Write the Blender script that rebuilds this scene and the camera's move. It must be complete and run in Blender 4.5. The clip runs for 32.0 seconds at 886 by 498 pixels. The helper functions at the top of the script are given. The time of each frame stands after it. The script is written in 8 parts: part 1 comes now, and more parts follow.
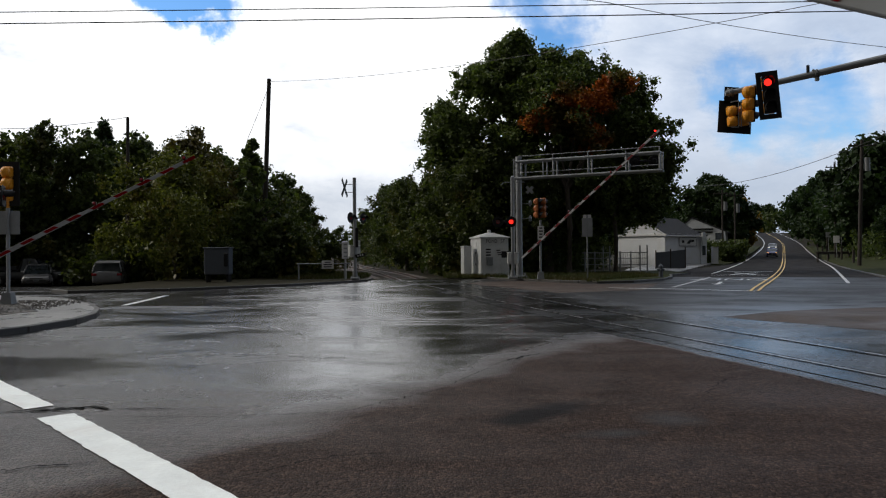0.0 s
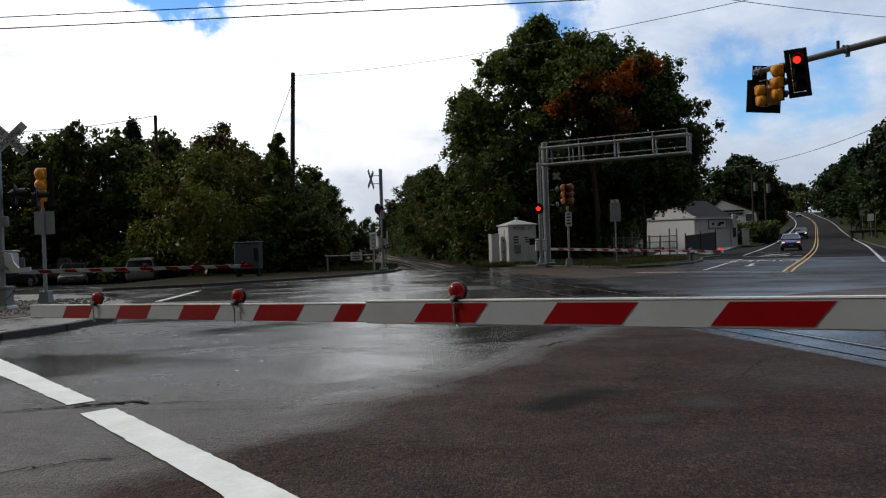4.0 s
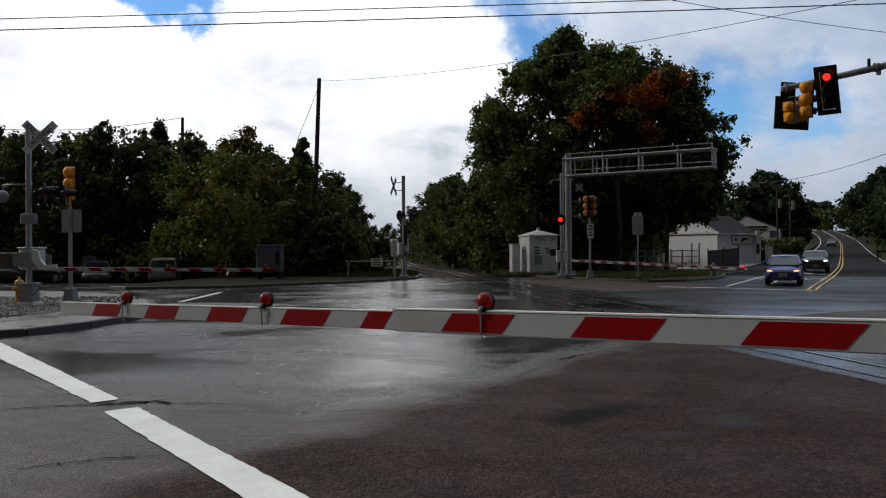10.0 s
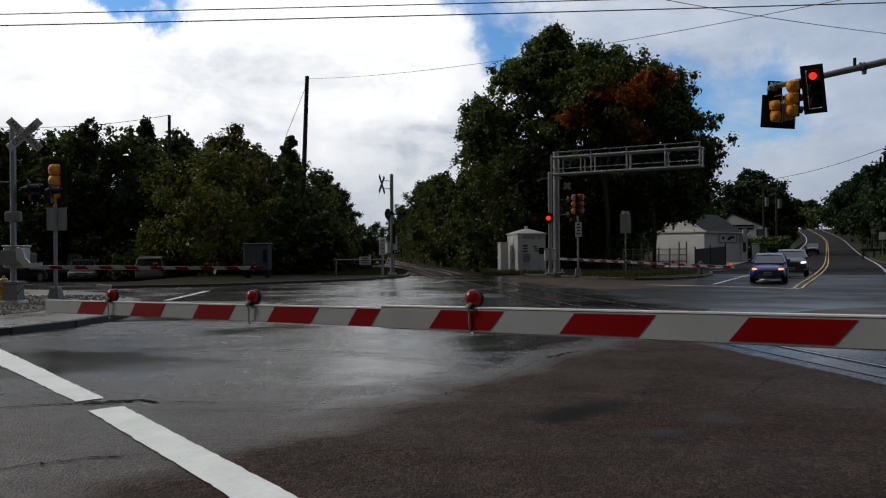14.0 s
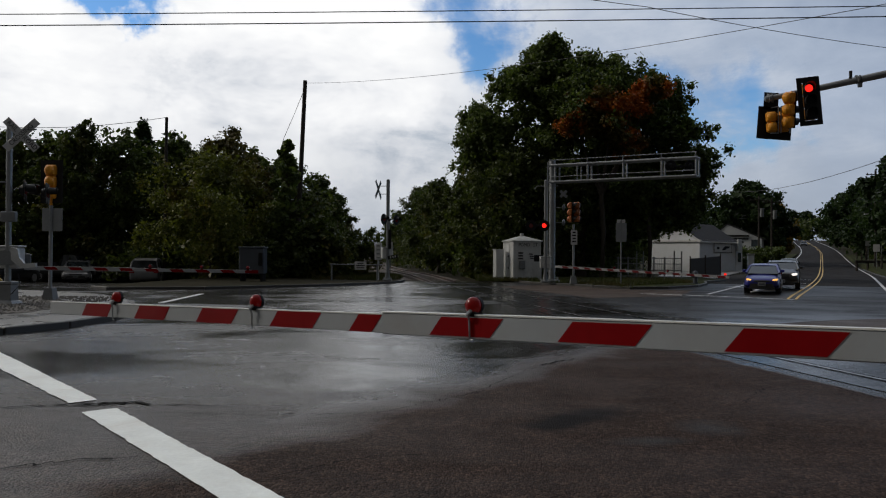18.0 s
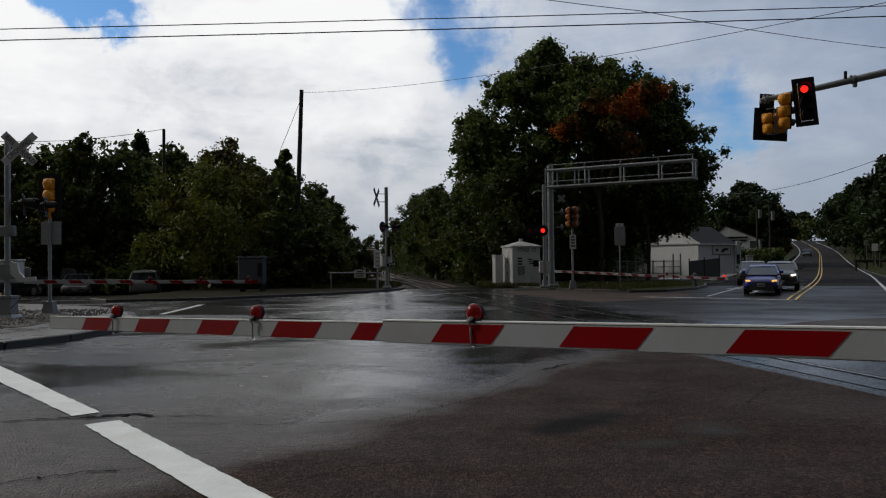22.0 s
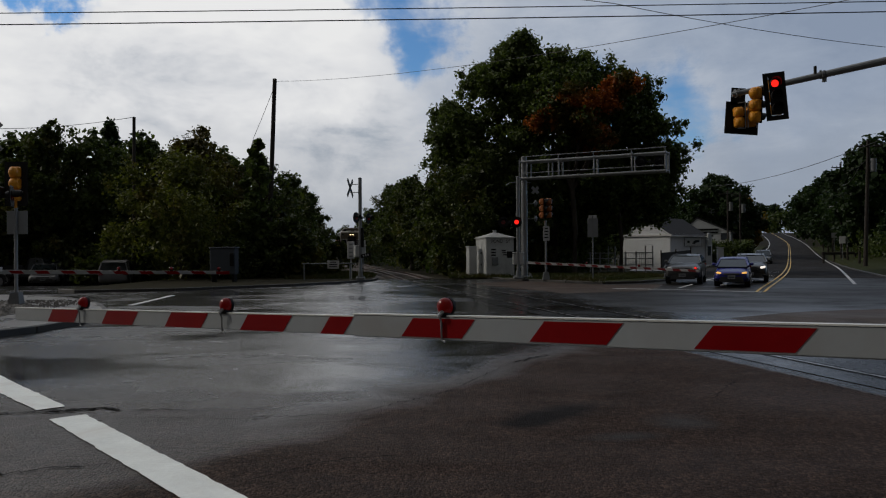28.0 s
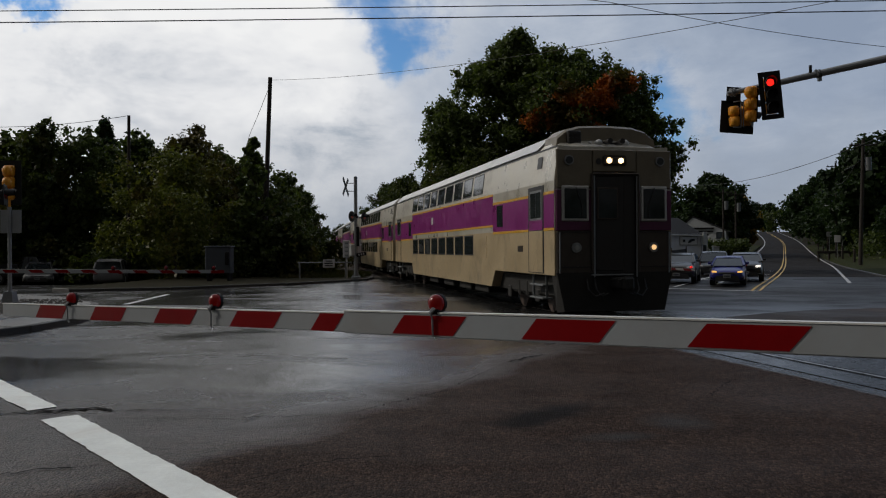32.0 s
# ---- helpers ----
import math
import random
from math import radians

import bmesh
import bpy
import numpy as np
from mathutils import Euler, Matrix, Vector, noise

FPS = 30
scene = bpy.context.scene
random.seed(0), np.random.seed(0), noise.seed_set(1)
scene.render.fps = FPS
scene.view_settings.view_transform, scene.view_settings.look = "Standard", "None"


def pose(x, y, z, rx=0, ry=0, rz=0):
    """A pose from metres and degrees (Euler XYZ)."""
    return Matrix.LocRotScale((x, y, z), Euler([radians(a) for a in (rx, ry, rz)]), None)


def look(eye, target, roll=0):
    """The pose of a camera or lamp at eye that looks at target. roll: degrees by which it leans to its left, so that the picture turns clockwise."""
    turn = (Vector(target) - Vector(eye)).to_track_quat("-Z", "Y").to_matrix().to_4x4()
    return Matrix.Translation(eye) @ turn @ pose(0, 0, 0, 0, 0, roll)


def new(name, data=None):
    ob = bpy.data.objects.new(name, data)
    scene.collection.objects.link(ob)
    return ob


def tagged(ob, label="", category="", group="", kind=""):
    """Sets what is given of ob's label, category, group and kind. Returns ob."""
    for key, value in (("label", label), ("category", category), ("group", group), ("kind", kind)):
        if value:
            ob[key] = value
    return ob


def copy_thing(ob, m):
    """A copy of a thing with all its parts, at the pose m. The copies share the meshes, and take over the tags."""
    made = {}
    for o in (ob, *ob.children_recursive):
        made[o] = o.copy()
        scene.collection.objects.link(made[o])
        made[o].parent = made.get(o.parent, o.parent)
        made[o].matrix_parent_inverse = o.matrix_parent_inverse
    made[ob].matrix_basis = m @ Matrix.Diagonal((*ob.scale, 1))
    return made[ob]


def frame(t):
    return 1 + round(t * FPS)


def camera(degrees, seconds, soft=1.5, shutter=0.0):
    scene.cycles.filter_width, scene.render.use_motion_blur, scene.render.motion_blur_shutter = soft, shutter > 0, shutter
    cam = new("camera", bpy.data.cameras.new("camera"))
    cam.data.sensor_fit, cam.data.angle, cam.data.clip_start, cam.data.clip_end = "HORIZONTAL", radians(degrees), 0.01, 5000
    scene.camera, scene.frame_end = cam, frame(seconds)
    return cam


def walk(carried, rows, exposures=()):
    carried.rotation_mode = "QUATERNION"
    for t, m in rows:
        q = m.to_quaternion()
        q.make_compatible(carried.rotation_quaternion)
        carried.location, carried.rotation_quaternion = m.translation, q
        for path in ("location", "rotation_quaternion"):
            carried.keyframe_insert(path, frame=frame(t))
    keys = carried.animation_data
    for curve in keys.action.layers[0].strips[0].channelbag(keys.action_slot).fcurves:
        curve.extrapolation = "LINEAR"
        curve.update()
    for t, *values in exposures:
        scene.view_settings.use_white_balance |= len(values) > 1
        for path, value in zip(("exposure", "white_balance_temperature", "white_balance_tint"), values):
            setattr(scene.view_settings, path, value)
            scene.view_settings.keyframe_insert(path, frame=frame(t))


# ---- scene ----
# ---- camera and its way ----
cam = camera(57.9, 32.0, soft=1.15)
PATH = [
    (0, (0.013, -0.025, 1.596), (0.02, 1.975, 1.609), -0.5),
    (0.5, (0.06, -0.04, 1.587), (0.055, 1.96, 1.602), -1.1),
    (1, (0.051, -0.056, 1.586), (0.033, 1.943, 1.595), -2.0),
    (1.5, (0.028, -0.062, 1.592), (-0.001, 1.937, 1.594), -2.1),
    (2, (-0.005, -0.054, 1.601), (-0.052, 1.946, 1.595), -2.2),
    (2.5, (-0.005, -0.057, 1.602), (-0.062, 1.942, 1.592), -2.5),
    (4.5, (-0.024, -0.052, 1.594), (-0.1, 1.947, 1.581), -1.5),
    (5, (-0.054, -0.035, 1.589), (-0.163, 1.962, 1.582), -1.1),
    (5.5, (-0.057, -0.04, 1.588), (-0.187, 1.955, 1.592), -0.8),
    (6, (-0.049, -0.05, 1.582), (-0.199, 1.944, 1.566), -0.5),
    (6.5, (-0.066, -0.033, 1.594), (-0.211, 1.962, 1.58), -0.4),
    (7, (-0.056, -0.048, 1.59), (-0.206, 1.946, 1.589), -0.4),
    (7.5, (-0.055, -0.071, 1.591), (-0.192, 1.924, 1.596), -0.4),
    (8, (-0.058, -0.067, 1.592), (-0.205, 1.928, 1.595), -0.6),
    (8.5, (-0.051, -0.053, 1.601), (-0.182, 1.943, 1.616), -0.8),
    (9, (-0.053, -0.033, 1.598), (-0.173, 1.963, 1.618), -0.5),
    (9.5, (-0.051, -0.068, 1.598), (-0.158, 1.929, 1.61), -0.4),
    (10, (-0.056, -0.074, 1.615), (-0.167, 1.922, 1.623), -0.4),
    (10.5, (-0.039, -0.076, 1.597), (-0.157, 1.92, 1.612), 0.0),
    (11, (-0.051, -0.07, 1.605), (-0.162, 1.927, 1.617), -0.1),
    (11.5, (-0.046, -0.051, 1.603), (-0.16, 1.946, 1.617), -0.3),
    (12, (-0.055, -0.059, 1.601), (-0.166, 1.938, 1.619), -0.2),
    (12.5, (-0.054, -0.062, 1.61), (-0.155, 1.936, 1.622), 0.1),
    (13, (-0.038, -0.048, 1.596), (-0.081, 1.951, 1.601), -0.1),
    (14, (-0.054, -0.045, 1.605), (-0.136, 1.953, 1.609), -0.4),
    (14.5, (-0.07, -0.04, 1.603), (-0.175, 1.957, 1.618), -1.1),
    (16.5, (-0.058, -0.057, 1.614), (-0.157, 1.94, 1.633), -0.1),
    (17, (-0.053, -0.072, 1.614), (-0.147, 1.926, 1.631), 0.2),
    (17.5, (-0.051, -0.06, 1.604), (-0.132, 1.938, 1.624), 0.2),
    (18, (-0.055, -0.068, 1.609), (-0.126, 1.93, 1.628), 0.4),
    (18.5, (-0.054, -0.064, 1.614), (-0.124, 1.935, 1.624), 0.4),
    (19, (-0.06, -0.077, 1.612), (-0.131, 1.922, 1.623), 0.6),
    (19.5, (-0.066, -0.057, 1.614), (-0.151, 1.941, 1.635), 0.5),
    (20, (-0.058, -0.063, 1.619), (-0.146, 1.934, 1.652), -0.3),
    (20.5, (-0.05, -0.072, 1.609), (-0.124, 1.926, 1.635), -0.5),
    (21, (-0.073, -0.07, 1.623), (-0.145, 1.928, 1.66), -0.3),
    (21.5, (-0.06, -0.078, 1.615), (-0.128, 1.921, 1.656), -0.5),
    (22, (-0.067, -0.088, 1.604), (-0.135, 1.911, 1.64), -0.6),
    (22.5, (-0.067, -0.079, 1.615), (-0.135, 1.92, 1.639), -0.7),
    (23, (-0.058, -0.074, 1.613), (-0.12, 1.925, 1.643), -0.6),
    (23.5, (-0.057, -0.085, 1.626), (-0.109, 1.914, 1.658), -0.5),
    (24, (-0.043, -0.076, 1.622), (-0.089, 1.923, 1.65), -0.6),
    (24.5, (-0.05, -0.081, 1.612), (-0.089, 1.918, 1.637), -0.6),
    (26.5, (-0.067, -0.065, 1.62), (-0.117, 1.934, 1.641), -0.8),
    (27, (-0.058, -0.057, 1.62), (-0.091, 1.943, 1.628), -0.5),
    (27.5, (-0.05, -0.037, 1.62), (-0.062, 1.963, 1.624), -0.7),
    (28, (-0.043, -0.05, 1.628), (-0.047, 1.95, 1.64), -0.4),
    (29, (-0.05, -0.06, 1.623), (-0.077, 1.94, 1.63), -0.8),
    (29.5, (-0.039, -0.073, 1.625), (-0.05, 1.926, 1.636), -0.4),
    (30, (-0.019, -0.079, 1.628), (-0.035, 1.921, 1.635), -0.6),
    (30.5, (-0.023, -0.06, 1.618), (-0.029, 1.94, 1.623), -0.6),
    (31, (-0.033, -0.036, 1.621), (-0.033, 1.964, 1.623), -0.6),
    (31.5, (-0.025, -0.037, 1.616), (-0.021, 1.963, 1.613), -0.6),
    (32, (-0.026, -0.014, 1.634), (-0.02, 1.986, 1.643), -0.4),
]
EXPOSURES = [(t, stops, 6450, 10) for t, stops in ((0.0, -0.08), (7.0, -0.14), (10.0, -0.27), (14.0, -0.42), (20.0, -0.60), (24.0, -0.70), (28.0, -0.86), (30.0, -0.90), (32.0, -0.74))]
walk(cam, [(t, look(eye, target, roll)) for t, eye, target, roll in PATH], EXPOSURES)

# ---- sky, sun ----
SUN_AZ, SUN_EL = -76.0, 33.0      # degrees to the left of straight ahead, and above the horizon
world = bpy.data.worlds.new("world")
scene.world = world
world.use_nodes = True
wt = world.node_tree
wt.nodes.clear()


def nd(tree, kind, at=None, **sets):
    n = tree.nodes.new(kind)
    for key, value in sets.items():
        if key.startswith("i_"):
            n.inputs[key[2:].replace("_", " ")].default_value = value
        else:
            setattr(n, key, value)
    return n


def ramp(tree, fac, stops, mode="LINEAR"):
    n = tree.nodes.new("ShaderNodeValToRGB")
    n.color_ramp.interpolation = mode
    el = n.color_ramp.elements
    while len(el) < len(stops):
        el.new(0.5)
    for e, (p, c) in zip(el, stops):
        e.position = p
        e.color = (c, c, c, 1) if not isinstance(c, (tuple, list)) else (*c[:3], 1)
    tree.links.new(fac, n.inputs["Fac"])
    return n.outputs["Color"]


def mth(tree, op, a, b=None, clamp=False):
    n = tree.nodes.new("ShaderNodeMath")
    n.operation, n.use_clamp = op, clamp
    for i, v in enumerate((a, b)):
        if v is None:
            continue
        if isinstance(v, (int, float)):
            n.inputs[i].default_value = v
        else:
            tree.links.new(v, n.inputs[i])
    return n.outputs[0]


def mixc(tree, fac, a, b, blend="MIX"):
    n = tree.nodes.new("ShaderNodeMix")
    n.data_type, n.blend_type = "RGBA", blend
    for i, v in ((0, fac), (6, a), (7, b)):
        if isinstance(v, (int, float)):
            n.inputs[i].default_value = v
        elif isinstance(v, (tuple, list)):
            n.inputs[i].default_value = (*v[:3], 1)
        else:
            tree.links.new(v, n.inputs[i])
    return n.outputs[2]


def noise_of(tree, vec, scale, detail=4.0, rough=0.55, dist=0.0):
    n = tree.nodes.new("ShaderNodeTexNoise")
    n.inputs["Scale"].default_value = scale
    n.inputs["Detail"].default_value = detail
    n.inputs["Roughness"].default_value = rough
    n.inputs["Distortion"].default_value = dist
    if vec is not None:
        tree.links.new(vec, n.inputs["Vector"])
    return n.outputs["Fac"]


sky = nd(wt, "ShaderNodeTexSky")
sky.sky_type, sky.sun_disc = "NISHITA", False
sky.sun_elevation, sky.sun_rotation = radians(SUN_EL), radians(SUN_AZ)
sky.air_density, sky.dust_density = 1.0, 0.6
w_geo = nd(wt, "ShaderNodeTexCoord")
w_noise = noise_of(wt, w_geo.outputs["Generated"], 2.2, 5, 0.55)
w_sep = nd(wt, "ShaderNodeSeparateXYZ")
wt.links.new(w_geo.outputs["Generated"], w_sep.inputs[0])
# overhead and behind, the overcast is unbroken
w_back = ramp(wt, mth(wt, "ADD", w_sep.outputs[1], mth(wt, "MULTIPLY", w_noise, 0.2)), [(0.0, 1.0), (0.25, 0.0)])
w_top = ramp(wt, w_sep.outputs[2], [(0.82, 0.0), (0.90, 1.0)])
w_side = ramp(wt, mth(wt, "MULTIPLY", w_sep.outputs[0], -1.0), [(0.62, 0.0), (0.74, 1.0)])
w_over = mth(wt, "MAXIMUM", w_back, mth(wt, "MAXIMUM", w_top, w_side))
w_grey = ramp(wt, w_noise, [(0.3, (0.10, 0.10, 0.10)), (0.7, (0.18, 0.18, 0.178))])
w_blue = mixc(wt, 1.0, sky.outputs["Color"], (0.085, 0.135, 0.185), "MULTIPLY")
w_thin = ramp(wt, w_noise, [(0.3, (0.50, 0.50, 0.50)), (0.7, (0.85, 0.84, 0.82))])
w_cloud = mixc(wt, mth(wt, "MAXIMUM", w_top, mth(wt, "SUBTRACT", w_side, w_back, True)), w_grey, w_thin)
w_sky = mixc(wt, w_over, w_blue, w_cloud)
w_bg = nd(wt, "ShaderNodeBackground")
w_bg.inputs["Strength"].default_value = 1.0
w_out = nd(wt, "ShaderNodeOutputWorld")
wt.links.new(w_sky, w_bg.inputs["Color"])
wt.links.new(w_bg.outputs[0], w_out.inputs["Surface"])

sun = new("sun", bpy.data.lights.new("sun", "SUN"))
sun.data.energy, sun.data.angle, sun.data.color = 2.0, radians(7), (1.0, 0.92, 0.79)
_a, _e = radians(SUN_AZ), radians(SUN_EL)
sun.matrix_world = look((0, 0, 60), (-math.sin(_a) * math.cos(_e) * 10, -math.cos(_a) * math.cos(_e) * 10, 60 - 10 * math.sin(_e)))

# ---- materials ----
MATS = {}


def base_mat(name):
    m = bpy.data.materials.new(name)
    m.use_nodes = True
    t = m.node_tree
    t.nodes.clear()
    out = t.nodes.new("ShaderNodeOutputMaterial")
    b = t.nodes.new("ShaderNodeBsdfPrincipled")
    t.links.new(b.outputs[0], out.inputs["Surface"])
    tc = t.nodes.new("ShaderNodeTexCoord")
    MATS[name] = m
    return m, t, b, tc.outputs["Object"], out


def plain(name, color, rough=0.5, metal=0.0, vary=0.25, scale=3.0, bump=0.15, bump_scale=40.0, dirt=None, spec=0.5):
    """A painted, metal or stone surface with two scales of variation in tone, gloss and relief."""
    m, t, b, co, out = base_mat(name)
    n1 = noise_of(t, co, scale, 5, 0.6)
    n2 = noise_of(t, co, scale * 9, 3, 0.6)
    mixn = mth(t, "ADD", mth(t, "MULTIPLY", n1, 0.65), mth(t, "MULTIPLY", n2, 0.35))
    lo = tuple(c * (1 - vary) for c in color)
    hi = tuple(min(1.0, c * (1 + vary)) for c in color)
    col = ramp(t, mixn, [(0.3, lo), (0.7, hi)])
    if dirt:
        n3 = noise_of(t, co, scale * 0.7, 6, 0.7, 0.6)
        col = mixc(t, ramp(t, n3, [(0.5, 0.0), (0.72, 0.75)]), col, dirt)
    t.links.new(col, b.inputs["Base Color"])
    r = ramp(t, n1, [(0.3, max(0.03, rough - 0.1)), (0.7, min(1.0, rough + 0.1))])
    t.links.new(r, b.inputs["Roughness"])
    b.inputs["Metallic"].default_value = metal
    b.inputs["Specular IOR Level"].default_value = spec
    if bump:
        bp = t.nodes.new("ShaderNodeBump")
        bp.inputs["Strength"].default_value = bump
        bp.inputs["Distance"].default_value = 0.01
        t.links.new(noise_of(t, co, bump_scale, 3, 0.6), bp.inputs["Height"])
        t.links.new(bp.outputs[0], b.inputs["Normal"])
    return m


def glow(name, color, strength, lens=(0.5, 0.02, 0.02)):
    m, t, b, co, out = base_mat(name)
    b.inputs["Base Color"].default_value = (*lens, 1)
    b.inputs["Roughness"].default_value = 0.25
    b.inputs["Specular IOR Level"].default_value = 0.2
    b.inputs["Emission Color"].default_value = (*color, 1)
    b.inputs["Emission Strength"].default_value = strength
    return m


def leafy(name, dark, light, odd=None, odd_amount=0.2):
    """Leaves: each leaf its own tone; light passes through."""
    m, t, b, co, out = base_mat(name)
    geo = t.nodes.new("ShaderNodeNewGeometry")
    col = ramp(t, geo.outputs["Random Per Island"], [(0.0, dark), (1.0, light)])
    if odd:
        n = noise_of(t, co, 0.35, 3, 0.6)
        col = mixc(t, ramp(t, n, [(0.62 - odd_amount, 0.0), (0.72 - odd_amount, 0.9)]), col, odd)
    t.links.new(col, b.inputs["Base Color"])
    b.inputs["Roughness"].default_value = 0.5
    b.inputs["Specular IOR Level"].default_value = 0.16
    tr = t.nodes.new("ShaderNodeBsdfTranslucent")
    t.links.new(mixc(t, 1.0, col, (1.1, 1.25, 0.5), "MULTIPLY"), tr.inputs["Color"])
    mx = t.nodes.new("ShaderNodeMixShader")
    mx.inputs["Fac"].default_value = 0.30
    t.links.new(b.outputs[0], mx.inputs[1])
    t.links.new(tr.outputs[0], mx.inputs[2])
    t.links.new(mx.outputs[0], out.inputs["Surface"])
    return m


def wet_asphalt(name, tone, wet_lo, wet_hi, streak, spec=0.5, grain=0.5):
    """Asphalt under a broken film of rain: aggregate, tar stains, and smooth and rough stretches of water."""
    m, t, b, co, out = base_mat(name)
    mp = t.nodes.new("ShaderNodeMapping")
    mp.inputs["Scale"].default_value = streak
    t.links.new(co, mp.inputs["Vector"])
    film = noise_of(t, mp.outputs[0], 0.32, 6, 0.62, 0.7)
    fine = noise_of(t, co, 75.0, 2, 0.6)
    vor = t.nodes.new("ShaderNodeTexVoronoi")
    vor.inputs["Scale"].default_value = 60.0
    t.links.new(co, vor.inputs["Vector"])
    stain = noise_of(t, co, 0.9, 5, 0.65, 0.4)
    dark = tuple(c * 0.55 for c in tone)
    lite = tuple(c * 1.45 for c in tone)
    col = ramp(t, stain, [(0.3, dark), (0.72, lite)])
    col = mixc(t, ramp(t, fine, [(0.55, 0.0), (0.75, 0.35)]), col, tuple(min(1, c * 3.0) for c in tone))
    t.links.new(col, b.inputs["Base Color"])
    wet = ramp(t, film, [(0.36, wet_lo), (0.50, (wet_lo + wet_hi) / 2), (0.66, wet_hi)])
    t.links.new(wet, b.inputs["Roughness"])
    b.inputs["IOR"].default_value = 1.4
    b.inputs["Specular IOR Level"].default_value = spec
    dry = ramp(t, film, [(0.40, 0.12), (0.62, 1.0)])
    hgt = mth(t, "ADD", mth(t, "MULTIPLY", vor.outputs["Distance"], 0.7), mth(t, "MULTIPLY", fine, 0.5))
    bp = t.nodes.new("ShaderNodeBump")
    bp.inputs["Distance"].default_value = 0.008
    t.links.new(mth(t, "MULTIPLY", dry, grain), bp.inputs["Strength"])
    t.links.new(hgt, bp.inputs["Height"])
    t.links.new(bp.outputs[0], b.inputs["Normal"])
    return m


def glass(name, tint=(0.02, 0.025, 0.028), rough=0.05):
    m, t, b, co, out = base_mat(name)
    n = noise_of(t, co, 3.0, 3)
    t.links.new(ramp(t, n, [(0.3, tuple(c * 0.7 for c in tint)), (0.7, tuple(c * 1.3 for c in tint))]), b.inputs["Base Color"])
    b.inputs["Roughness"].default_value = rough
    b.inputs["Specular IOR Level"].default_value = 0.3
    b.inputs["Coat Weight"].default_value = 0.1
    b.inputs["Coat Roughness"].default_value = 0.03
    return m


M_PATCH = wet_asphalt("brown asphalt", (0.060, 0.044, 0.035), 0.45, 0.75, (1, 1, 1), 0.2, grain=0.9)
def street_asphalt():
    """The street's old asphalt: a film of rain over most of it, thinner towards the near side; a brown, nearly dry
    stretch with a dark hollow; coarse aggregate throughout."""
    m, t, b, co, out = base_mat("street asphalt")
    sep = t.nodes.new("ShaderNodeSeparateXYZ")
    t.links.new(co, sep.inputs[0])
    x, y = sep.outputs[0], sep.outputs[1]
    big = noise_of(t, co, 0.5, 5, 0.6, 0.5)
    stain = noise_of(t, co, 1.6, 5, 0.65, 0.4)
    ag = t.nodes.new("ShaderNodeMapping")
    ag.inputs["Scale"].default_value = (1.0, 0.7, 1.0)
    t.links.new(co, ag.inputs["Vector"])
    fine = noise_of(t, ag.outputs[0], 36.0, 3, 0.75)
    grit = noise_of(t, ag.outputs[0], 64.0, 2, 0.7)
    mp = t.nodes.new("ShaderNodeMapping")
    mp.inputs["Scale"].default_value = (0.55, 1.1, 1.0)
    mp.inputs["Rotation"].default_value = (0, 0, radians(-14))
    t.links.new(co, mp.inputs["Vector"])
    film = noise_of(t, mp.outputs[0], 0.42, 6, 0.62, 0.7)
    vor = t.nodes.new("ShaderNodeTexVoronoi")
    vor.inputs["Scale"].default_value = 55.0
    t.links.new(ag.outputs[0], vor.inputs["Vector"])
    wob = mth(t, "SUBTRACT", big, 0.5)
    # inside the brown stretch: past its soft edge towards the wet road, and within its sharp edge by the track
    d1 = mth(t, "SUBTRACT", mth(t, "MULTIPLY", mth(t, "ADD", x, 1.4), 0.88), mth(t, "MULTIPLY", mth(t, "SUBTRACT", y, 8.0), 0.50))
    soft = ramp(t, mth(t, "ADD", mth(t, "MULTIPLY", mth(t, "ADD", d1, mth(t, "MULTIPLY", wob, 2.0)), 0.4), 0.3), [(0.08, 0.0), (0.58, 1.0)])
    d2 = mth(t, "SUBTRACT", 7.05, mth(t, "ADD", x, mth(t, "MULTIPLY", y, 0.238)))
    d2 = mth(t, "ADD", d2, mth(t, "MULTIPLY", mth(t, "SUBTRACT", stain, 0.5), 0.25))
    sharp = ramp(t, d2, [(0.0, 0.0), (0.10, 1.0)])
    brown = mth(t, "MULTIPLY", soft, sharp)
    near = ramp(t, mth(t, "ADD", mth(t, "MULTIPLY", y, 0.1), mth(t, "MULTIPLY", wob, 0.5)), [(0.62, 1.0), (0.98, 0.0)])
    near = mth(t, "MULTIPLY", near, sharp)
    # beyond the track the road drains and is only damp
    drained = ramp(t, mth(t, "ADD", mth(t, "MULTIPLY", y, 0.02), mth(t, "MULTIPLY", wob, 0.12)), [(0.34, 0.0), (0.50, 0.78)])
    near = mth(t, "MAXIMUM", mth(t, "MULTIPLY", near, 0.55), mth(t, "MULTIPLY", drained, ramp(t, mth(t, "MULTIPLY", mth(t, "ADD", x, mth(t, "MULTIPLY", y, 0.15)), 0.1), [(0.80, 0.0), (1.2, 1.0)])))
    dry = mth(t, "MAXIMUM", brown, near)
    coarse = ramp(t, mth(t, "ADD", mth(t, "MULTIPLY", y, 0.1), mth(t, "MULTIPLY", wob, 0.7)), [(0.72, 1.0), (1.05, 0.0)])
    coarse = mth(t, "MAXIMUM", mth(t, "MULTIPLY", coarse, sharp), brown)
    tone = mixc(t, coarse, (0.022, 0.0215, 0.0215), (0.056, 0.045, 0.040))
    tone = mixc(t, brown, tone, (0.043, 0.0285, 0.0225))
    col = mixc(t, 1.0, tone, ramp(t, stain, [(0.3, 0.72), (0.7, 1.28)]), "MULTIPLY")
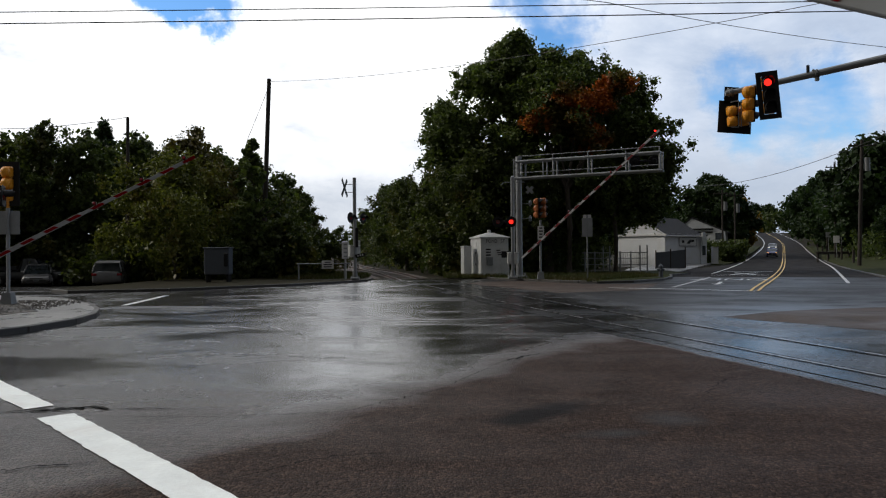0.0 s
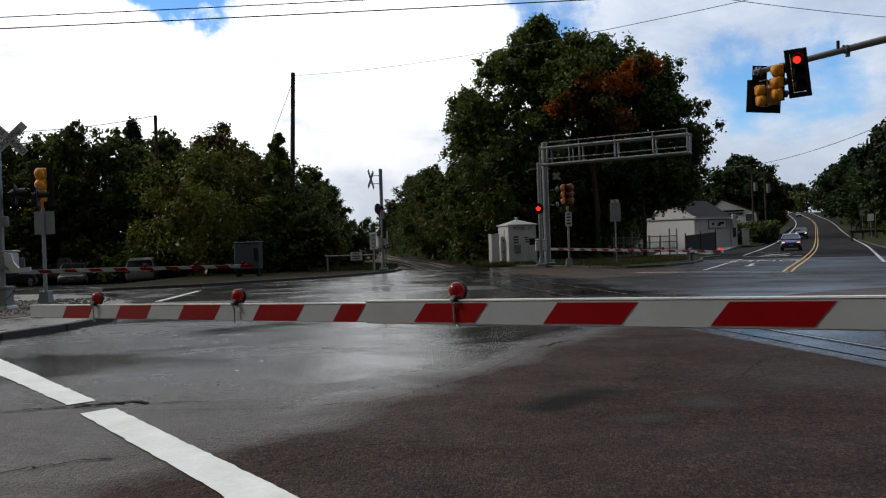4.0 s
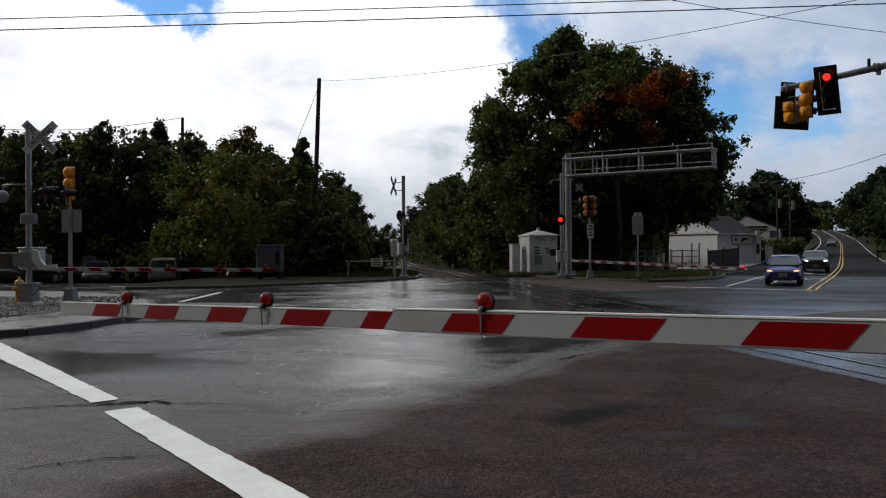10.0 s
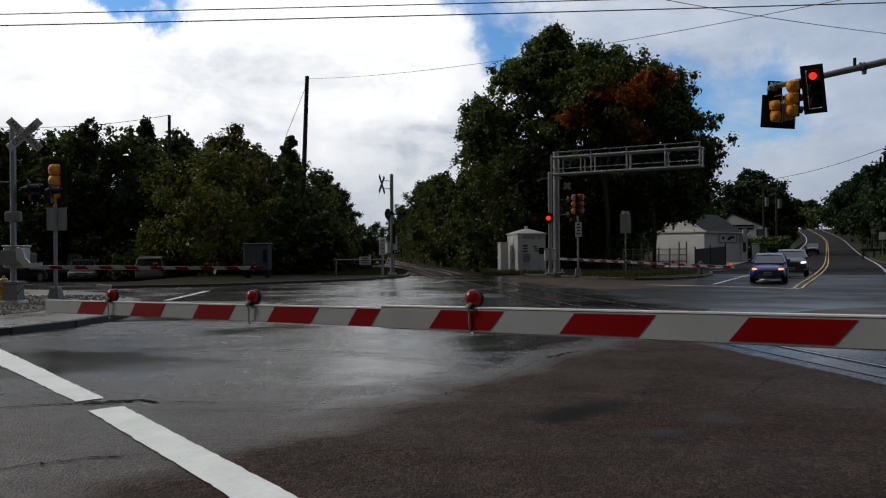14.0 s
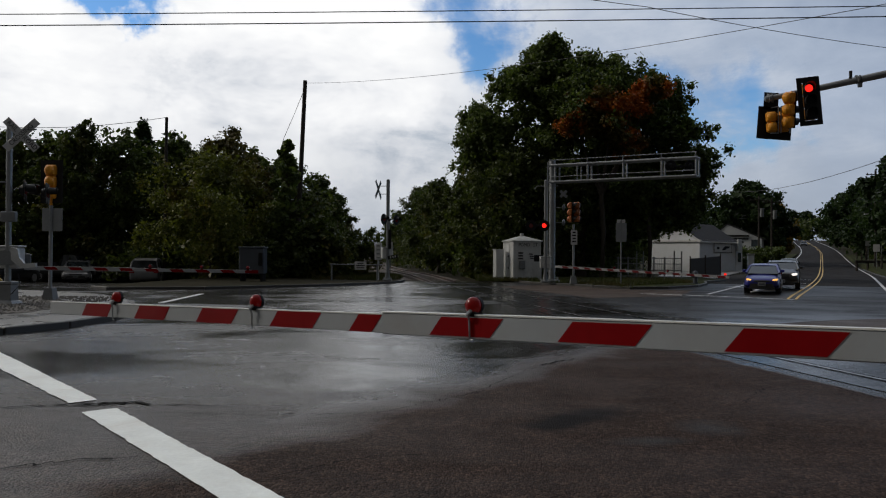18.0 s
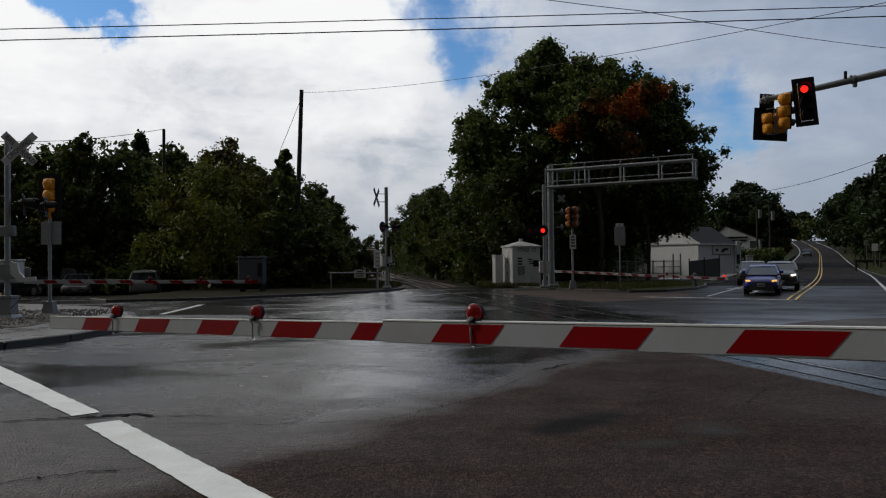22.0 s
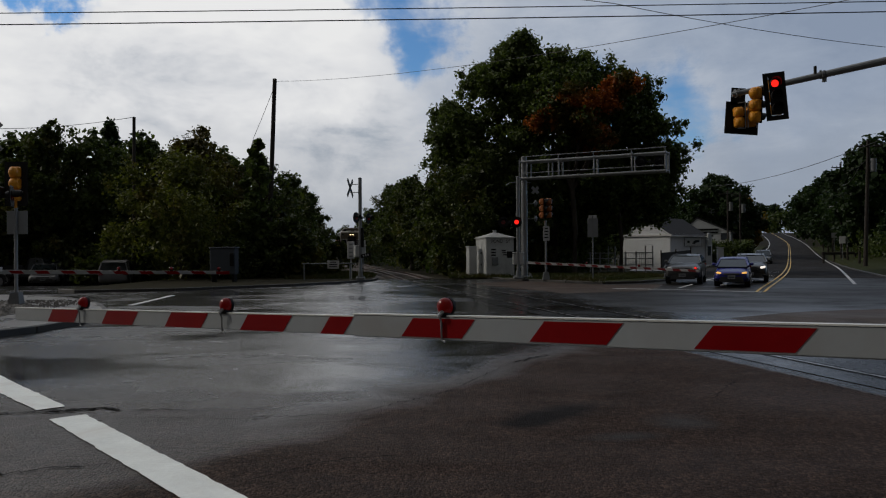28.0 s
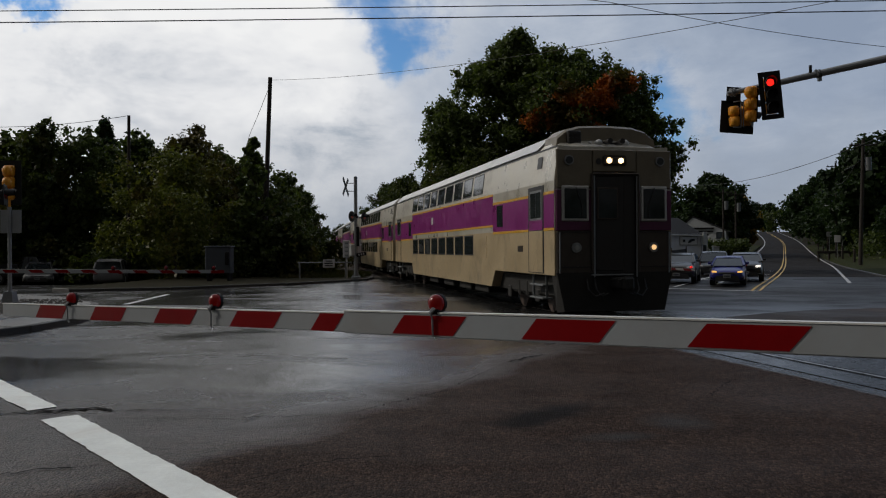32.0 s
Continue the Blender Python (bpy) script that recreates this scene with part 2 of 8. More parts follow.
    cell = nd(t, "ShaderNodeSeparateColor")
    t.links.new(vor.outputs["Color"], cell.inputs[0])
    col = mixc(t, 1.0, col, ramp(t, cell.outputs[0], [(0.0, 0.46), (0.55, 0.97), (1.0, 1.85)]), "MULTIPLY")
    lump = t.nodes.new("ShaderNodeTexVoronoi")
    lump.inputs["Scale"].default_value = 27.0
    t.links.new(ag.outputs[0], lump.inputs["Vector"])
    lcell = nd(t, "ShaderNodeSeparateColor")
    t.links.new(lump.outputs["Color"], lcell.inputs[0])
    col = mixc(t, mth(t, "SUBTRACT", coarse, mth(t, "MULTIPLY", brown, 0.6), True), col, mixc(t, 1.0, col, ramp(t, lcell.outputs[0], [(0.0, 0.62), (0.6, 1.0), (1.0, 1.6)]), "MULTIPLY"))
    col = mixc(t, ramp(t, fine, [(0.32, 0.42), (0.43, 0.0)]), col, (0.016, 0.013, 0.012))
    col = mixc(t, ramp(t, grit, [(0.64, 0.0), (0.76, 0.30)]), col, (0.16, 0.13, 0.115))

    def spot(cx, cy, a, rx, ry, soft_edge):
        c, s = math.cos(radians(a)), math.sin(radians(a))
        dx, dy = mth(t, "SUBTRACT", x, cx), mth(t, "SUBTRACT", y, cy)
        u = mth(t, "DIVIDE", mth(t, "ADD", mth(t, "MULTIPLY", dx, c), mth(t, "MULTIPLY", dy, s)), rx)
        v = mth(t, "DIVIDE", mth(t, "SUBTRACT", mth(t, "MULTIPLY", dy, c), mth(t, "MULTIPLY", dx, s)), ry)
        e = mth(t, "SQRT", mth(t, "ADD", mth(t, "MULTIPLY", u, u), mth(t, "MULTIPLY", v, v)))
        e = mth(t, "ADD", e, mth(t, "MULTIPLY", mth(t, "SUBTRACT", stain, 0.5), 1.0))
        return ramp(t, e, [(max(0.0, 1 - soft_edge), 1.0), (1.0, 0.0)])

    hollow = spot(1.0, 8.0, 51, 1.0, 0.30, 0.5)
    damp = mth(t, "MAXIMUM", spot(2.2, 7.7, 15, 0.45, 0.45, 0.9), spot(1.5, 7.05, 10, 0.5, 0.22, 0.9))
    col = mixc(t, mth(t, "MULTIPLY", hollow, 0.88), col, (0.007, 0.006, 0.006))
    # damp spots: their bluish sky reflection is mixed into the base colour
    col = mixc(t, mth(t, "MULTIPLY", damp, 0.7), col, (0.05, 0.052, 0.055))
    t.links.new(col, b.inputs["Base Color"])
    wet = ramp(t, film, [(0.34, 0.14), (0.47, 0.18), (0.56, 0.26), (0.68, 0.36)])
    rgh = mth(t, "ADD", wet, mth(t, "MULTIPLY", dry, 0.36))
    t.links.new(mth(t, "SUBTRACT", rgh, mth(t, "MULTIPLY", damp, 0.12)), b.inputs["Roughness"])
    t.links.new(mth(t, "MULTIPLY", ramp(t, dry, [(0.0, 0.50), (0.55, 0.42), (1.0, 0.05)]), mth(t, "MAXIMUM", ramp(t, mth(t, "MULTIPLY", y, 0.05), [(0.8, 0.40), (1.3, 0.80)]), ramp(t, d2, [(0.0, 0.0), (0.10, 1.0)]))), b.inputs["Specular IOR Level"])
    b.inputs["IOR"].default_value = 1.4
    bp = t.nodes.new("ShaderNodeBump")
    bp.inputs["Distance"].default_value = 0.022
    rough_film = ramp(t, film, [(0.40, 0.05), (0.65, 0.36)])
    t.links.new(mth(t, "ADD", rough_film, mth(t, "MULTIPLY", coarse, 0.7)), bp.inputs["Strength"])
    t.links.new(mth(t, "ADD", mth(t, "MULTIPLY", vor.outputs["Distance"], -0.7), fine), bp.inputs["Height"])
    t.links.new(bp.outputs[0], b.inputs["Normal"])
    return m


M_STREET = street_asphalt()
M_PANEL = wet_asphalt("crossing panel rubber", (0.014, 0.014, 0.014), 0.12, 0.34, (0.5, 1.2, 1.0), 0.22, grain=0.25)
M_HILL = wet_asphalt("hill asphalt", (0.032, 0.031, 0.032), 0.7, 0.9, (1, 1, 1), 0.02, grain=0.5)
M_TAR = plain("tar", (0.006, 0.006, 0.006), 0.85, bump=0.3, spec=0.08)
M_GRASS = plain("verge grass", (0.030, 0.036, 0.013), 0.9, vary=0.5, scale=1.2, bump=0.8, bump_scale=22, dirt=(0.042, 0.032, 0.018), spec=0.05)
M_SOIL = plain("forest floor", (0.024, 0.021, 0.013), 0.95, vary=0.5, scale=0.6, bump=0.8, bump_scale=12, dirt=(0.018, 0.024, 0.009), spec=0.05)
M_KERB = plain("granite kerb", (0.034, 0.031, 0.029), 0.55, vary=0.35, scale=4, bump=0.4, bump_scale=60)
M_WALKWAY = plain("damp pavement", (0.15, 0.145, 0.14), 0.32, vary=0.3, scale=1.1, bump=0.25, bump_scale=70)
M_GRAVEL = plain("gravel", (0.085, 0.078, 0.070), 0.85, vary=0.6, scale=14, bump=1.0, bump_scale=30)
M_BALLAST = plain("ballast", (0.075, 0.058, 0.048), 0.9, vary=0.6, scale=9, bump=1.0, bump_scale=24)
M_RAIL = plain("rail steel", (0.30, 0.28, 0.27), 0.28, 0.9, bump=0.1)
M_RUST = plain("rusty rail", (0.075, 0.050, 0.040), 0.55, 0.25, bump=0.3)
M_TIE = plain("tie timber", (0.05, 0.042, 0.035), 0.85, vary=0.4, bump=0.5)
M_WHITE_LINE = plain("white road paint", (0.78, 0.81, 0.79), 0.6, vary=0.12, scale=2.5, bump=0.35, bump_scale=70, dirt=(0.66, 0.65, 0.62), spec=0.25)
M_OLD_LINE = plain("worn white paint", (0.58, 0.58, 0.58), 0.45, vary=0.3, scale=3, bump=0.3, dirt=(0.10, 0.10, 0.10))
M_YELLOW_LINE = plain("yellow road paint", (0.62, 0.40, 0.06), 0.5, vary=0.2, scale=2, bump=0.3, dirt=(0.25, 0.17, 0.05))
M_ALU = plain("aluminium", (0.25, 0.26, 0.27), 0.42, 0.6, vary=0.15, bump=0.08)
M_GALV = plain("galvanised steel", (0.20, 0.21, 0.22), 0.5, 0.5, vary=0.2, bump=0.1)
M_ARM_WHITE = plain("gate arm white", (0.33, 0.352, 0.375), 0.4, vary=0.06, scale=1.5, bump=0.03, dirt=(0.30, 0.30, 0.30), spec=0.3)
M_ARM_RED = plain("gate arm red", (0.20, 0.002, 0.004), 0.45, vary=0.12, scale=2, bump=0.03, spec=0.1)
# far arm: the shade on its face is put into these darker paints
M_SHADED_WHITE = plain("arm white in shade", (0.22, 0.225, 0.235), 0.55, vary=0.2, scale=1.5, bump=0.05, dirt=(0.12, 0.12, 0.12), spec=0.15)
M_SHADED_RED = plain("arm red in shade", (0.080, 0.006, 0.008), 0.55, vary=0.2, scale=2, bump=0.05, spec=0.1)
M_ARM_EDGE = plain("gate arm edge", (0.66, 0.66, 0.64), 0.35, vary=0.1, bump=0.05)
M_BLACK = plain("black paint", (0.008, 0.008, 0.009), 0.6, bump=0.05, spec=0.25)
M_SIGNAL_YELLOW = plain("signal yellow", (0.70, 0.28, 0.010), 0.38, vary=0.12, bump=0.04)
# signal yellow browned: the shade on the far corner heads is in the colour
M_SHADED_YELLOW = plain("signal yellow in shade", (0.30, 0.085, 0.012), 0.5, vary=0.25, bump=0.06)
M_SIGN_WHITE = plain("sign white", (0.50, 0.50, 0.50), 0.4, vary=0.1, bump=0.03, dirt=(0.40, 0.40, 0.40))
M_SIGN_BACK = plain("sign back", (0.26, 0.27, 0.28), 0.45, 0.5, vary=0.15, bump=0.05)
M_CABINET = plain("cabinet silver", (0.52, 0.53, 0.53), 0.42, 0.25, vary=0.12, scale=1.5, bump=0.05, dirt=(0.30, 0.30, 0.29))
M_CABINET_DARK = plain("utility cabinet grey", (0.060, 0.070, 0.088), 0.55, vary=0.15, bump=0.05)
M_CLAP = plain("white clapboard", (0.53, 0.55, 0.58), 0.6, vary=0.08, scale=1, bump=0.05, dirt=(0.48, 0.48, 0.47))
M_ROOF = plain("roof shingle", (0.050, 0.050, 0.053), 0.9, vary=0.3, scale=4, bump=0.5, spec=0.15)
M_TIMBER = plain("pole timber", (0.030, 0.024, 0.020), 0.9, vary=0.4, scale=3, bump=0.6)
M_BARK = plain("bark", (0.045, 0.036, 0.028), 0.95, vary=0.4, scale=4, bump=0.9, bump_scale=14)
M_WIRE = plain("wire", (0.02, 0.02, 0.02), 0.6, bump=0.0)
M_CONCRETE = plain("concrete base", (0.30, 0.30, 0.29), 0.8, vary=0.2, bump=0.4)
M_RUBBER = plain("tyre rubber", (0.012, 0.012, 0.012), 0.75, bump=0.2)
M_RIM = plain("alloy rim", (0.34, 0.34, 0.35), 0.35, 0.8, bump=0.05)
M_GLASS = glass("dark glass")
M_CLEAR = glass("house glass", (0.05, 0.06, 0.07))
M_LENS = plain("clear lamp lens", (0.5, 0.5, 0.5), 0.12, 0.3, vary=0.1, bump=0.0)
M_HYDRANT = plain("hydrant yellow", (0.38, 0.24, 0.03), 0.5, vary=0.2, bump=0.2)
M_RED_OFF = plain("unlit red lens", (0.22, 0.012, 0.016), 0.14, vary=0.15, bump=0.0)
M_RED_ON = glow("lit red lens", (1.0, 0.02, 0.012), 2.2, (0.3, 0.01, 0.01))
M_RED_DIM = glow("faintly lit red lens", (1.0, 0.02, 0.01), 0.03, (0.11, 0.002, 0.003))
M_HEAD_ON = glow("lit headlamp", (1.0, 0.66, 0.30), 8.0, (0.8, 0.8, 0.7))
M_DITCH = glow("dim ditch lamp", (1.0, 0.60, 0.26), 1.6, (0.5, 0.4, 0.3))
M_AMBER_ON = glow("lit amber lamp", (1.0, 0.50, 0.12), 1.5, (0.5, 0.25, 0.05))
M_CAR_ON = glow("lit car lamp", (1.0, 0.92, 0.80), 1.7, (0.7, 0.7, 0.7))
M_PLASTIC = plain("black plastic", (0.02, 0.02, 0.021), 0.55, bump=0.05)


def paint(name, color, metal=0.3):
    m, t, b, co, out = base_mat(name)
    n = noise_of(t, co, 2.0, 4)
    t.links.new(ramp(t, n, [(0.3, tuple(c * 0.85 for c in color)), (0.7, tuple(c * 1.15 for c in color))]), b.inputs["Base Color"])
    b.inputs["Metallic"].default_value = metal
    t.links.new(ramp(t, n, [(0.3, 0.28), (0.7, 0.42)]), b.inputs["Roughness"])
    b.inputs["Coat Weight"].default_value = 0.35
    b.inputs["Coat Roughness"].default_value = 0.08
    return m


L_OAK = leafy("oak leaves", (0.030, 0.046, 0.014), (0.125, 0.160, 0.050))
L_LIME = leafy("bright leaves", (0.046, 0.058, 0.014), (0.155, 0.162, 0.037), (0.12, 0.095, 0.024), 0.08)
L_MIX = leafy("mixed leaves", (0.022, 0.031, 0.010), (0.080, 0.098, 0.028), (0.12, 0.10, 0.028), 0.06)
L_DARK = leafy("dark leaves", (0.026, 0.040, 0.013), (0.095, 0.122, 0.036))
L_RED = leafy("turning maple leaves", (0.22, 0.060, 0.015), (0.56, 0.150, 0.030), (0.050, 0.062, 0.018), 0.20)
L_RUSTY = leafy("brownish leaves", (0.045, 0.042, 0.016), (0.120, 0.095, 0.032))
L_PINE = leafy("pine needles", (0.013, 0.026, 0.011), (0.038, 0.062, 0.023))
L_GOLD = leafy("golden leaves", (0.13, 0.085, 0.015), (0.26, 0.16, 0.025))
L_GRASS = leafy("grass blades", (0.024, 0.031, 0.010), (0.060, 0.064, 0.021), (0.060, 0.048, 0.022), 0.12)

# ---- building tools ----
def empty(name, m=None, label="", category="", group="", kind=""):
    ob = new(name)
    ob.empty_display_size = 0.2
    if m is not None:
        ob.matrix_world = m
    return tagged(ob, label, category, group, kind)


def mesh_of(name, bm, material, smooth=False):
    bmesh.ops.recalc_face_normals(bm, faces=bm.faces[:])
    me = bpy.data.meshes.new(name)
    bm.to_mesh(me)
    bm.free()
    me.materials.append(material)
    if smooth:
        for p in me.polygons:
            p.use_smooth = True
    return me


def part(name, bm, material, parent, label="", smooth=False, at=None):
    """Links a bmesh as one mesh under a thing or a part."""
    ob = new(name, mesh_of(name, bm, material, smooth))
    ob.parent = parent
    if at is not None:
        ob.matrix_basis = at
    return tagged(ob, label)


def thing(name, bm, material, m=None, label="", category="", group="", kind="", smooth=False):
    ob = new(name, mesh_of(name, bm, material, smooth))
    if m is not None:
        ob.matrix_world = m
    return tagged(ob, label, category, group, kind)


def box(bm, c, s, rot=None, bevel=0.0):
    """A box of size s round c, with its edges broken."""
    g = bmesh.ops.create_cube(bm, size=1.0)["verts"]
    m = Matrix.Translation(c) @ (rot or Matrix.Identity(4)) @ Matrix.Diagonal((*s, 1))
    bmesh.ops.transform(bm, matrix=m, verts=g)
    if bevel:
        es = list({e for v in g for e in v.link_edges})
        bmesh.ops.bevel(bm, geom=es, offset=bevel, segments=1, affect="EDGES")
    return bm


def rod(bm, p0, p1, r0, r1=None, seg=10, caps=True):
    """A round bar from p0 to p1, tapering from r0 to r1."""
    p0, p1 = Vector(p0), Vector(p1)
    d = p1 - p0
    if d.length < 1e-6:
        return bm
    m = Matrix.Translation((p0 + p1) / 2) @ d.to_track_quat("Z", "Y").to_matrix().to_4x4()
    bmesh.ops.create_cone(bm, cap_ends=caps, segments=seg, radius1=r0, radius2=r0 if r1 is None else r1, depth=d.length, matrix=m)
    return bm


def tube(bm, pts, r, seg=6):
    """A bent bar or wire through pts."""
    rings = []
    n = len(pts)
    for i, p in enumerate(pts):
        d = (Vector(pts[min(i + 1, n - 1)]) - Vector(pts[max(i - 1, 0)])).normalized()
        q = d.to_track_quat("Z", "Y")
        rr = r[i] if isinstance(r, (list, tuple)) else r
        rings.append([bm.verts.new(Vector(p) + q @ Vector((rr * math.cos(a), rr * math.sin(a), 0))) for a in [2 * math.pi * k / seg for k in range(seg)]])
    for a, b in zip(rings, rings[1:]):
        for k in range(seg):
            bm.faces.new((a[k], a[(k + 1) % seg], b[(k + 1) % seg], b[k]))
    bm.faces.new(rings[0][::-1])
    bm.faces.new(rings[-1])
    return bm


def prism(bm, poly, z0, z1, m=None):
    """A flat outline raised from z0 to z1 (numbers, or functions of x and y)."""
    f0 = z0 if callable(z0) else (lambda x, y: z0)
    f1 = z1 if callable(z1) else (lambda x, y: z1)
    lo = [bm.verts.new((x, y, f0(x, y))) for x, y in poly]
    hi = [bm.verts.new((x, y, f1(x, y))) for x, y in poly]
    n = len(poly)
    for i in range(n):
        bm.faces.new((lo[i], lo[(i + 1) % n], hi[(i + 1) % n], hi[i]))
    bm.faces.new(lo[::-1])
    bm.faces.new(hi)
    if m is not None:
        bmesh.ops.transform(bm, matrix=m, verts=lo + hi)
    return bm


def loft(bm, rings, close=True):
    """Skins a row of rings of equal count; caps both ends."""
    vs = [[bm.verts.new(p) for p in r] for r in rings]
    n = len(vs[0])
    for a, b in zip(vs, vs[1:]):
        for k in range(n if close else n - 1):
            bm.faces.new((a[k], a[(k + 1) % n], b[(k + 1) % n], b[k]))
    if close:
        bm.faces.new(vs[0][::-1])
        bm.faces.new(vs[-1])
    return bm


def B():
    return bmesh.new()


def smooth01(a, b, v):
    s = min(1.0, max(0.0, (v - a) / (b - a)))
    return s * s * (3 - 2 * s)


HILL = ((0, 0), (68, 0), (95, 0.22), (118, 0.7), (173, 2.15), (236, 4.9), (330, 9.2), (430, 11.4), (900, 12.0))


def hill(y):
    for (a, za), (b, zb) in zip(HILL, HILL[1:]):
        if y < b:
            return za + (zb - za) * max(0.0, y - a) / (b - a)
    return HILL[-1][1]


def hill_smooth(y):
    return sum(hill(y + d) for d in (-24, -12, 0, 12, 24)) / 5


def land(x, y):
    """The height of the ground."""
    z = 0.1 * smooth01(18, 45, y)
    z -= 0.4 * smooth01(41, 47, y) * smooth01(16.5, 19.0, -x)
    if y > 45:
        z += hill_smooth(y) * smooth01(0.18, 0.33, x / y)
    return z


def track_x(y):
    return 8.7 - 0.2375 * y + 0.0004 * y * y - 0.00012 * max(0.0, y - 60) ** 2


def track_slope(y):
    return -0.2375 + 0.0008 * y - 0.00024 * max(0.0, y - 60)


def road_mid(y):
    """The yellow line of the street that climbs the hill."""
    k = 0.393 + 0.037 * (1 - math.exp(-max(0.0, y - 31.8) / 13.0)) - 0.022 * smooth01(170, 340, y)
    return k * y


def strip(bm, pts, half, z, closed=False, seg_z=None):
    """A flat band of half-width half along pts (x, y), at height z(x, y)."""
    n = len(pts)
    prev = None
    for i, (x, y) in enumerate(pts):
        x0, y0 = pts[max(i - 1, 0)]
        x1, y1 = pts[min(i + 1, n - 1)]
        d = Vector((x1 - x0, y1 - y0, 0)).normalized()
        nx, ny = -d.y, d.x
        h = half[i] if isinstance(half, (list, tuple)) else half
        a = bm.verts.new((x + nx * h, y + ny * h, z(x + nx * h, y + ny * h)))
        b = bm.verts.new((x - nx * h, y - ny * h, z(x - nx * h, y - ny * h)))
        if prev:
            bm.faces.new((prev[0], prev[1], b, a))
        prev = (a, b)
    return bm

# ---- ground, roads, kerbs ----
def sheet(name, xs, ys, z, material, label):
    verts = [(x, y, z(x, y)) for y in ys for x in xs]
    n = len(xs)
    faces = [(j * n + i, j * n + i + 1, (j + 1) * n + i + 1, (j + 1) * n + i) for j in range(len(ys) - 1) for i in range(n - 1)]
    me = bpy.data.meshes.new(name)
    me.from_pydata(verts, [], faces)
    me.materials.append(material)
    for p in me.polygons:
        p.use_smooth = True
    return tagged(new(name, me), label, "ground", kind="structure")


gx = [-2500, -1200, -600, -300] + list(range(-200, 301, 10)) + [400, 600, 1200, 2500]
gy = [-2500, -800, -300, -120, -60, -30] + list(range(0, 460, 8)) + [600, 1000, 1800, 2800]
sheet("ground", gx, gy, lambda x, y: land(x, y) - 0.05, M_SOIL, "dark leaf-strewn forest floor and verge soil")

rx = [-120, -90, -70] + list(range(-60, 61, 2)) + [70, 90, 120]
ry = [-60, -40, -25] + list(range(-16, 18, 2)) + [18 + 1.5 * k for k in range(20)] + [48.0]
road = sheet("road", rx, ry, lambda x, y: land(x, y), M_STREET, "wide wet dark asphalt of the street crossing")

bm = B()
ys = [46 + 3 * k for k in range(20)] + [106 + 8 * k for k in range(44)]
prev = None
for y in ys:
    c = road_mid(y)
    l = c - (7.2 - 3.0 * smooth01(46, 95, y))
    r = c + (5.6 - 1.2 * smooth01(46, 95, y))
    row = [bm.verts.new((x, y - 0.42 * (x - c), land(x, y - 0.42 * (x - c)) + 0.012)) for x in (l, (l + c) / 2, c, (c + r) / 2, r)]
    if prev:
        for a, b, p, q in zip(prev, prev[1:], row, row[1:]):
            bm.faces.new((a, b, q, p))
    prev = row
thing("hill_road", bm, M_HILL, label="damp grey two-lane street climbing the hill", category="road", kind="structure", smooth=True)


def patch(name, poly, material, label, lift=0.004, kind="structure"):
    bm = B()
    f = bm.faces.new([bm.verts.new((x, y, land(x, y) + lift)) for x, y in poly])
    bmesh.ops.triangulate(bm, faces=[f])
    return thing(name, bm, material, label=label, category="road", kind=kind)


def ragged(poly, step=0.35, amp=0.06, seed=1):
    """An outline with an uneven edge."""
    rnd = random.Random(seed)
    out = []
    for (x0, y0), (x1, y1) in zip(poly, poly[1:] + poly[:1]):
        n = max(1, int(math.hypot(x1 - x0, y1 - y0) / step))
        for k in range(n):
            out.append((x0 + (x1 - x0) * k / n + rnd.uniform(-amp, amp), y0 + (y1 - y0) * k / n + rnd.uniform(-amp, amp)))
    return out


patch("brown_asphalt", ragged([(6.9, 19.5), (9.6, 21.6), (16, 23.0), (26, 23), (26, 16), (14, 14.2), (9.0, 15.2)], 0.6, 0.12, 5), M_PATCH, "brownish resurfaced asphalt beyond the track", 0.005)
patch("brown_asphalt", ragged([(1.2, 41), (4.2, 43.9), (7.6, 38.4), (10.5, 38.6), (8.5, 33), (4.6, 31)], 0.6, 0.12, 6), M_PATCH, "brownish apron of old asphalt by the kerb", 0.005)

# stains, holes and cracks


def crack(pts, w=0.02, seed=0, lift=0.010):
    """A jagged crack that thins out towards its ends."""
    rnd = random.Random(seed)
    w *= 0.6
    fine = []
    for (x0, y0), (x1, y1) in zip(pts, pts[1:]):
        n = max(2, int(math.hypot(x1 - x0, y1 - y0) / 0.05))
        for k in range(n):
            fine.append((x0 + (x1 - x0) * k / n + rnd.gauss(0, 0.018), y0 + (y1 - y0) * k / n + rnd.gauss(0, 0.024)))
    fine.append(pts[-1])
    bm = B()
    strip(bm, fine, [w * rnd.uniform(0.15, 1.0) * min(1.0, 6.0 * min(i, len(fine) - 1 - i) / len(fine) + 0.02) for i in range(len(fine))], lambda x, y: land(x, y) + lift)
    return thing("crack", bm, M_TAR, label="dark crack in the wet asphalt", category="crack", group="cracks in the road", kind="structure")


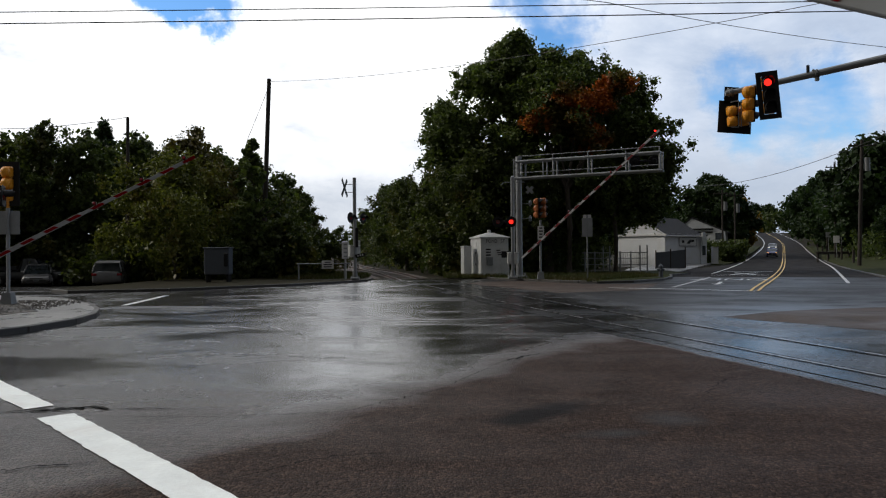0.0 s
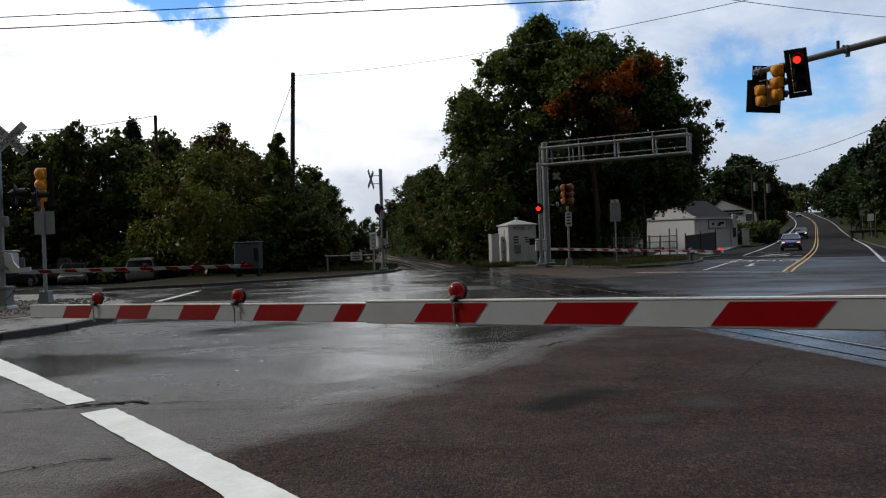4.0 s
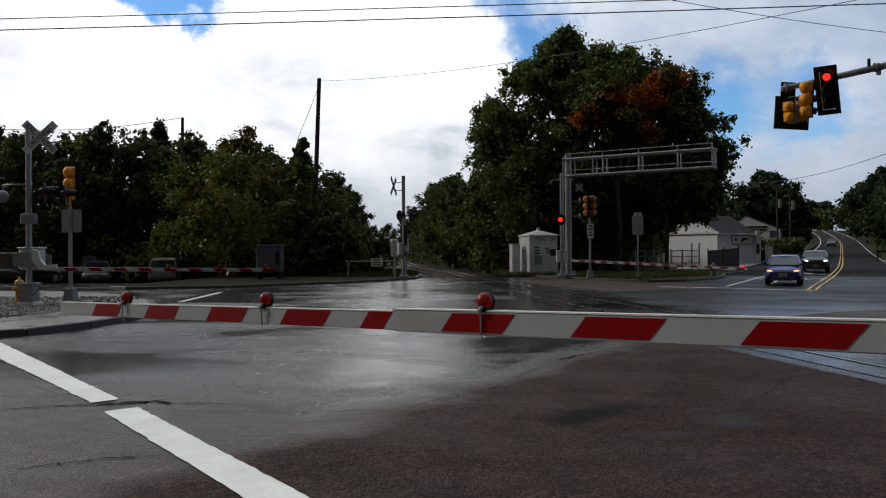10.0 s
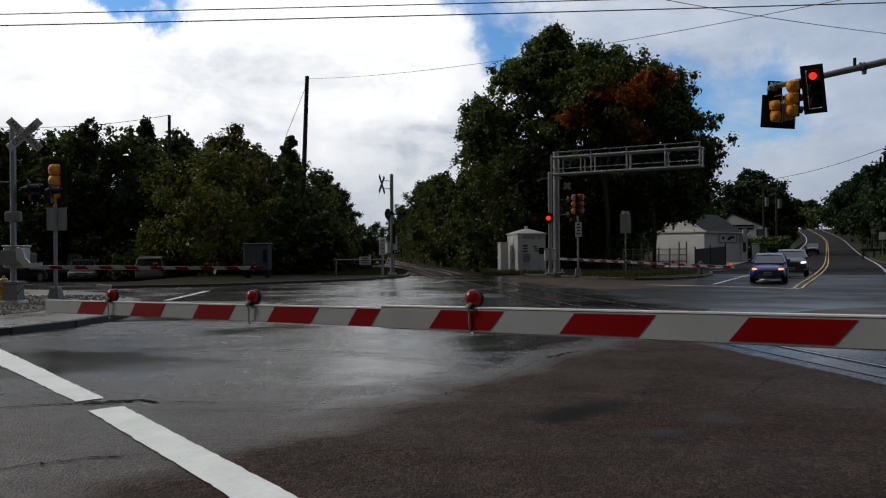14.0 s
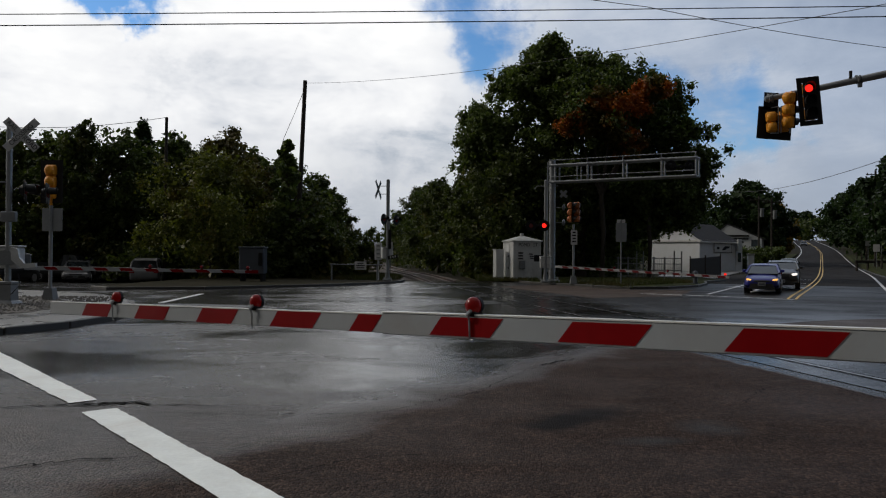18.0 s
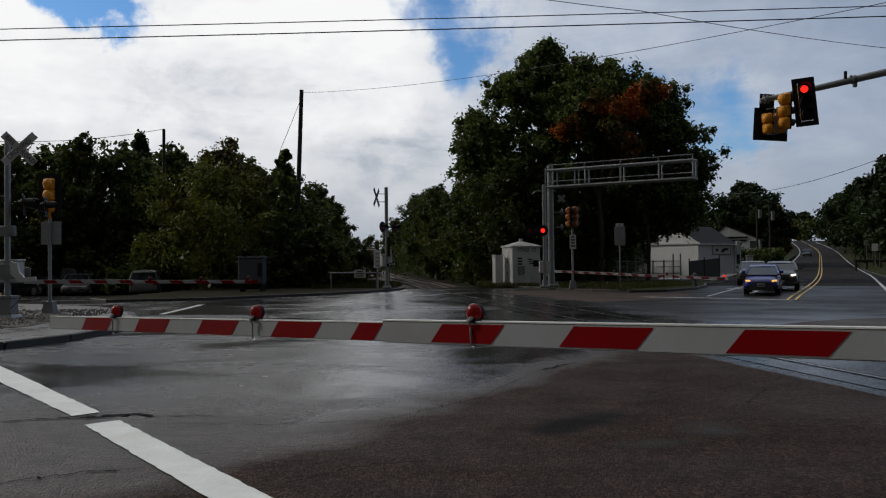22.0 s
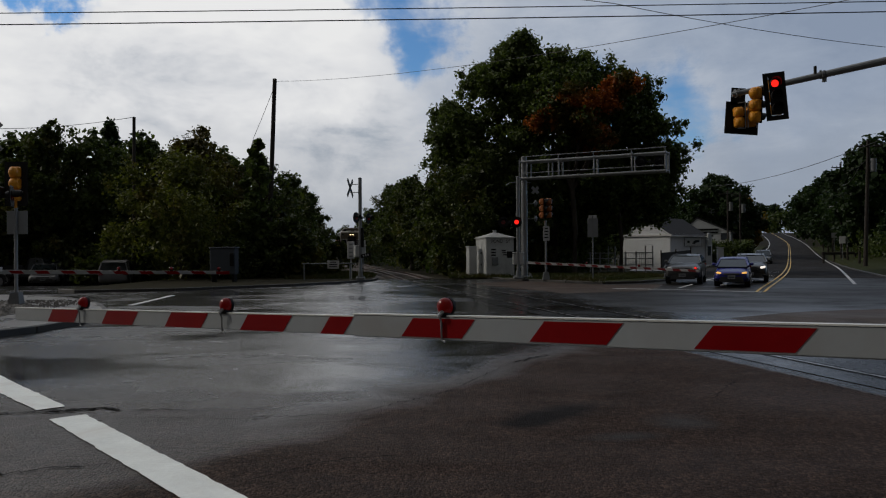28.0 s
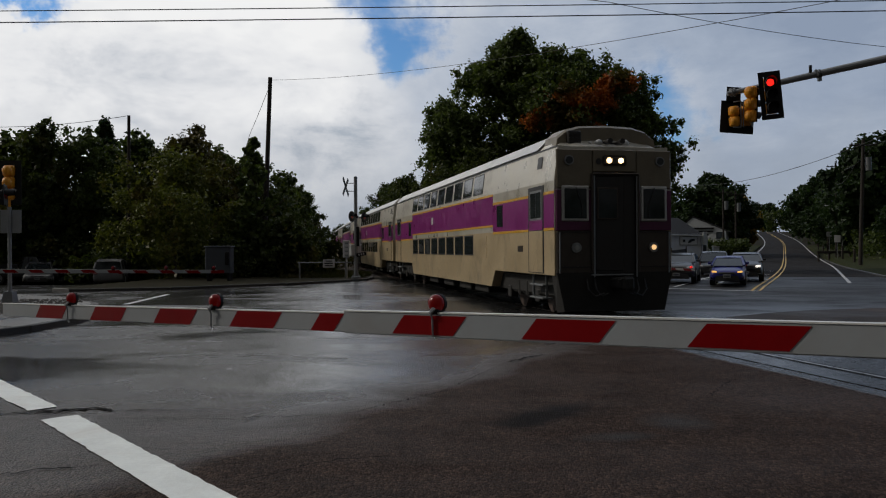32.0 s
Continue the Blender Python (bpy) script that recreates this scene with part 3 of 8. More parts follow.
CRACKS = [([(-4.5, 8.28), (-4.05, 8.42), (-3.6, 8.5), (-3.4, 8.25)], 0.085), ([(-4.9, 8.0), (-4.4, 8.3)], 0.03),
          ([(0.93, 11.84), (1.3, 12.35), (1.63, 12.74)], 0.05), ([(-6.4, 12.4), (-3.2, 12.9), (-1.2, 12.3), (-0.7, 12.2)], 0.018),
          ([(-3.7, 5.7), (-3.1, 6.1), (-2.66, 6.2)], 0.035), ([(-3.6, 8.0), (-2.2, 7.9), (-1.0, 8.1), (0.0, 9.4), (0.93, 11.84)], 0.016),
          ([(2.0, 9.5), (2.5, 10.3)], 0.018), ([(2.9, 8.8), (3.4, 9.7), (3.8, 10.3)], 0.018), ([(4.25, 11.3), (4.55, 10.0), (4.85, 8.6), (5.4, 6.8)], 0.025),
          ([(2.35, 10.75), (2.68, 10.7)], 0.045), ([(2.45, 12.6), (2.65, 12.6)], 0.04), ([(-1.6, 5.6), (-0.9, 6.3), (-0.2, 6.5)], 0.02), ([(-6.6, 7.3), (-5.6, 7.75), (-4.9, 8.1), (-4.3, 8.36)], 0.035), ([(-3.5, 8.35), (-3.0, 8.42), (-2.7, 8.3)], 0.03), ([(-4.4, 8.3), (-4.1, 8.25), (-3.8, 8.4)], 0.04)]
for k, (pts, w) in enumerate(CRACKS):
    crack(pts, w, k)

# painted lines
patch("stop_line", ragged([(-4.15, 8.60), (-4.36, 8.40), (-5.02, 9.13), (-9.4, 13.9), (-9.1, 14.3), (-5.73, 10.43)], 0.14, 0.012, 8), M_WHITE_LINE, "thick white stop line on the wet road", 0.009)
patch("stop_line", ragged([(-3.99, 7.92), (-3.74, 8.17), (-1.34, 5.27), (0.9, 2.5), (0.5, 2.1), (-1.79, 5.28)], 0.09, 0.009, 9), M_WHITE_LINE, "thick white stop line on the wet road", 0.009)
bm = B()
strip(bm, [(-10.24, 25.9), (-10.5, 28.6), (-10.8, 31.6)], 0.11, lambda x, y: land(x, y) + 0.012)
thing("lane_line", bm, M_OLD_LINE, label="worn white lane line", category="road marking", kind="structure")


def hill_line(name, off, y0, y1, w, material, label, gaps=None):
    bm = B()
    y = y0
    run = []
    while y <= y1:
        run.append((road_mid(y) + off(y) , y - 0.42 * off(y)))
        y += 3 if y < 110 else 8
    strip(bm, run, w, lambda x, yy: land(x, yy) + 0.03)
    return thing(name, bm, material, label=label, category="road marking", kind="structure")


for s in (-0.13, 0.13):
    hill_line("centre_line", lambda y, s=s: s, 31, 425, 0.05, M_YELLOW_LINE, "double yellow centre line on the hill street")
hill_line("edge_line", lambda y: 3.25 + 0.45 * smooth01(42, 80, y), 38, 425, 0.08, M_OLD_LINE, "white edge line along the hill street")
hill_line("edge_line", lambda y: -3.7 - 0.2 * smooth01(40, 80, y), 52, 425, 0.08, M_OLD_LINE, "white edge line along the hill street")
hill_line("edge_line", lambda y: -3.1, 33, 46, 0.07, M_OLD_LINE, "white line of the turning lane")
bm = B()
strip(bm, [(7.2, 34.6), (9.66, 33.2), (12.25, 31.0)], 0.14, lambda x, y: land(x, y) + 0.014)
thing("stop_bar", bm, M_OLD_LINE, label="worn white stop bar across the street", category="road marking", kind="structure")
bm = B()
for yy in (57.0, 49.0):
    strip(bm, [(road_mid(yy) - 3.5, yy + 1.4), (road_mid(yy) - 0.4, yy + 0.15)], 0.13, lambda x, y: land(x, y) + 0.03)
thing("cross_bar", bm, M_OLD_LINE, label="worn white bars of the crossing warning", category="road marking", kind="structure")


def lettered(name, words, size, m, material, parent=None, label="", depth=0.004, align="CENTER"):
    cu = bpy.data.curves.new(name, "FONT")
    cu.body, cu.size, cu.align_x, cu.align_y, cu.extrude = words, size, align, "CENTER", depth
    tmp = bpy.data.objects.new(name, cu)
    scene.collection.objects.link(tmp)
    me = bpy.data.meshes.new_from_object(tmp.evaluated_get(bpy.context.evaluated_depsgraph_get()))
    bpy.data.objects.remove(tmp)
    me.materials.clear()
    me.materials.append(material)
    ob = new(name, me)
    if parent:
        ob.parent = parent
        ob.matrix_basis = m
    else:
        ob.matrix_world = m
    return tagged(ob, label)


ang = math.degrees(math.atan2(1, 0.42)) - 90
w1 = lettered("road_word", "ONLY", 1.5, pose(road_mid(42) - 1.9, 42.6, land(16, 42) + 0.03, 0, 0, 180 + ang) @ Matrix.Diagonal((0.95, 2.2, 1, 1)), M_OLD_LINE, None, "worn white word ONLY painted on the road")
tagged(w1, category="road marking", kind="structure")
bm = B()
for sx in (-1, 1):
    strip(bm, [(-sx * 0.75, -2.6), (sx * 0.75, 2.6)], 0.16, lambda x, y: 0)
o = thing("road_cross", bm, M_OLD_LINE, pose(road_mid(52) - 1.9, 52.7, land(20, 52) + 0.03, 0, 0, ang), "worn white painted railway X on the road", "road marking", kind="structure")
bm = B()
strip(bm, [(0, -1.6), (0, 1.2)], 0.09, lambda x, y: 0)
prism(bm, [(-0.3, 1.0), (0.3, 1.0), (0, 1.9)], -0.001, 0.001)
thing("road_arrow", bm, M_OLD_LINE, pose(road_mid(37.5) - 1.9, 38.2, land(14, 37) + 0.03, 0, 0, 180 + ang), "worn white painted arrow on the road", "road marking", kind="structure")


# kerbed pads
def kerb_line(pts, name, label, rise=0.13, width=0.16, close=False):
    """Kerb stones end to end along pts."""
    top = empty(name, None, label, "kerb", kind="structure")
    me = None
    for (x0, y0), (x1, y1) in zip(pts, pts[1:]):
        L = math.hypot(x1 - x0, y1 - y0)
        n = max(1, round(L / 1.5))
        for k in range(n):
            a, b = k / n, (k + 1) / n
            xa, ya, xb, yb = x0 + (x1 - x0) * a, y0 + (y1 - y0) * a, x0 + (x1 - x0) * b, y0 + (y1 - y0) * b
            l = math.hypot(xb - xa, yb - ya)
            cx, cy = (xa + xb) / 2, (ya + yb) / 2
            bm = B()
            box(bm, (0, 0, 0), (l - 0.012, width, rise + 0.2), bevel=0.018)
            part("kerb_stone", bm, M_KERB, top, at=pose(cx, cy, land(cx, cy) + rise - (rise + 0.2) / 2, 0, 0, math.degrees(math.atan2(yb - ya, xb - xa))))
    return top


def arc_pts(c, r, a0, a1, n):
    return [(c[0] + r * math.cos(radians(a0 + (a1 - a0) * k / n)), c[1] + r * math.sin(radians(a0 + (a1 - a0) * k / n))) for k in range(n + 1)]


ISLAND = [(-26, 9.2), (-14, 13.0), (-10.6, 14.4), (-9.4, 15.6), (-8.9, 17.2), (-8.8, 19.2), (-9.1, 21.0), (-9.8, 22.9), (-11.0, 25.2), (-13.4, 28.4), (-16.5, 30.5), (-30, 33.5)]
kerb_line(ISLAND, "kerb", "dark wet granite kerb of the corner", 0.14)
bm = B()
f = prism(bm, [(x - 0.08, y) for x, y in ISLAND] + [(-60, 33), (-60, 9)], -0.1, lambda x, y: land(x, y) + 0.135)
thing("pavement", bm, M_WALKWAY, label="damp grey pavement of the corner", category="pavement", kind="structure")
bm = B()
prism(bm, ragged([(-11.2, 19.2), (-10.9, 21.6), (-12.4, 24.2), (-14.6, 26.3), (-19, 27), (-19, 17.5), (-13, 17.2)], 0.6, 0.15, 12), 0.0, lambda x, y: land(x, y) + 0.155)
thing("gravel_bed", bm, M_GRAVEL, label="grey gravel round the signal masts", category="gravel", kind="stuff")


def pebbles(name, n, pick, lift, size, material, label, seed):
    """Loose stones, too many to count: eight-sided, each turned and stretched at random."""
    rng = np.random.default_rng(seed)
    xy = np.array([pick(rng) for _ in range(n)])
    z = np.array([land(x, y) + lift for x, y in xy])
    tips = np.array([(1, 0, 0), (-1, 0, 0), (0, 1, 0), (0, -1, 0), (0, 0, 1), (0, 0, -1)], dtype=float)
    tri = np.array([(0, 2, 4), (2, 1, 4), (1, 3, 4), (3, 0, 4), (2, 0, 5), (1, 2, 5), (3, 1, 5), (0, 3, 5)])
    verts, faces = [], []
    for k in range(n):
        a = rng.uniform(0, 6.28)
        turn_ = np.array([(math.cos(a), -math.sin(a), 0), (math.sin(a), math.cos(a), 0), (0, 0, 1)])
        q = tips * size * rng.uniform(0.5, 1.5, 3) * np.array([1, 1, 0.7]) + rng.normal(0, size * 0.15, (6, 3))
        verts += [tuple(v) for v in q @ turn_.T + np.array([xy[k, 0], xy[k, 1], z[k]])]
        faces += [tuple(int(i) + 6 * k for i in f) for f in tri]
    me = bpy.data.meshes.new(name)
    me.from_pydata(verts, [], faces)
    me.materials.append(material)
    return tagged(new(name, me), label, "gravel", kind="stuff")


pebbles("gravel", 3500, lambda r: (r.uniform(-18.8, -11.2), r.uniform(17.6, 26.6)), 0.16, 0.032, M_GRAVEL, "loose grey stones round the signal masts", 71)

FAR_L = [(-17.2, 35.6), (-15.9, 34.4), (-12.0, 35.5), (-9.4, 37.8), (-7.6, 39.3), (-5.6, 42.2), (-4.2, 45.2), (-4.1, 48.0)]
kerb_line(FAR_L, "kerb", "dark granite kerb of the far verge", 0.12)
bm = B()
prism(bm, [(x, y + 0.1) for x, y in FAR_L] + [(-5.5, 54), (-17, 54), (-17.6, 44)], -0.1, lambda x, y: land(x, y) + 0.11)
thing("verge", bm, M_SOIL, label="dark leaf-strewn verge under the trees", category="verge", kind="structure")
FAR_R = [(2.6, 48.5), (3.4, 45.6), (4.6, 43.8), (6.2, 41.0), (7.8, 39.4), (9.6, 40.0), (11.8, 42.6), (13.3, 46.0), (14.4, 50.0), (16.5, 53)]
kerb_line(FAR_R, "kerb", "dark granite kerb of the grassy corner", 0.12)
bm = B()
prism(bm, [(x, y + 0.1) for x, y in FAR_R] + [(17, 60), (4, 66), (-0.5, 60), (1.2, 52)], -0.1, lambda x, y: land(x, y) + 0.11)
thing("verge", bm, M_GRASS, label="grassy corner beside the crossing", category="verge", kind="structure")
bm = B()
prism(bm, [(13.2, 49), (15.2, 53), (24, 74), (32, 92), (26.5, 94), (17, 72), (13, 58)], -0.1, lambda x, y: land(x, y) + 0.06)
thing("driveway", bm, M_WALKWAY, label="damp grey pavement and driveway before the white houses", category="pavement", kind="structure")
bm = B()
prism(bm, [(road_mid(y) + o, y) for y, o in ((40, 6.4), (46, 6.1), (60, 5.4), (75, 5.1), (95, 4.9), (130, 4.8), (180, 4.8))] + [(road_mid(180) + 14, 176), (62, 90), (45, 50), (30, 36)], -0.1, lambda x, y: land(x, y) + 0.05)
thing("verge", bm, M_GRASS, label="dry grass verge along the hill street", category="verge", kind="structure")
kerb_line([(road_mid(y) + o, y) for y, o in ((34, 7.6), (40, 6.4), (46, 6.0), (60, 5.3), (75, 5.0), (95, 4.8))], "kerb", "worn kerb along the hill street", 0.1)
bm = B()
prism(bm, [(road_mid(y) - o, y + 0.4 * o) for y, o in ((78, 5.0), (95, 4.6), (130, 4.5), (180, 4.5))] + [(60, 190), (33, 120), (28, 96)], -0.1, lambda x, y: land(x, y) + 0.05)
thing("verge", bm, M_GRASS, label="mown grass bank beside the hill street", category="verge", kind="structure")

# ---- railway ----
TOP = 0.02


def rail_z(y):
    """The height of the rail heads."""
    return 0.12 + 0.22 * smooth01(44, 60, y) + 0.9 * smooth01(75, 210, y) if y > 44 else land(track_x(y), y) + TOP


def rail_pts(off, y0, y1, step):
    out = []
    y = y0
    while y <= y1 + 1e-6:
        s = track_slope(y)
        n = Vector((1, -s, 0)).normalized()
        out.append((track_x(y) + n.x * off, y + n.y * off))
        y += step
    return out


bm = B()
prism(bm, rail_pts(-1.9, 47.5, 251.5, 3) + rail_pts(1.9, 47.5, 251.5, 3)[::-1], -0.2, lambda x, y: rail_z(y) - 0.20 + 0.08 * smooth01(52, 48, y))
thing("ballast", bm, M_BALLAST, label="brown-grey stone ballast under the track", category="ballast", kind="stuff")
track = empty("railway_track", None, "single railway track curving out of the woods", "track", kind="structure")
for off in (-0.755, 0.755):
    bm = B()
    pts = rail_pts(off, -14, 48, 2)
    strip(bm, pts, 0.037, lambda x, y: land(x, y) + TOP)
    part("rail", bm, M_RAIL, track, "worn steel rail set in the road")
    for d, w in ((-0.075 if off > 0 else 0.075, 0.03), (0.055 if off > 0 else -0.055, 0.014)):
        bm = B()
        strip(bm, rail_pts(off + d, -14, 48, 2), w, lambda x, y: land(x, y) + TOP - 0.006)
        part("flangeway", bm, M_TAR, track, "dark groove beside the rail")
    bm = B()
    loft(bm, [[(x + d, y, rail_z(y) + h) for d, h in ((-0.06, -0.16), (0.06, -0.16), (0.02, -0.12), (0.036, -0.04), (0.036, 0.0), (-0.036, 0.0), (-0.036, -0.04), (-0.02, -0.12))] for x, y in rail_pts(off, 47.9, 250, 3)])
    part("rail", bm, M_RUST, track, "rusty steel rail on timber ties")
bm = B()
strip(bm, rail_pts(0, -14, 48, 2), 0.62, lambda x, y: land(x, y) + 0.008)
part("crossing_panel", bm, M_PANEL, track, "dark wet panel between the rails")
for off in (-1.12, 1.12):
    bm = B()
    strip(bm, rail_pts(off, -14, 48, 2), 0.27, lambda x, y: land(x, y) + 0.008)
    part("crossing_panel", bm, M_PANEL, track, "dark wet panel beside the rail")
tie_me = None
y = 48.6
while y < 150:
    a = math.degrees(math.atan(-track_slope(y)))
    if tie_me is None:
        bm = B()
        box(bm, (0, 0, 0), (2.6, 0.23, 0.16), bevel=0.012)
        tie = part("tie", bm, M_TIE, track, at=pose(track_x(y), y, rail_z(y) - 0.235, 0, 0, -a))
        tie_me = tie.data
    else:
        o = new("tie", tie_me)
        o.parent = track
        o.matrix_basis = pose(track_x(y), y, rail_z(y) - 0.235, 0, 0, -a)
    y += 0.55

# ---- clouds ----
def cloud_material():
    m = bpy.data.materials.new("cloud")
    m.use_nodes = True
    t = m.node_tree
    t.nodes.clear()
    out = t.nodes.new("ShaderNodeOutputMaterial")
    tc = t.nodes.new("ShaderNodeTexCoord")
    nrm = nd(t, "ShaderNodeVectorMath", operation="NORMALIZE")
    t.links.new(tc.outputs["Object"], nrm.inputs[0])
    d = nrm.outputs[0]
    warp = noise_of(t, d, 6.0, 6, 0.6)
    warp2 = noise_of(t, d, 17.0, 5, 0.6)
    sep = nd(t, "ShaderNodeSeparateXYZ")
    t.links.new(d, sep.inputs[0])
    az = mth(t, "ARCTAN2", sep.outputs[0], sep.outputs[1])
    az = mth(t, "ADD", az, mth(t, "MULTIPLY", mth(t, "SUBTRACT", warp, 0.5), 0.22))
    el = mth(t, "ARCSINE", sep.outputs[2])
    el = mth(t, "ADD", el, mth(t, "MULTIPLY", mth(t, "SUBTRACT", warp2, 0.5), 0.10))
    gap = None
    for a, w, e, h, k in GAPS:
        u = mth(t, "DIVIDE", mth(t, "SUBTRACT", az, radians(a)), radians(w))
        v = mth(t, "DIVIDE", mth(t, "SUBTRACT", el, radians(e)), radians(h))
        g = mth(t, "MULTIPLY", mth(t, "EXPONENT", mth(t, "MULTIPLY", mth(t, "ADD", mth(t, "MULTIPLY", u, u), mth(t, "MULTIPLY", v, v)), -1.0)), k)
        gap = g if gap is None else mth(t, "ADD", gap, g)
    mp = nd(t, "ShaderNodeMapping")
    mp.inputs["Scale"].default_value = (1, 1, 2.2)
    t.links.new(d, mp.inputs["Vector"])
    puff = noise_of(t, mp.outputs[0], 7.0, 9, 0.62, 0.25)
    big = noise_of(t, mp.outputs[0], 2.4, 4, 0.5)
    a1 = mth(t, "SUBTRACT", mth(t, "ADD", mth(t, "MULTIPLY", puff, 0.7), 0.55), gap)
    alpha = ramp(t, a1, [(0.28, 0.0), (0.66, 1.0)], "EASE")
    # a bright bank towards the hidden sun; a smooth grey veil on the other side
    veil = ramp(t, mth(t, "ADD", az, mth(t, "MULTIPLY", mth(t, "SUBTRACT", puff, 0.5), 0.16)), [(0.06, 0.0), (0.26, 1.0)], "EASE")
    bank = ramp(t, mth(t, "ADD", mth(t, "MULTIPLY", puff, 0.75), mth(t, "MULTIPLY", big, 0.45)),
                [(0.42, (0.64, 0.71, 0.80)), (0.50, (0.98, 1.01, 1.06)), (0.58, (1.20, 1.21, 1.23)), (0.70, (1.36, 1.36, 1.35))])
    soft = ramp(t, mth(t, "ADD", mth(t, "MULTIPLY", puff, 0.45), mth(t, "MULTIPLY", big, 0.55)),
                [(0.36, (0.40, 0.49, 0.65)), (0.50, (0.55, 0.64, 0.79)), (0.66, (0.84, 0.90, 1.0))])
    col = mixc(t, veil, bank, soft)
    low = ramp(t, el, [(0.03, 0.85), (0.17, 0.0)])
    col = mixc(t, low, col, (0.46, 0.52, 0.61))
    em = nd(t, "ShaderNodeEmission")
    t.links.new(col, em.inputs["Color"])
    em.inputs["Strength"].default_value = 1.08
    tr = nd(t, "ShaderNodeBsdfTransparent")
    mx = nd(t, "ShaderNodeMixShader")
    t.links.new(alpha, mx.inputs["Fac"])
    t.links.new(tr.outputs[0], mx.inputs[1])
    t.links.new(em.outputs[0], mx.inputs[2])
    t.links.new(mx.outputs[0], out.inputs["Surface"])
    return m


# breaks in the cloud: heading, half-width, height, half-height (degrees), depth
GAPS = [(-19.5, 3.2, 17.6, 1.7, 0.75), (-15.5, 3.0, 16.2, 1.7, 0.8), (5.5, 3.2, 17.5, 2.4, 0.52), (9.0, 2.6, 14.2, 3.2, 0.60), (13.0, 3.5, 20.0, 3.0, 0.4), (20.0, 4.0, 9.5, 4.5, 0.60), (27.0, 3.2, 10.0, 4.5, 0.55)]
bm = B()
R = 3000.0
rings = []
for j in range(29):
    e = radians(-1 + 64 * j / 28)
    rings.append([(R * math.sin(radians(a)) * math.cos(e), R * math.cos(radians(a)) * math.cos(e), R * math.sin(e)) for a in range(-46, 83, 4)])
loft(bm, rings, close=False)
clouds = thing("cloud_bank", bm, cloud_material(), label="broken white and grey rain clouds drifting over", category="cloud", kind="structure", smooth=True)
clouds["kind"] = "structure"

# ---- train ----
M_T_SILVER = plain("train stainless steel", (0.56, 0.53, 0.46), 0.34, 0.35, vary=0.12, scale=1.2, bump=0.06, bump_scale=20, dirt=(0.26, 0.23, 0.19))
M_T_LOW = plain("train lower side, grimy tan", (0.46, 0.36, 0.22), 0.38, 0.15, vary=0.15, scale=1.2, bump=0.06, dirt=(0.20, 0.165, 0.12))
M_T_PURPLE = plain("train purple band", (0.20, 0.016, 0.15), 0.35, vary=0.12, scale=1.5, bump=0.03, dirt=(0.15, 0.02, 0.11))
# the band's purple again, with the unlit end's shade put into it
M_T_SHADED = plain("train end purple, in shade", (0.085, 0.010, 0.055), 0.45, vary=0.2, scale=1.5, bump=0.04, dirt=(0.05, 0.012, 0.03))
M_T_YELLOW = plain("train yellow stripe", (0.60, 0.33, 0.03), 0.4, vary=0.1, bump=0.03)
M_T_ROOF = plain("train roof", (0.48, 0.48, 0.47), 0.4, 0.5, vary=0.15, scale=0.8, bump=0.1, dirt=(0.30, 0.29, 0.27))
M_T_UNDER = plain("train underframe", (0.012, 0.011, 0.010), 0.8, vary=0.4, bump=0.3)
M_T_FRAME = plain("window gasket", (0.016, 0.016, 0.017), 0.5, bump=0.0)
# shade of the unlit end painted in: face darkest, brow lighter where it catches light
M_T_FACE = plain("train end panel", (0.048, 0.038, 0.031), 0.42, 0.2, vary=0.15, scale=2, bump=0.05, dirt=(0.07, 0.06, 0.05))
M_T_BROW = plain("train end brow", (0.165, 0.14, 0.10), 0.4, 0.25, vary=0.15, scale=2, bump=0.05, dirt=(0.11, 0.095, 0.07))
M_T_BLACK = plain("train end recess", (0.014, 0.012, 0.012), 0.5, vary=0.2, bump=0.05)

LEN = 25.0
HALF = 1.525


def car_ring(y, w=HALF, top=4.72, low=0.62):
    """The outline of a double-deck coach, from the left sill over the roof to the right sill."""
    return [(-w, y, low), (-w, y, 2.2), (-w, y, 3.35), (-w + 0.10, y, 4.18), (-w + 0.42, y, 4.52), (-w + 0.95, y, top - 0.05), (0, y, top),
            (w - 0.95, y, top - 0.05), (w - 0.42, y, 4.52), (w - 0.10, y, 4.18), (w, y, 3.35), (w, y, 2.2), (w, y, low)]


def side_panel(bm, s, y0, y1, z0, z1, out=0.006, thick=0.012):
    """A thin panel on the car's side s (-1 left, 1 right), following its slope above the waist."""
    def x(z):
        return s * (HALF - (0 if z <= 3.35 else (z - 3.35) * 0.10 / 0.83) + out)
    vs = [bm.verts.new((x(z) + s * d, y, z)) for d in (0, -thick) for y, z in ((y0, z0), (y1, z0), (y1, z1), (y0, z1))]
    for f in ((0, 1, 2, 3), (7, 6, 5, 4), (0, 4, 5, 1), (1, 5, 6, 2), (2, 6, 7, 3), (3, 7, 4, 0)):
        bm.faces.new([vs[i] for i in f])


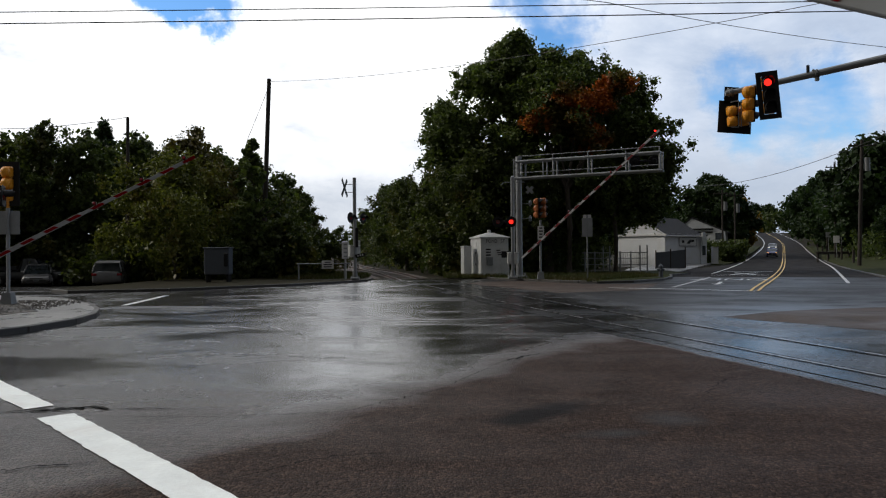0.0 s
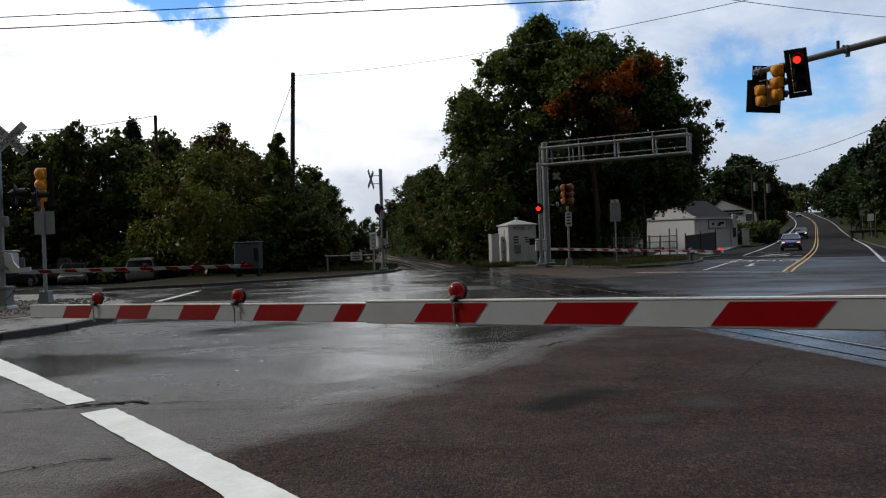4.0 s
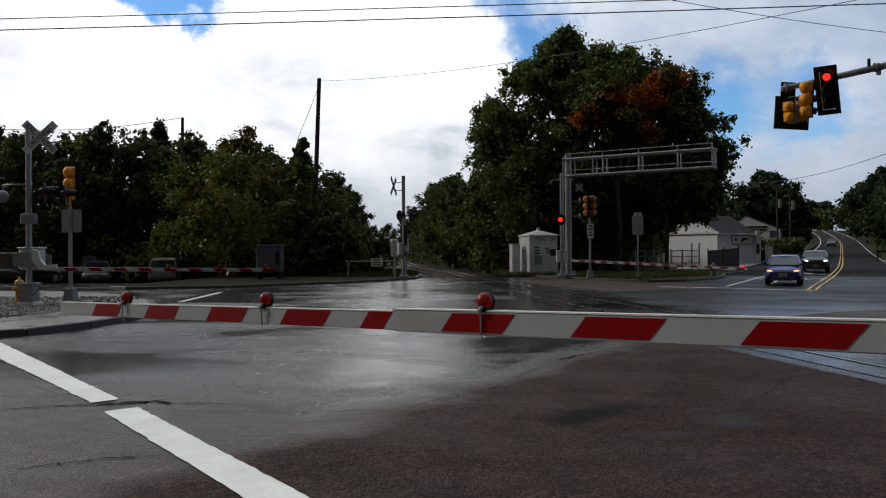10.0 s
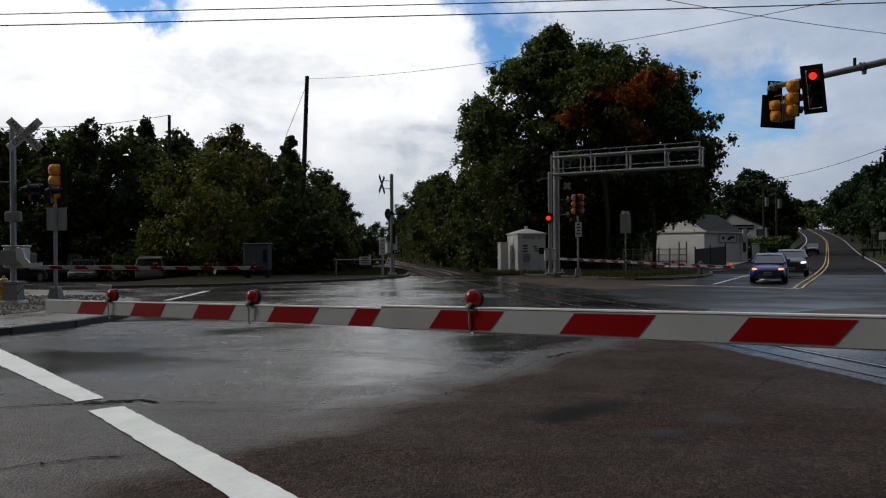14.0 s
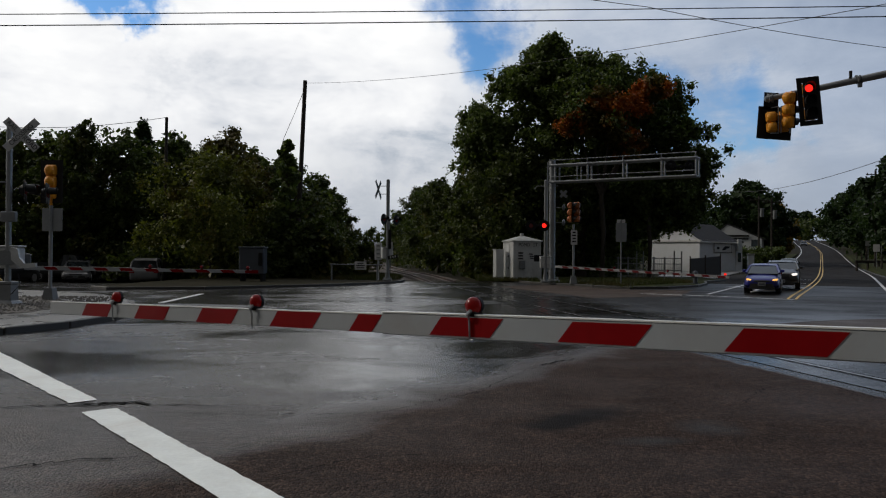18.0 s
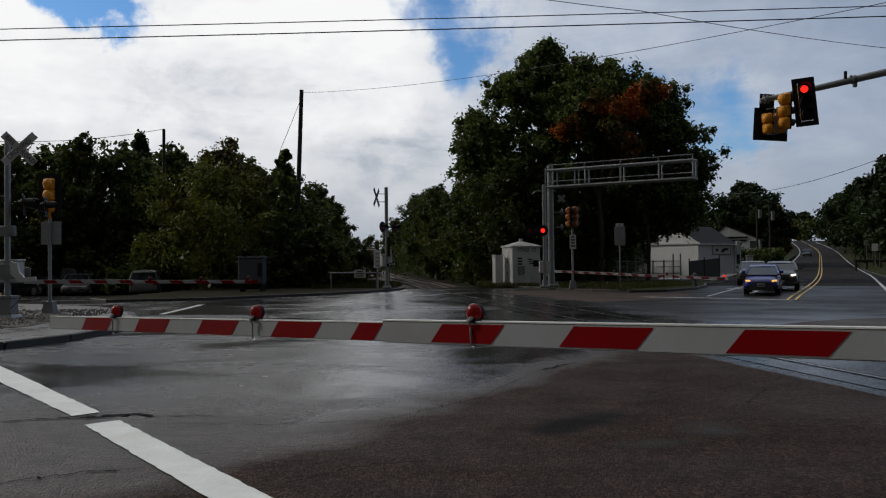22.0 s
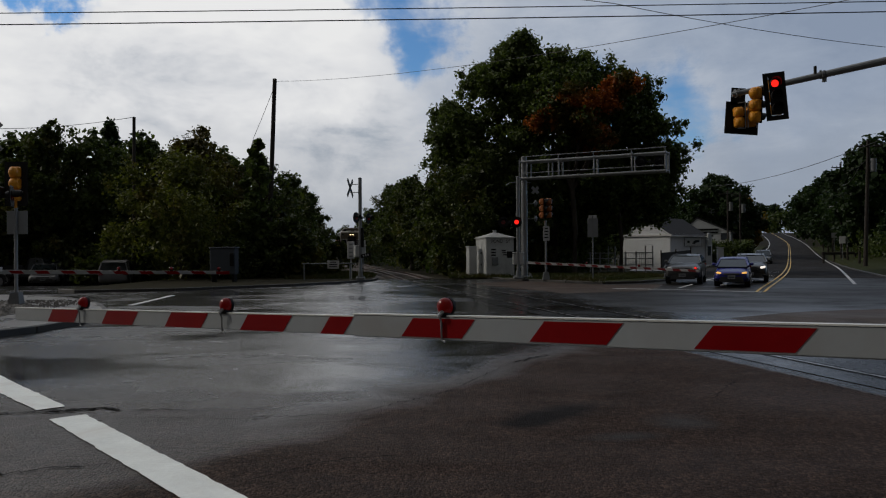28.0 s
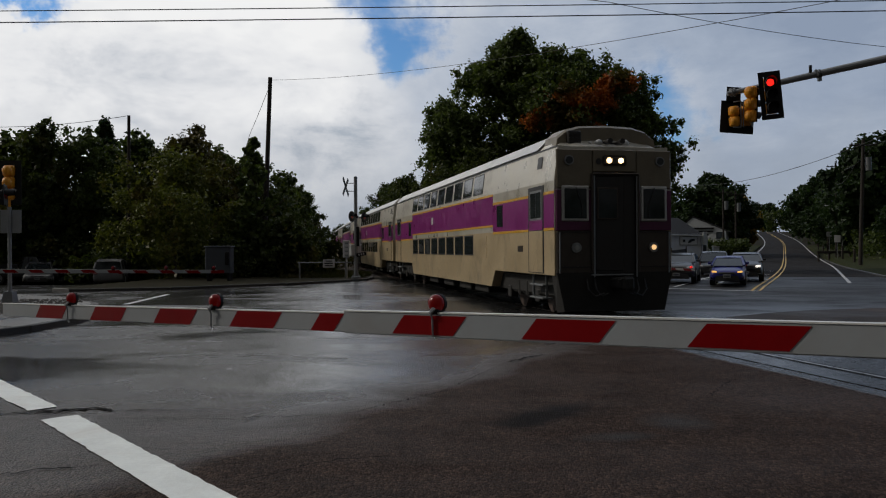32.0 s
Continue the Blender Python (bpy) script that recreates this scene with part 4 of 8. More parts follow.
def coach(cab, label):
    """A double-deck railway coach, its front end at y = 0, running towards -y; the rail top is z = 0."""
    car = empty("cab_car" if cab else "passenger_coach", None, label, "railway coach", "coaches of the train")
    bm = B()
    low = [[(-HALF, y, z0), (-HALF, y, 2.2), (HALF, y, 2.2), (HALF, y, z0)] for y, z0 in ((0.0, 1.05), (5.2, 1.05), (5.6, 0.55), (LEN - 5.6, 0.55), (LEN - 5.2, 1.05), (LEN, 1.05))]
    loft(bm, low)
    part("lower_side", bm, M_T_LOW, car, "grimy tan lower side panels")
    bm = B()
    sec = [p for p in car_ring(0)[1:-1]]
    y_dome = 1.15 if cab else 0.0
    rings = []
    if cab:
        for y, k in ((0.0, 0.0), (0.02, 0.0), (0.55, 0.5), (y_dome, 1.0)):
            rings.append([(x, y, z if z <= 4.18 else 4.14 + (z - 4.14) * (0.05 + 0.95 * k)) for x, _, z in sec])
    else:
        rings.append([(x, 0, z) for x, _, z in sec])
    rings.append([(x, LEN, z) for x, _, z in sec])
    loft(bm, rings)
    part("upper_body", bm, M_T_SILVER, car, "stainless upper side and roof of the coach")
    # roof skin, lighter, a little proud
    bm = B()
    for s in (-1, 1):
        loft(bm, [[(s * (HALF - 0.06), y, 4.22), (s * (HALF - 0.40), y, 4.56), (s * 0.95 * 0.6, y, 4.70), (s * 0.55, y, 4.735), (s * 0.56, y, 4.66), (s * (HALF - 0.42), y, 4.50)] for y in (1.4 if cab else 0.3, LEN - 0.3)])
    part("roof", bm, M_T_ROOF, car, "pale metal roof panels")
    for s in (-1, 1):
        bm = B()
        side_panel(bm, s, 5.4, LEN - 5.4, 2.42, 3.30)
        part("purple_band", bm, M_T_PURPLE, car, "purple band")
        for a, b in ((0.02, 5.4), (LEN - 5.4, LEN - 0.02)):
            bm = B()
            side_panel(bm, s, a, b, 2.18, 3.02)
            part("purple_band", bm, M_T_PURPLE, car, "purple band")
            for z in (2.14, 3.03):
                bm = B()
                side_panel(bm, s, a, b, z, z + 0.065, 0.009)
                part("yellow_stripe", bm, M_T_YELLOW, car, "yellow stripe")
        for z in (2.36, 3.30):
            bm = B()
            side_panel(bm, s, 5.4, LEN - 5.4, z, z + 0.065, 0.009)
            part("yellow_stripe", bm, M_T_YELLOW, car, "yellow stripe")
        bm = B()
        side_panel(bm, s, 0.02, LEN - 0.02, 4.15, 4.19, 0.012)
        part("gutter", bm, M_T_FRAME, car, "dark seam under the roof")
        # windows: upper and lower rows
        n = 9
        for z0, z1, first, count in ((3.50, 4.08, 6.7, 9), (1.52, 2.12, 7.9, 8)):
            for k in range(count):
                y = first + k * 1.48
                bm = B()
                side_panel(bm, s, y - 0.04, y + 1.19, z0 - 0.04, z1 + 0.04, 0.010)
                w = part("window", bm, M_T_FRAME, car, "black-framed window")
                bm = B()
                side_panel(bm, s, y, y + 1.15, z0, z1, 0.014)
                part("pane", bm, M_GLASS, w, "dark window glass")
        for y0 in (4.35, LEN - 5.0):
            bm = B()
            side_panel(bm, s, y0, y0 + 0.62, 2.35, 2.98, 0.012)
            part("window", bm, M_GLASS, car, "tall dark vestibule window")
        for y0 in (0.75, LEN - 1.95):
            bm = B()
            side_panel(bm, s, y0, y0 + 1.2, 1.08, 3.28, 0.012)
            d = part("door", bm, M_T_FRAME, car, "recessed vestibule door")
            bm = B()
            side_panel(bm, s, y0 + 0.07, y0 + 1.13, 1.10, 2.15, 0.018)
            part("door_leaf", bm, M_T_LOW, d, "tan door leaf")
            bm = B()
            side_panel(bm, s, y0 + 0.07, y0 + 1.13, 2.17, 2.42, 0.018)
            part("door_leaf", bm, M_T_PURPLE, d, "purple door band")
            bm = B()
            side_panel(bm, s, y0 + 0.14, y0 + 1.06, 2.42, 3.18, 0.018)
            wf = part("window_frame", bm, M_ALU, d, "pale sliding window frame")
            for a in (0.2, 0.62):
                bm = B()
                side_panel(bm, s, y0 + a, y0 + a + 0.38, 2.48, 3.12, 0.024)
                part("pane", bm, M_GLASS, d, "dark sliding pane")
        # steps under the door
        for z in (0.45, 0.78):
            for y0 in (0.75, LEN - 1.95):
                bm = B()
                box(bm, (s * (HALF - 0.12), y0 + 0.6, z), (0.26, 1.05, 0.04), bevel=0.006)
                box(bm, (s * (HALF - 0.10), y0 + 0.1, z + 0.15), (0.05, 0.04, 0.34))
                box(bm, (s * (HALF - 0.10), y0 + 1.1, z + 0.15), (0.05, 0.04, 0.34))
                part("step", bm, M_GALV, car, "steel boarding step")
        # grille, small plates and the round mark
        bm = B()
        for k in range(6):
            side_panel(bm, s, 6.15, 7.15, 1.42 + k * 0.12, 1.50 + k * 0.12, 0.012)
        part("vent_grille", bm, M_T_LOW, car, "louvred vent")
        bm = B()
        side_panel(bm, s, 14.6, 14.95, 2.72, 3.02, 0.012)
        part("emblem", bm, M_SIGN_WHITE, car, "small white emblem")
        bm = B()
        side_panel(bm, s, 2.45, 2.9, 1.62, 1.78, 0.010)
        part("plate", bm, M_T_FACE, car, "small side plate")
        bm = B()
        side_panel(bm, s, 1.0, 1.35, 3.72, 4.02, 0.012)
        part("marker_box", bm, M_T_FRAME, car, "small dark marker box")
    # bogies and underframe
    bm = B()
    box(bm, (0, LEN / 2, 0.75), (2.5, LEN - 0.6, 0.5), bevel=0.03)
    for y in (7.5, 9.8, 12.5, 15.4):
        box(bm, (0, y, 0.45), (2.7, 1.7, 0.32), bevel=0.04)
    part("underframe", bm, M_T_UNDER, car, "black underframe")
    for yc in (3.3, LEN - 3.3):
        bm = B()
        for s in (-1, 1):
            box(bm, (s * 1.12, yc, 0.56), (0.16, 3.1, 0.22), bevel=0.03)
            for dy in (-1.25, 1.25):
                box(bm, (s * 1.16, yc + dy, 0.46), (0.24, 0.34, 0.34), bevel=0.03)
            for dy in (-0.35, 0.35):
                rod(bm, (s * 1.16, yc + dy, 0.42), (s * 1.16, yc + dy, 0.82), 0.12, seg=10)
        box(bm, (0, yc, 0.62), (2.2, 0.5, 0.25), bevel=0.03)
        bogie = part("bogie", bm, M_T_UNDER, car, "black wheel truck")
        for dy in (-1.25, 1.25):
            bm = B()
            rod(bm, (-0.8, yc + dy, 0.457), (0.8, yc + dy, 0.457), 0.08)
            for s in (-1, 1):
                rod(bm, (s * 0.69, yc + dy, 0.457), (s * 0.82, yc + dy, 0.457), 0.457, seg=24)
            part("wheelset", bm, M_RUST, bogie, "steel wheels on their axle")
    if not cab:
        for y in (0.0, LEN):
            bm = B()
            box(bm, (0, y, 2.5), (1.3, 0.5, 2.3), bevel=0.05)
            part("gangway", bm, M_T_UNDER, car, "black gangway bellows")
    else:
        bm = B()
        box(bm, (0, LEN, 2.5), (1.3, 0.5, 2.3), bevel=0.05)
        part("gangway", bm, M_T_UNDER, car, "black gangway bellows")
        cab_front(car)
    return car


def cab_front(car):
    """The driving end: face panels, windows, middle door, lamps, horns and pilot, at y = 0 facing -y."""
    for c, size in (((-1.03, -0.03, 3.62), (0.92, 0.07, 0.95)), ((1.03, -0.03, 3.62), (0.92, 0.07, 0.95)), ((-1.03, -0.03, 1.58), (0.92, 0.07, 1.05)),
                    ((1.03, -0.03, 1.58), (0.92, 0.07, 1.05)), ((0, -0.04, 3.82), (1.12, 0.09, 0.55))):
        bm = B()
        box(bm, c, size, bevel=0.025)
        part("face_panel", bm, M_T_BROW if c[2] > 3 else M_T_FACE, car, "steel face panel, toned for shade")
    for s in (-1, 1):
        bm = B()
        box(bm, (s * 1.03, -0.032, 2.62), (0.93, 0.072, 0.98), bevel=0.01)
        part("face_band", bm, M_T_SHADED, car, "purple band across the face, darkened for shade")
        bm = B()
        box(bm, (s * 1.02, -0.075, 2.78), (0.70, 0.05, 0.86), bevel=0.024)
        w = part("window", bm, M_T_ROOF, car, "pale-rimmed cab window")
        bm = B()
        box(bm, (s * 1.02, -0.09, 2.78), (0.58, 0.045, 0.74), bevel=0.02)
        part("pane", bm, M_GLASS, w, "dark cab window glass")
        bm = B()
        rod(bm, (s * 1.02, -0.125, 3.17), (s * 0.86, -0.125, 2.72), 0.012, seg=6)
        box(bm, (s * 0.86, -0.125, 2.62), (0.02, 0.015, 0.32))
        part("wiper", bm, M_T_FRAME, w, "thin black wiper")
        # round marker lamps at the top corners, ditch lamps below
        bm = B()
        rod(bm, (s * 1.18, -0.02, 3.82), (s * 1.18, -0.11, 3.82), 0.12, seg=16)
        mk = part("marker_lamp", bm, M_ALU, car, "round marker lamp with a pale rim")
        bm = B()
        rod(bm, (s * 1.18, -0.10, 3.82), (s * 1.18, -0.125, 3.82), 0.088, seg=16)
        part("lens", bm, M_GLASS, mk, "dark unlit lens")
        bm = B()
        rod(bm, (s * 1.0, -0.02, 1.72), (s * 1.0, -0.12, 1.72), 0.12, seg=16)
        dl = part("ditch_lamp", bm, M_ALU, car, "round ditch lamp")
        bm = B()
        rod(bm, (s * 1.0, -0.115, 1.72), (s * 1.0, -0.135, 1.72), 0.062, seg=16)
        part("lens", bm, M_DITCH if s > 0 else M_LENS, dl, "faintly lit lamp" if s > 0 else "clear unlit lamp")
        bm = B()
        rod(bm, (s * 0.55, -0.12, 1.0), (s * 0.55, -0.12, 3.45), 0.02, seg=8)
        rod(bm, (s * 1.42, -0.08, 1.1), (s * 1.42, -0.08, 2.1), 0.018, seg=8)
        part("handrail", bm, M_ALU, car, "thin steel handrail")
        for z in (1.25, 2.10):
            bm = B()
            box(bm, (s * 1.03, -0.075, z), (0.88, 0.02, 0.03))
            part("seam", bm, M_T_BLACK, car, "dark panel seam")
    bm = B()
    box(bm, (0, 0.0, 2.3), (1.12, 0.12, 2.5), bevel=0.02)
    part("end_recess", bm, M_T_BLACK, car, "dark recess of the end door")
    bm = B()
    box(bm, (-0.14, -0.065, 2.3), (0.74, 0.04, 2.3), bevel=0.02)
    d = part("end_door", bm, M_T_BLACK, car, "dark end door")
    bm = B()
    box(bm, (-0.2, -0.095, 2.78), (0.56, 0.03, 0.80), bevel=0.02)
    w = part("window", bm, M_T_FACE, d, "grey-rimmed door window")
    bm = B()
    box(bm, (-0.2, -0.105, 2.78), (0.49, 0.03, 0.72), bevel=0.02)
    part("pane", bm, M_GLASS, d, "dark door glass")
    bm = B()
    box(bm, (0, -0.10, 3.50), (1.22, 0.10, 0.05), bevel=0.02)
    for s in (-1, 1):
        box(bm, (s * 0.60, -0.10, 2.3), (0.05, 0.10, 2.4), bevel=0.02)
    part("door_surround", bm, M_T_FACE, car, "raised rim round the end door")
    bm = B()
    box(bm, (-0.1, -0.12, 1.06), (1.05, 0.12, 0.03))
    part("tread", bm, M_ALU, car, "bright tread plate")
    # headlamps
    bm = B()
    box(bm, (-0.02, -0.09, 3.82), (0.62, 0.06, 0.26), bevel=0.05)
    h = part("headlamp_box", bm, M_T_FACE, car, "headlamp housing")
    for x in (-0.16, 0.14):
        bm = B()
        rod(bm, (x, -0.10, 3.82), (x, -0.135, 3.82), 0.066, seg=18)
        part("headlamp", bm, M_HEAD_ON, h, "lit round headlamp")
    bm = B()
    rod(bm, (-0.42, -0.04, 3.80), (-0.42, -0.10, 3.80), 0.075, seg=14)
    part("side_lamp", bm, M_T_FRAME, car, "small dark lamp")
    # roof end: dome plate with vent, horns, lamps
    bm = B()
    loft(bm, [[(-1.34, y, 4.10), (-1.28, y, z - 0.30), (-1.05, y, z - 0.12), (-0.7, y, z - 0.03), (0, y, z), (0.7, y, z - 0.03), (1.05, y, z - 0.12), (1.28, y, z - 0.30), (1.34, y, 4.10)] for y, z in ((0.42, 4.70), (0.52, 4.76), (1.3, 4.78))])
    part("roof_end", bm, M_T_BROW, car, "upright steel end of the roof, toned for shade")
    bm = B()
    box(bm, (-0.88, 0.36, 4.38), (0.34, 0.14, 0.42), bevel=0.02)
    for k in range(4):
        box(bm, (-0.88, 0.28, 4.25 + k * 0.085), (0.28, 0.02, 0.03))
    part("roof_vent", bm, M_T_BLACK, car, "black slatted roof vent")
    for x, r in ((-0.5, 0.05), (-0.28, 0.10), (0.42, 0.10)):
        bm = B()
        rod(bm, (x, 0.24, 4.12), (x, 0.24, 4.26), 0.03, seg=8)
        bmesh.ops.create_uvsphere(bm, u_segments=12, v_segments=8, radius=r, matrix=pose(x, 0.24, 4.28))
        part("roof_lamp", bm, M_SIGN_WHITE, car, "small pale dome", smooth=True)
    bm = B()
    box(bm, (0.05, 0.22, 4.28), (0.55, 0.05, 0.04), rot=pose(0, 0, 0, 0, 6, 0))
    rod(bm, (0.05, 0.22, 4.12), (0.05, 0.22, 4.30), 0.03, seg=8)
    for x in (-0.12, 0.2):
        rod(bm, (x, 0.26, 4.30), (x, -0.1, 4.30), 0.03, 0.07, seg=10)
    part("horn", bm, M_T_BLACK, car, "black horn cluster")
    # pilot and coupler
    bm = B()
    loft(bm, [[(-1.5, y, 1.12), (1.5, y, 1.12), (w, y, z), (-w, y, z)] for y, z, w in ((0.30, 0.14, 1.36), (-0.08, 0.18, 1.30))])
    part("pilot", bm, M_T_UNDER, car, "black pilot plate")
    bm = B()
    box(bm, (0, -0.3, 0.86), (0.3, 0.6, 0.28), bevel=0.05)
    box(bm, (0.08, -0.6, 0.86), (0.3, 0.2, 0.34), bevel=0.06)
    part("coupler", bm, M_T_UNDER, car, "black knuckle coupler")
    for x in (-0.75, -0.55, 0.55, 0.75):
        bm = B()
        tube(bm, [(x, -0.1, 0.95), (x, -0.22, 0.7), (x * 0.8, -0.28, 0.55), (x * 0.5, -0.3, 0.62)], 0.022, 6)
        part("hose", bm, M_T_FRAME, car, "hanging black hose")


cab_car = coach(True, "double-deck purple and silver cab car with lit headlamps")
coaches = [coach(False, "double-deck purple and silver passenger coach")]
for _ in range(3):
    coaches.append(copy_thing(coaches[0], Matrix.Identity(4)))

TRACK_S = [(-20.0, 0.0)]
_y = -20.0
while _y < 600:
    TRACK_S.append((_y + 0.5, TRACK_S[-1][1] + 0.5 * math.sqrt(1 + track_slope(_y + 0.25) ** 2)))
    _y += 0.5


def y_at(s):
    """The place along the track at the distance s."""
    lo, hi = 0, len(TRACK_S) - 1
    while hi - lo > 1:
        mid = (lo + hi) // 2
        if TRACK_S[mid][1] < s:
            lo = mid
        else:
            hi = mid
    (ya, sa), (yb, sb) = TRACK_S[lo], TRACK_S[hi]
    return ya + (yb - ya) * (s - sa) / (sb - sa)


def s_at(y):
    k = min(len(TRACK_S) - 2, max(0, int((y + 20) / 0.5)))
    (ya, sa), (yb, sb) = TRACK_S[k], TRACK_S[k + 1]
    return sa + (sb - sa) * (y - ya) / (yb - ya)


def car_pose(front_s):
    """The pose of a coach whose front stands at the distance front_s along the track: both bogie centres on the rails."""
    ya, yb = y_at(front_s + 3.3), y_at(front_s + LEN - 3.3)
    a = Vector((track_x(ya), ya, rail_z(ya)))
    b = Vector((track_x(yb), yb, rail_z(yb)))
    d = (b - a).normalized()
    yaw = math.degrees(math.atan2(-d.x, d.y))
    pitch = math.degrees(math.asin(d.z))
    m = Matrix.Translation(a) @ pose(0, 0, 0, pitch, 0, yaw)
    return m @ pose(0, -3.3, 0)


TRAIN = [(0.0, 430.0), (19.0, 262.0), (23.0, 192.0), (26.5, 134.0), (28.5, 98.0), (29.5, 78.5), (30.5, 57.0), (31.0, 45.0), (31.5, 31.8), (32.0, 19.5)]

# ---- gates and crossing signals ----
def slant_band(bm, x0, x1, z0, z1, lean, y, t=0.003):
    """A leaning band on the face of the arm."""
    vs = [bm.verts.new((x + (lean if z == z0 else 0), y + d, z)) for d in (0, t) for x, z in ((x0, z0), (x1, z0), (x1, z1), (x0, z1))]
    for f in ((0, 1, 2, 3), (7, 6, 5, 4), (0, 4, 5, 1), (1, 5, 6, 2), (2, 6, 7, 3), (3, 7, 4, 0)):
        bm.faces.new([vs[i] for i in f])


def gate_lamp(arm, x, z, size, lit):
    bm = B()
    bmesh.ops.create_uvsphere(bm, u_segments=18, v_segments=10, radius=size, matrix=pose(x, 0, z + size * 1.05) @ Matrix.Diagonal((1, 0.85, 1, 1)))
    lamp = part("warning_lamp", bm, lit, arm, "round red gate lamp", smooth=True)
    bm = B()
    box(bm, (x, 0, z + 0.008), (size * 1.3, 0.06, 0.03), bevel=0.006)
    rod(bm, (x, -0.012, z + size * 1.05), (x, -0.03, z + size * 1.05), size * 1.04, seg=18)
    part("lamp_holder", bm, M_BLACK, lamp, "black lamp holder")
    bm = B()
    tube(bm, [(x - 0.01, 0.02, z + 0.035), (x + 0.004, 0.048, z + 0.005), (x + 0.002, 0.034, z - 0.03), (x, 0.036, z - 0.09), (x + 0.004, 0.03, z - 0.125), (x - 0.016, 0.03, z - 0.132)], [0.012, 0.012, 0.006, 0.005, 0.006, 0.007], 6)
    part("lamp_cable", bm, M_ALU, lamp, "thin clamp and cable")


def gate_arm(label, inner, outer_end, reds, h_in, h_out, lamps, lamp_size, start=0.6, lean=0.1, both=True, lit=None, tip_only=False, white=None, red=None):
    """A striped barrier arm, from its pivot at the origin along +x."""
    arm = empty("barrier_arm", None, label, "barrier arm", "barrier arms of the crossing")
    bm = B()
    box(bm, ((start + inner) / 2, 0, 0), (inner - start, 0.05, h_in), bevel=0.006)
    part("inner_board", bm, white or M_ARM_WHITE, arm, "white inner board")
    bm = B()
    box(bm, ((inner + outer_end) / 2 - 0.02, 0.0, -0.004), (outer_end - inner + 0.04, 0.034, h_out), bevel=0.005)
    part("outer_board", bm, white or M_ARM_WHITE, arm, "white outer board")
    bm = B()
    box(bm, ((start + inner) / 2, 0, h_in / 2 + 0.002), (inner - start, 0.056, 0.007))
    box(bm, ((inner + outer_end) / 2, 0, h_out / 2 - 0.002), (outer_end - inner, 0.04, 0.007))
    part("top_edge", bm, white or M_ARM_EDGE, arm, "bright upper edge")
    for x0, x1 in reds:
        hi, y, t = (h_in * 0.80, 0.0255, 0.002) if x1 <= inner else (h_out * 0.96, 0.0175, 0.002)
        zc = 0 if x1 <= inner else -0.004
        for s in ((-1, 1) if both else (1,)):
            bm = B()
            ln = lean if x1 < outer_end else 0
            slant_band(bm, x0, x1, zc - hi / 2, zc + hi / 2, ln, s * y if s > 0 else -y - t, t)
            part("red_band", bm, red or M_ARM_RED, arm, "red reflective band")
    for x in lamps:
        gate_lamp(arm, x, (h_in if x < inner else h_out) / 2, lamp_size, (lit or M_RED_OFF) if tip_only is False or x == lamps[-1] else M_RED_OFF)
    return arm


ST = 0.406
near_reds = [(4.963 - ST - 2 * ST * k, 4.963 - 2 * ST * k) for k in range(5)] + [(5.412, 5.60)] + [(8.832 - 0.415 - 0.83 * k, 8.832 - 0.83 * k) for k in range(4)]
near_gate = gate_arm("long red and white striped barrier arm with red lamps", 5.41, 9.49, near_reds, 0.126, 0.108, (4.765, 6.59, 8.38), 0.048, start=0.3, lean=0.085, lit=M_RED_DIM)
left_gate = gate_arm("red and white striped barrier arm across the side street", 3.6, 7.05, [(0.95 + 0.74 * k, 0.95 + 0.74 * k + 0.37) for k in range(9)], 0.11, 0.09, (4.1, 5.6, 6.95), 0.06, start=0.4, lean=0.1)
right_gate = gate_arm("red and white striped barrier arm beyond the track, shade in its paint", 5.6, 11.3, [(0.95 + 0.81 * k, 0.95 + 0.81 * k + 0.405) for k in range(13)], 0.13, 0.11, (4.7, 8.0, 11.1), 0.06, start=0.4, lean=0.1, lit=M_RED_ON, tip_only=True, white=M_SHADED_WHITE, red=M_SHADED_RED)


def crossbuck(parent, z, y=-0.1, size=1.22, back=False, turn=0):
    """Two crossed boards with their words."""
    at = pose(0, y, z, 0, 0, turn)
    bm = B()
    for a in (45, -45):
        box(bm, (0, 0.0 if a > 0 else 0.012, 0), (size, 0.012, 0.23), rot=pose(0, 0, 0, 0, a, 0), bevel=0.003)
    cb = part("crossbuck", bm, M_SIGN_BACK if back else M_SIGN_WHITE, parent, "crossed boards seen from behind" if back else "weathered white crossbuck", at=at)
    if not back:
        for words, a, off in (("RAIL", 45, -0.33), ("ROAD", 45, 0.33), ("CROSSING", -45, 0.0)):
            m = pose(0, -0.012, 0, 0, a, 0) @ pose(off, 0, 0, 90, 0, 0) @ Matrix.Diagonal((0.9, 1, 1, 1))
            lettered("lettering", words, 0.19, m, M_BLACK, cb, "black words " + words, 0.002)
    return cb


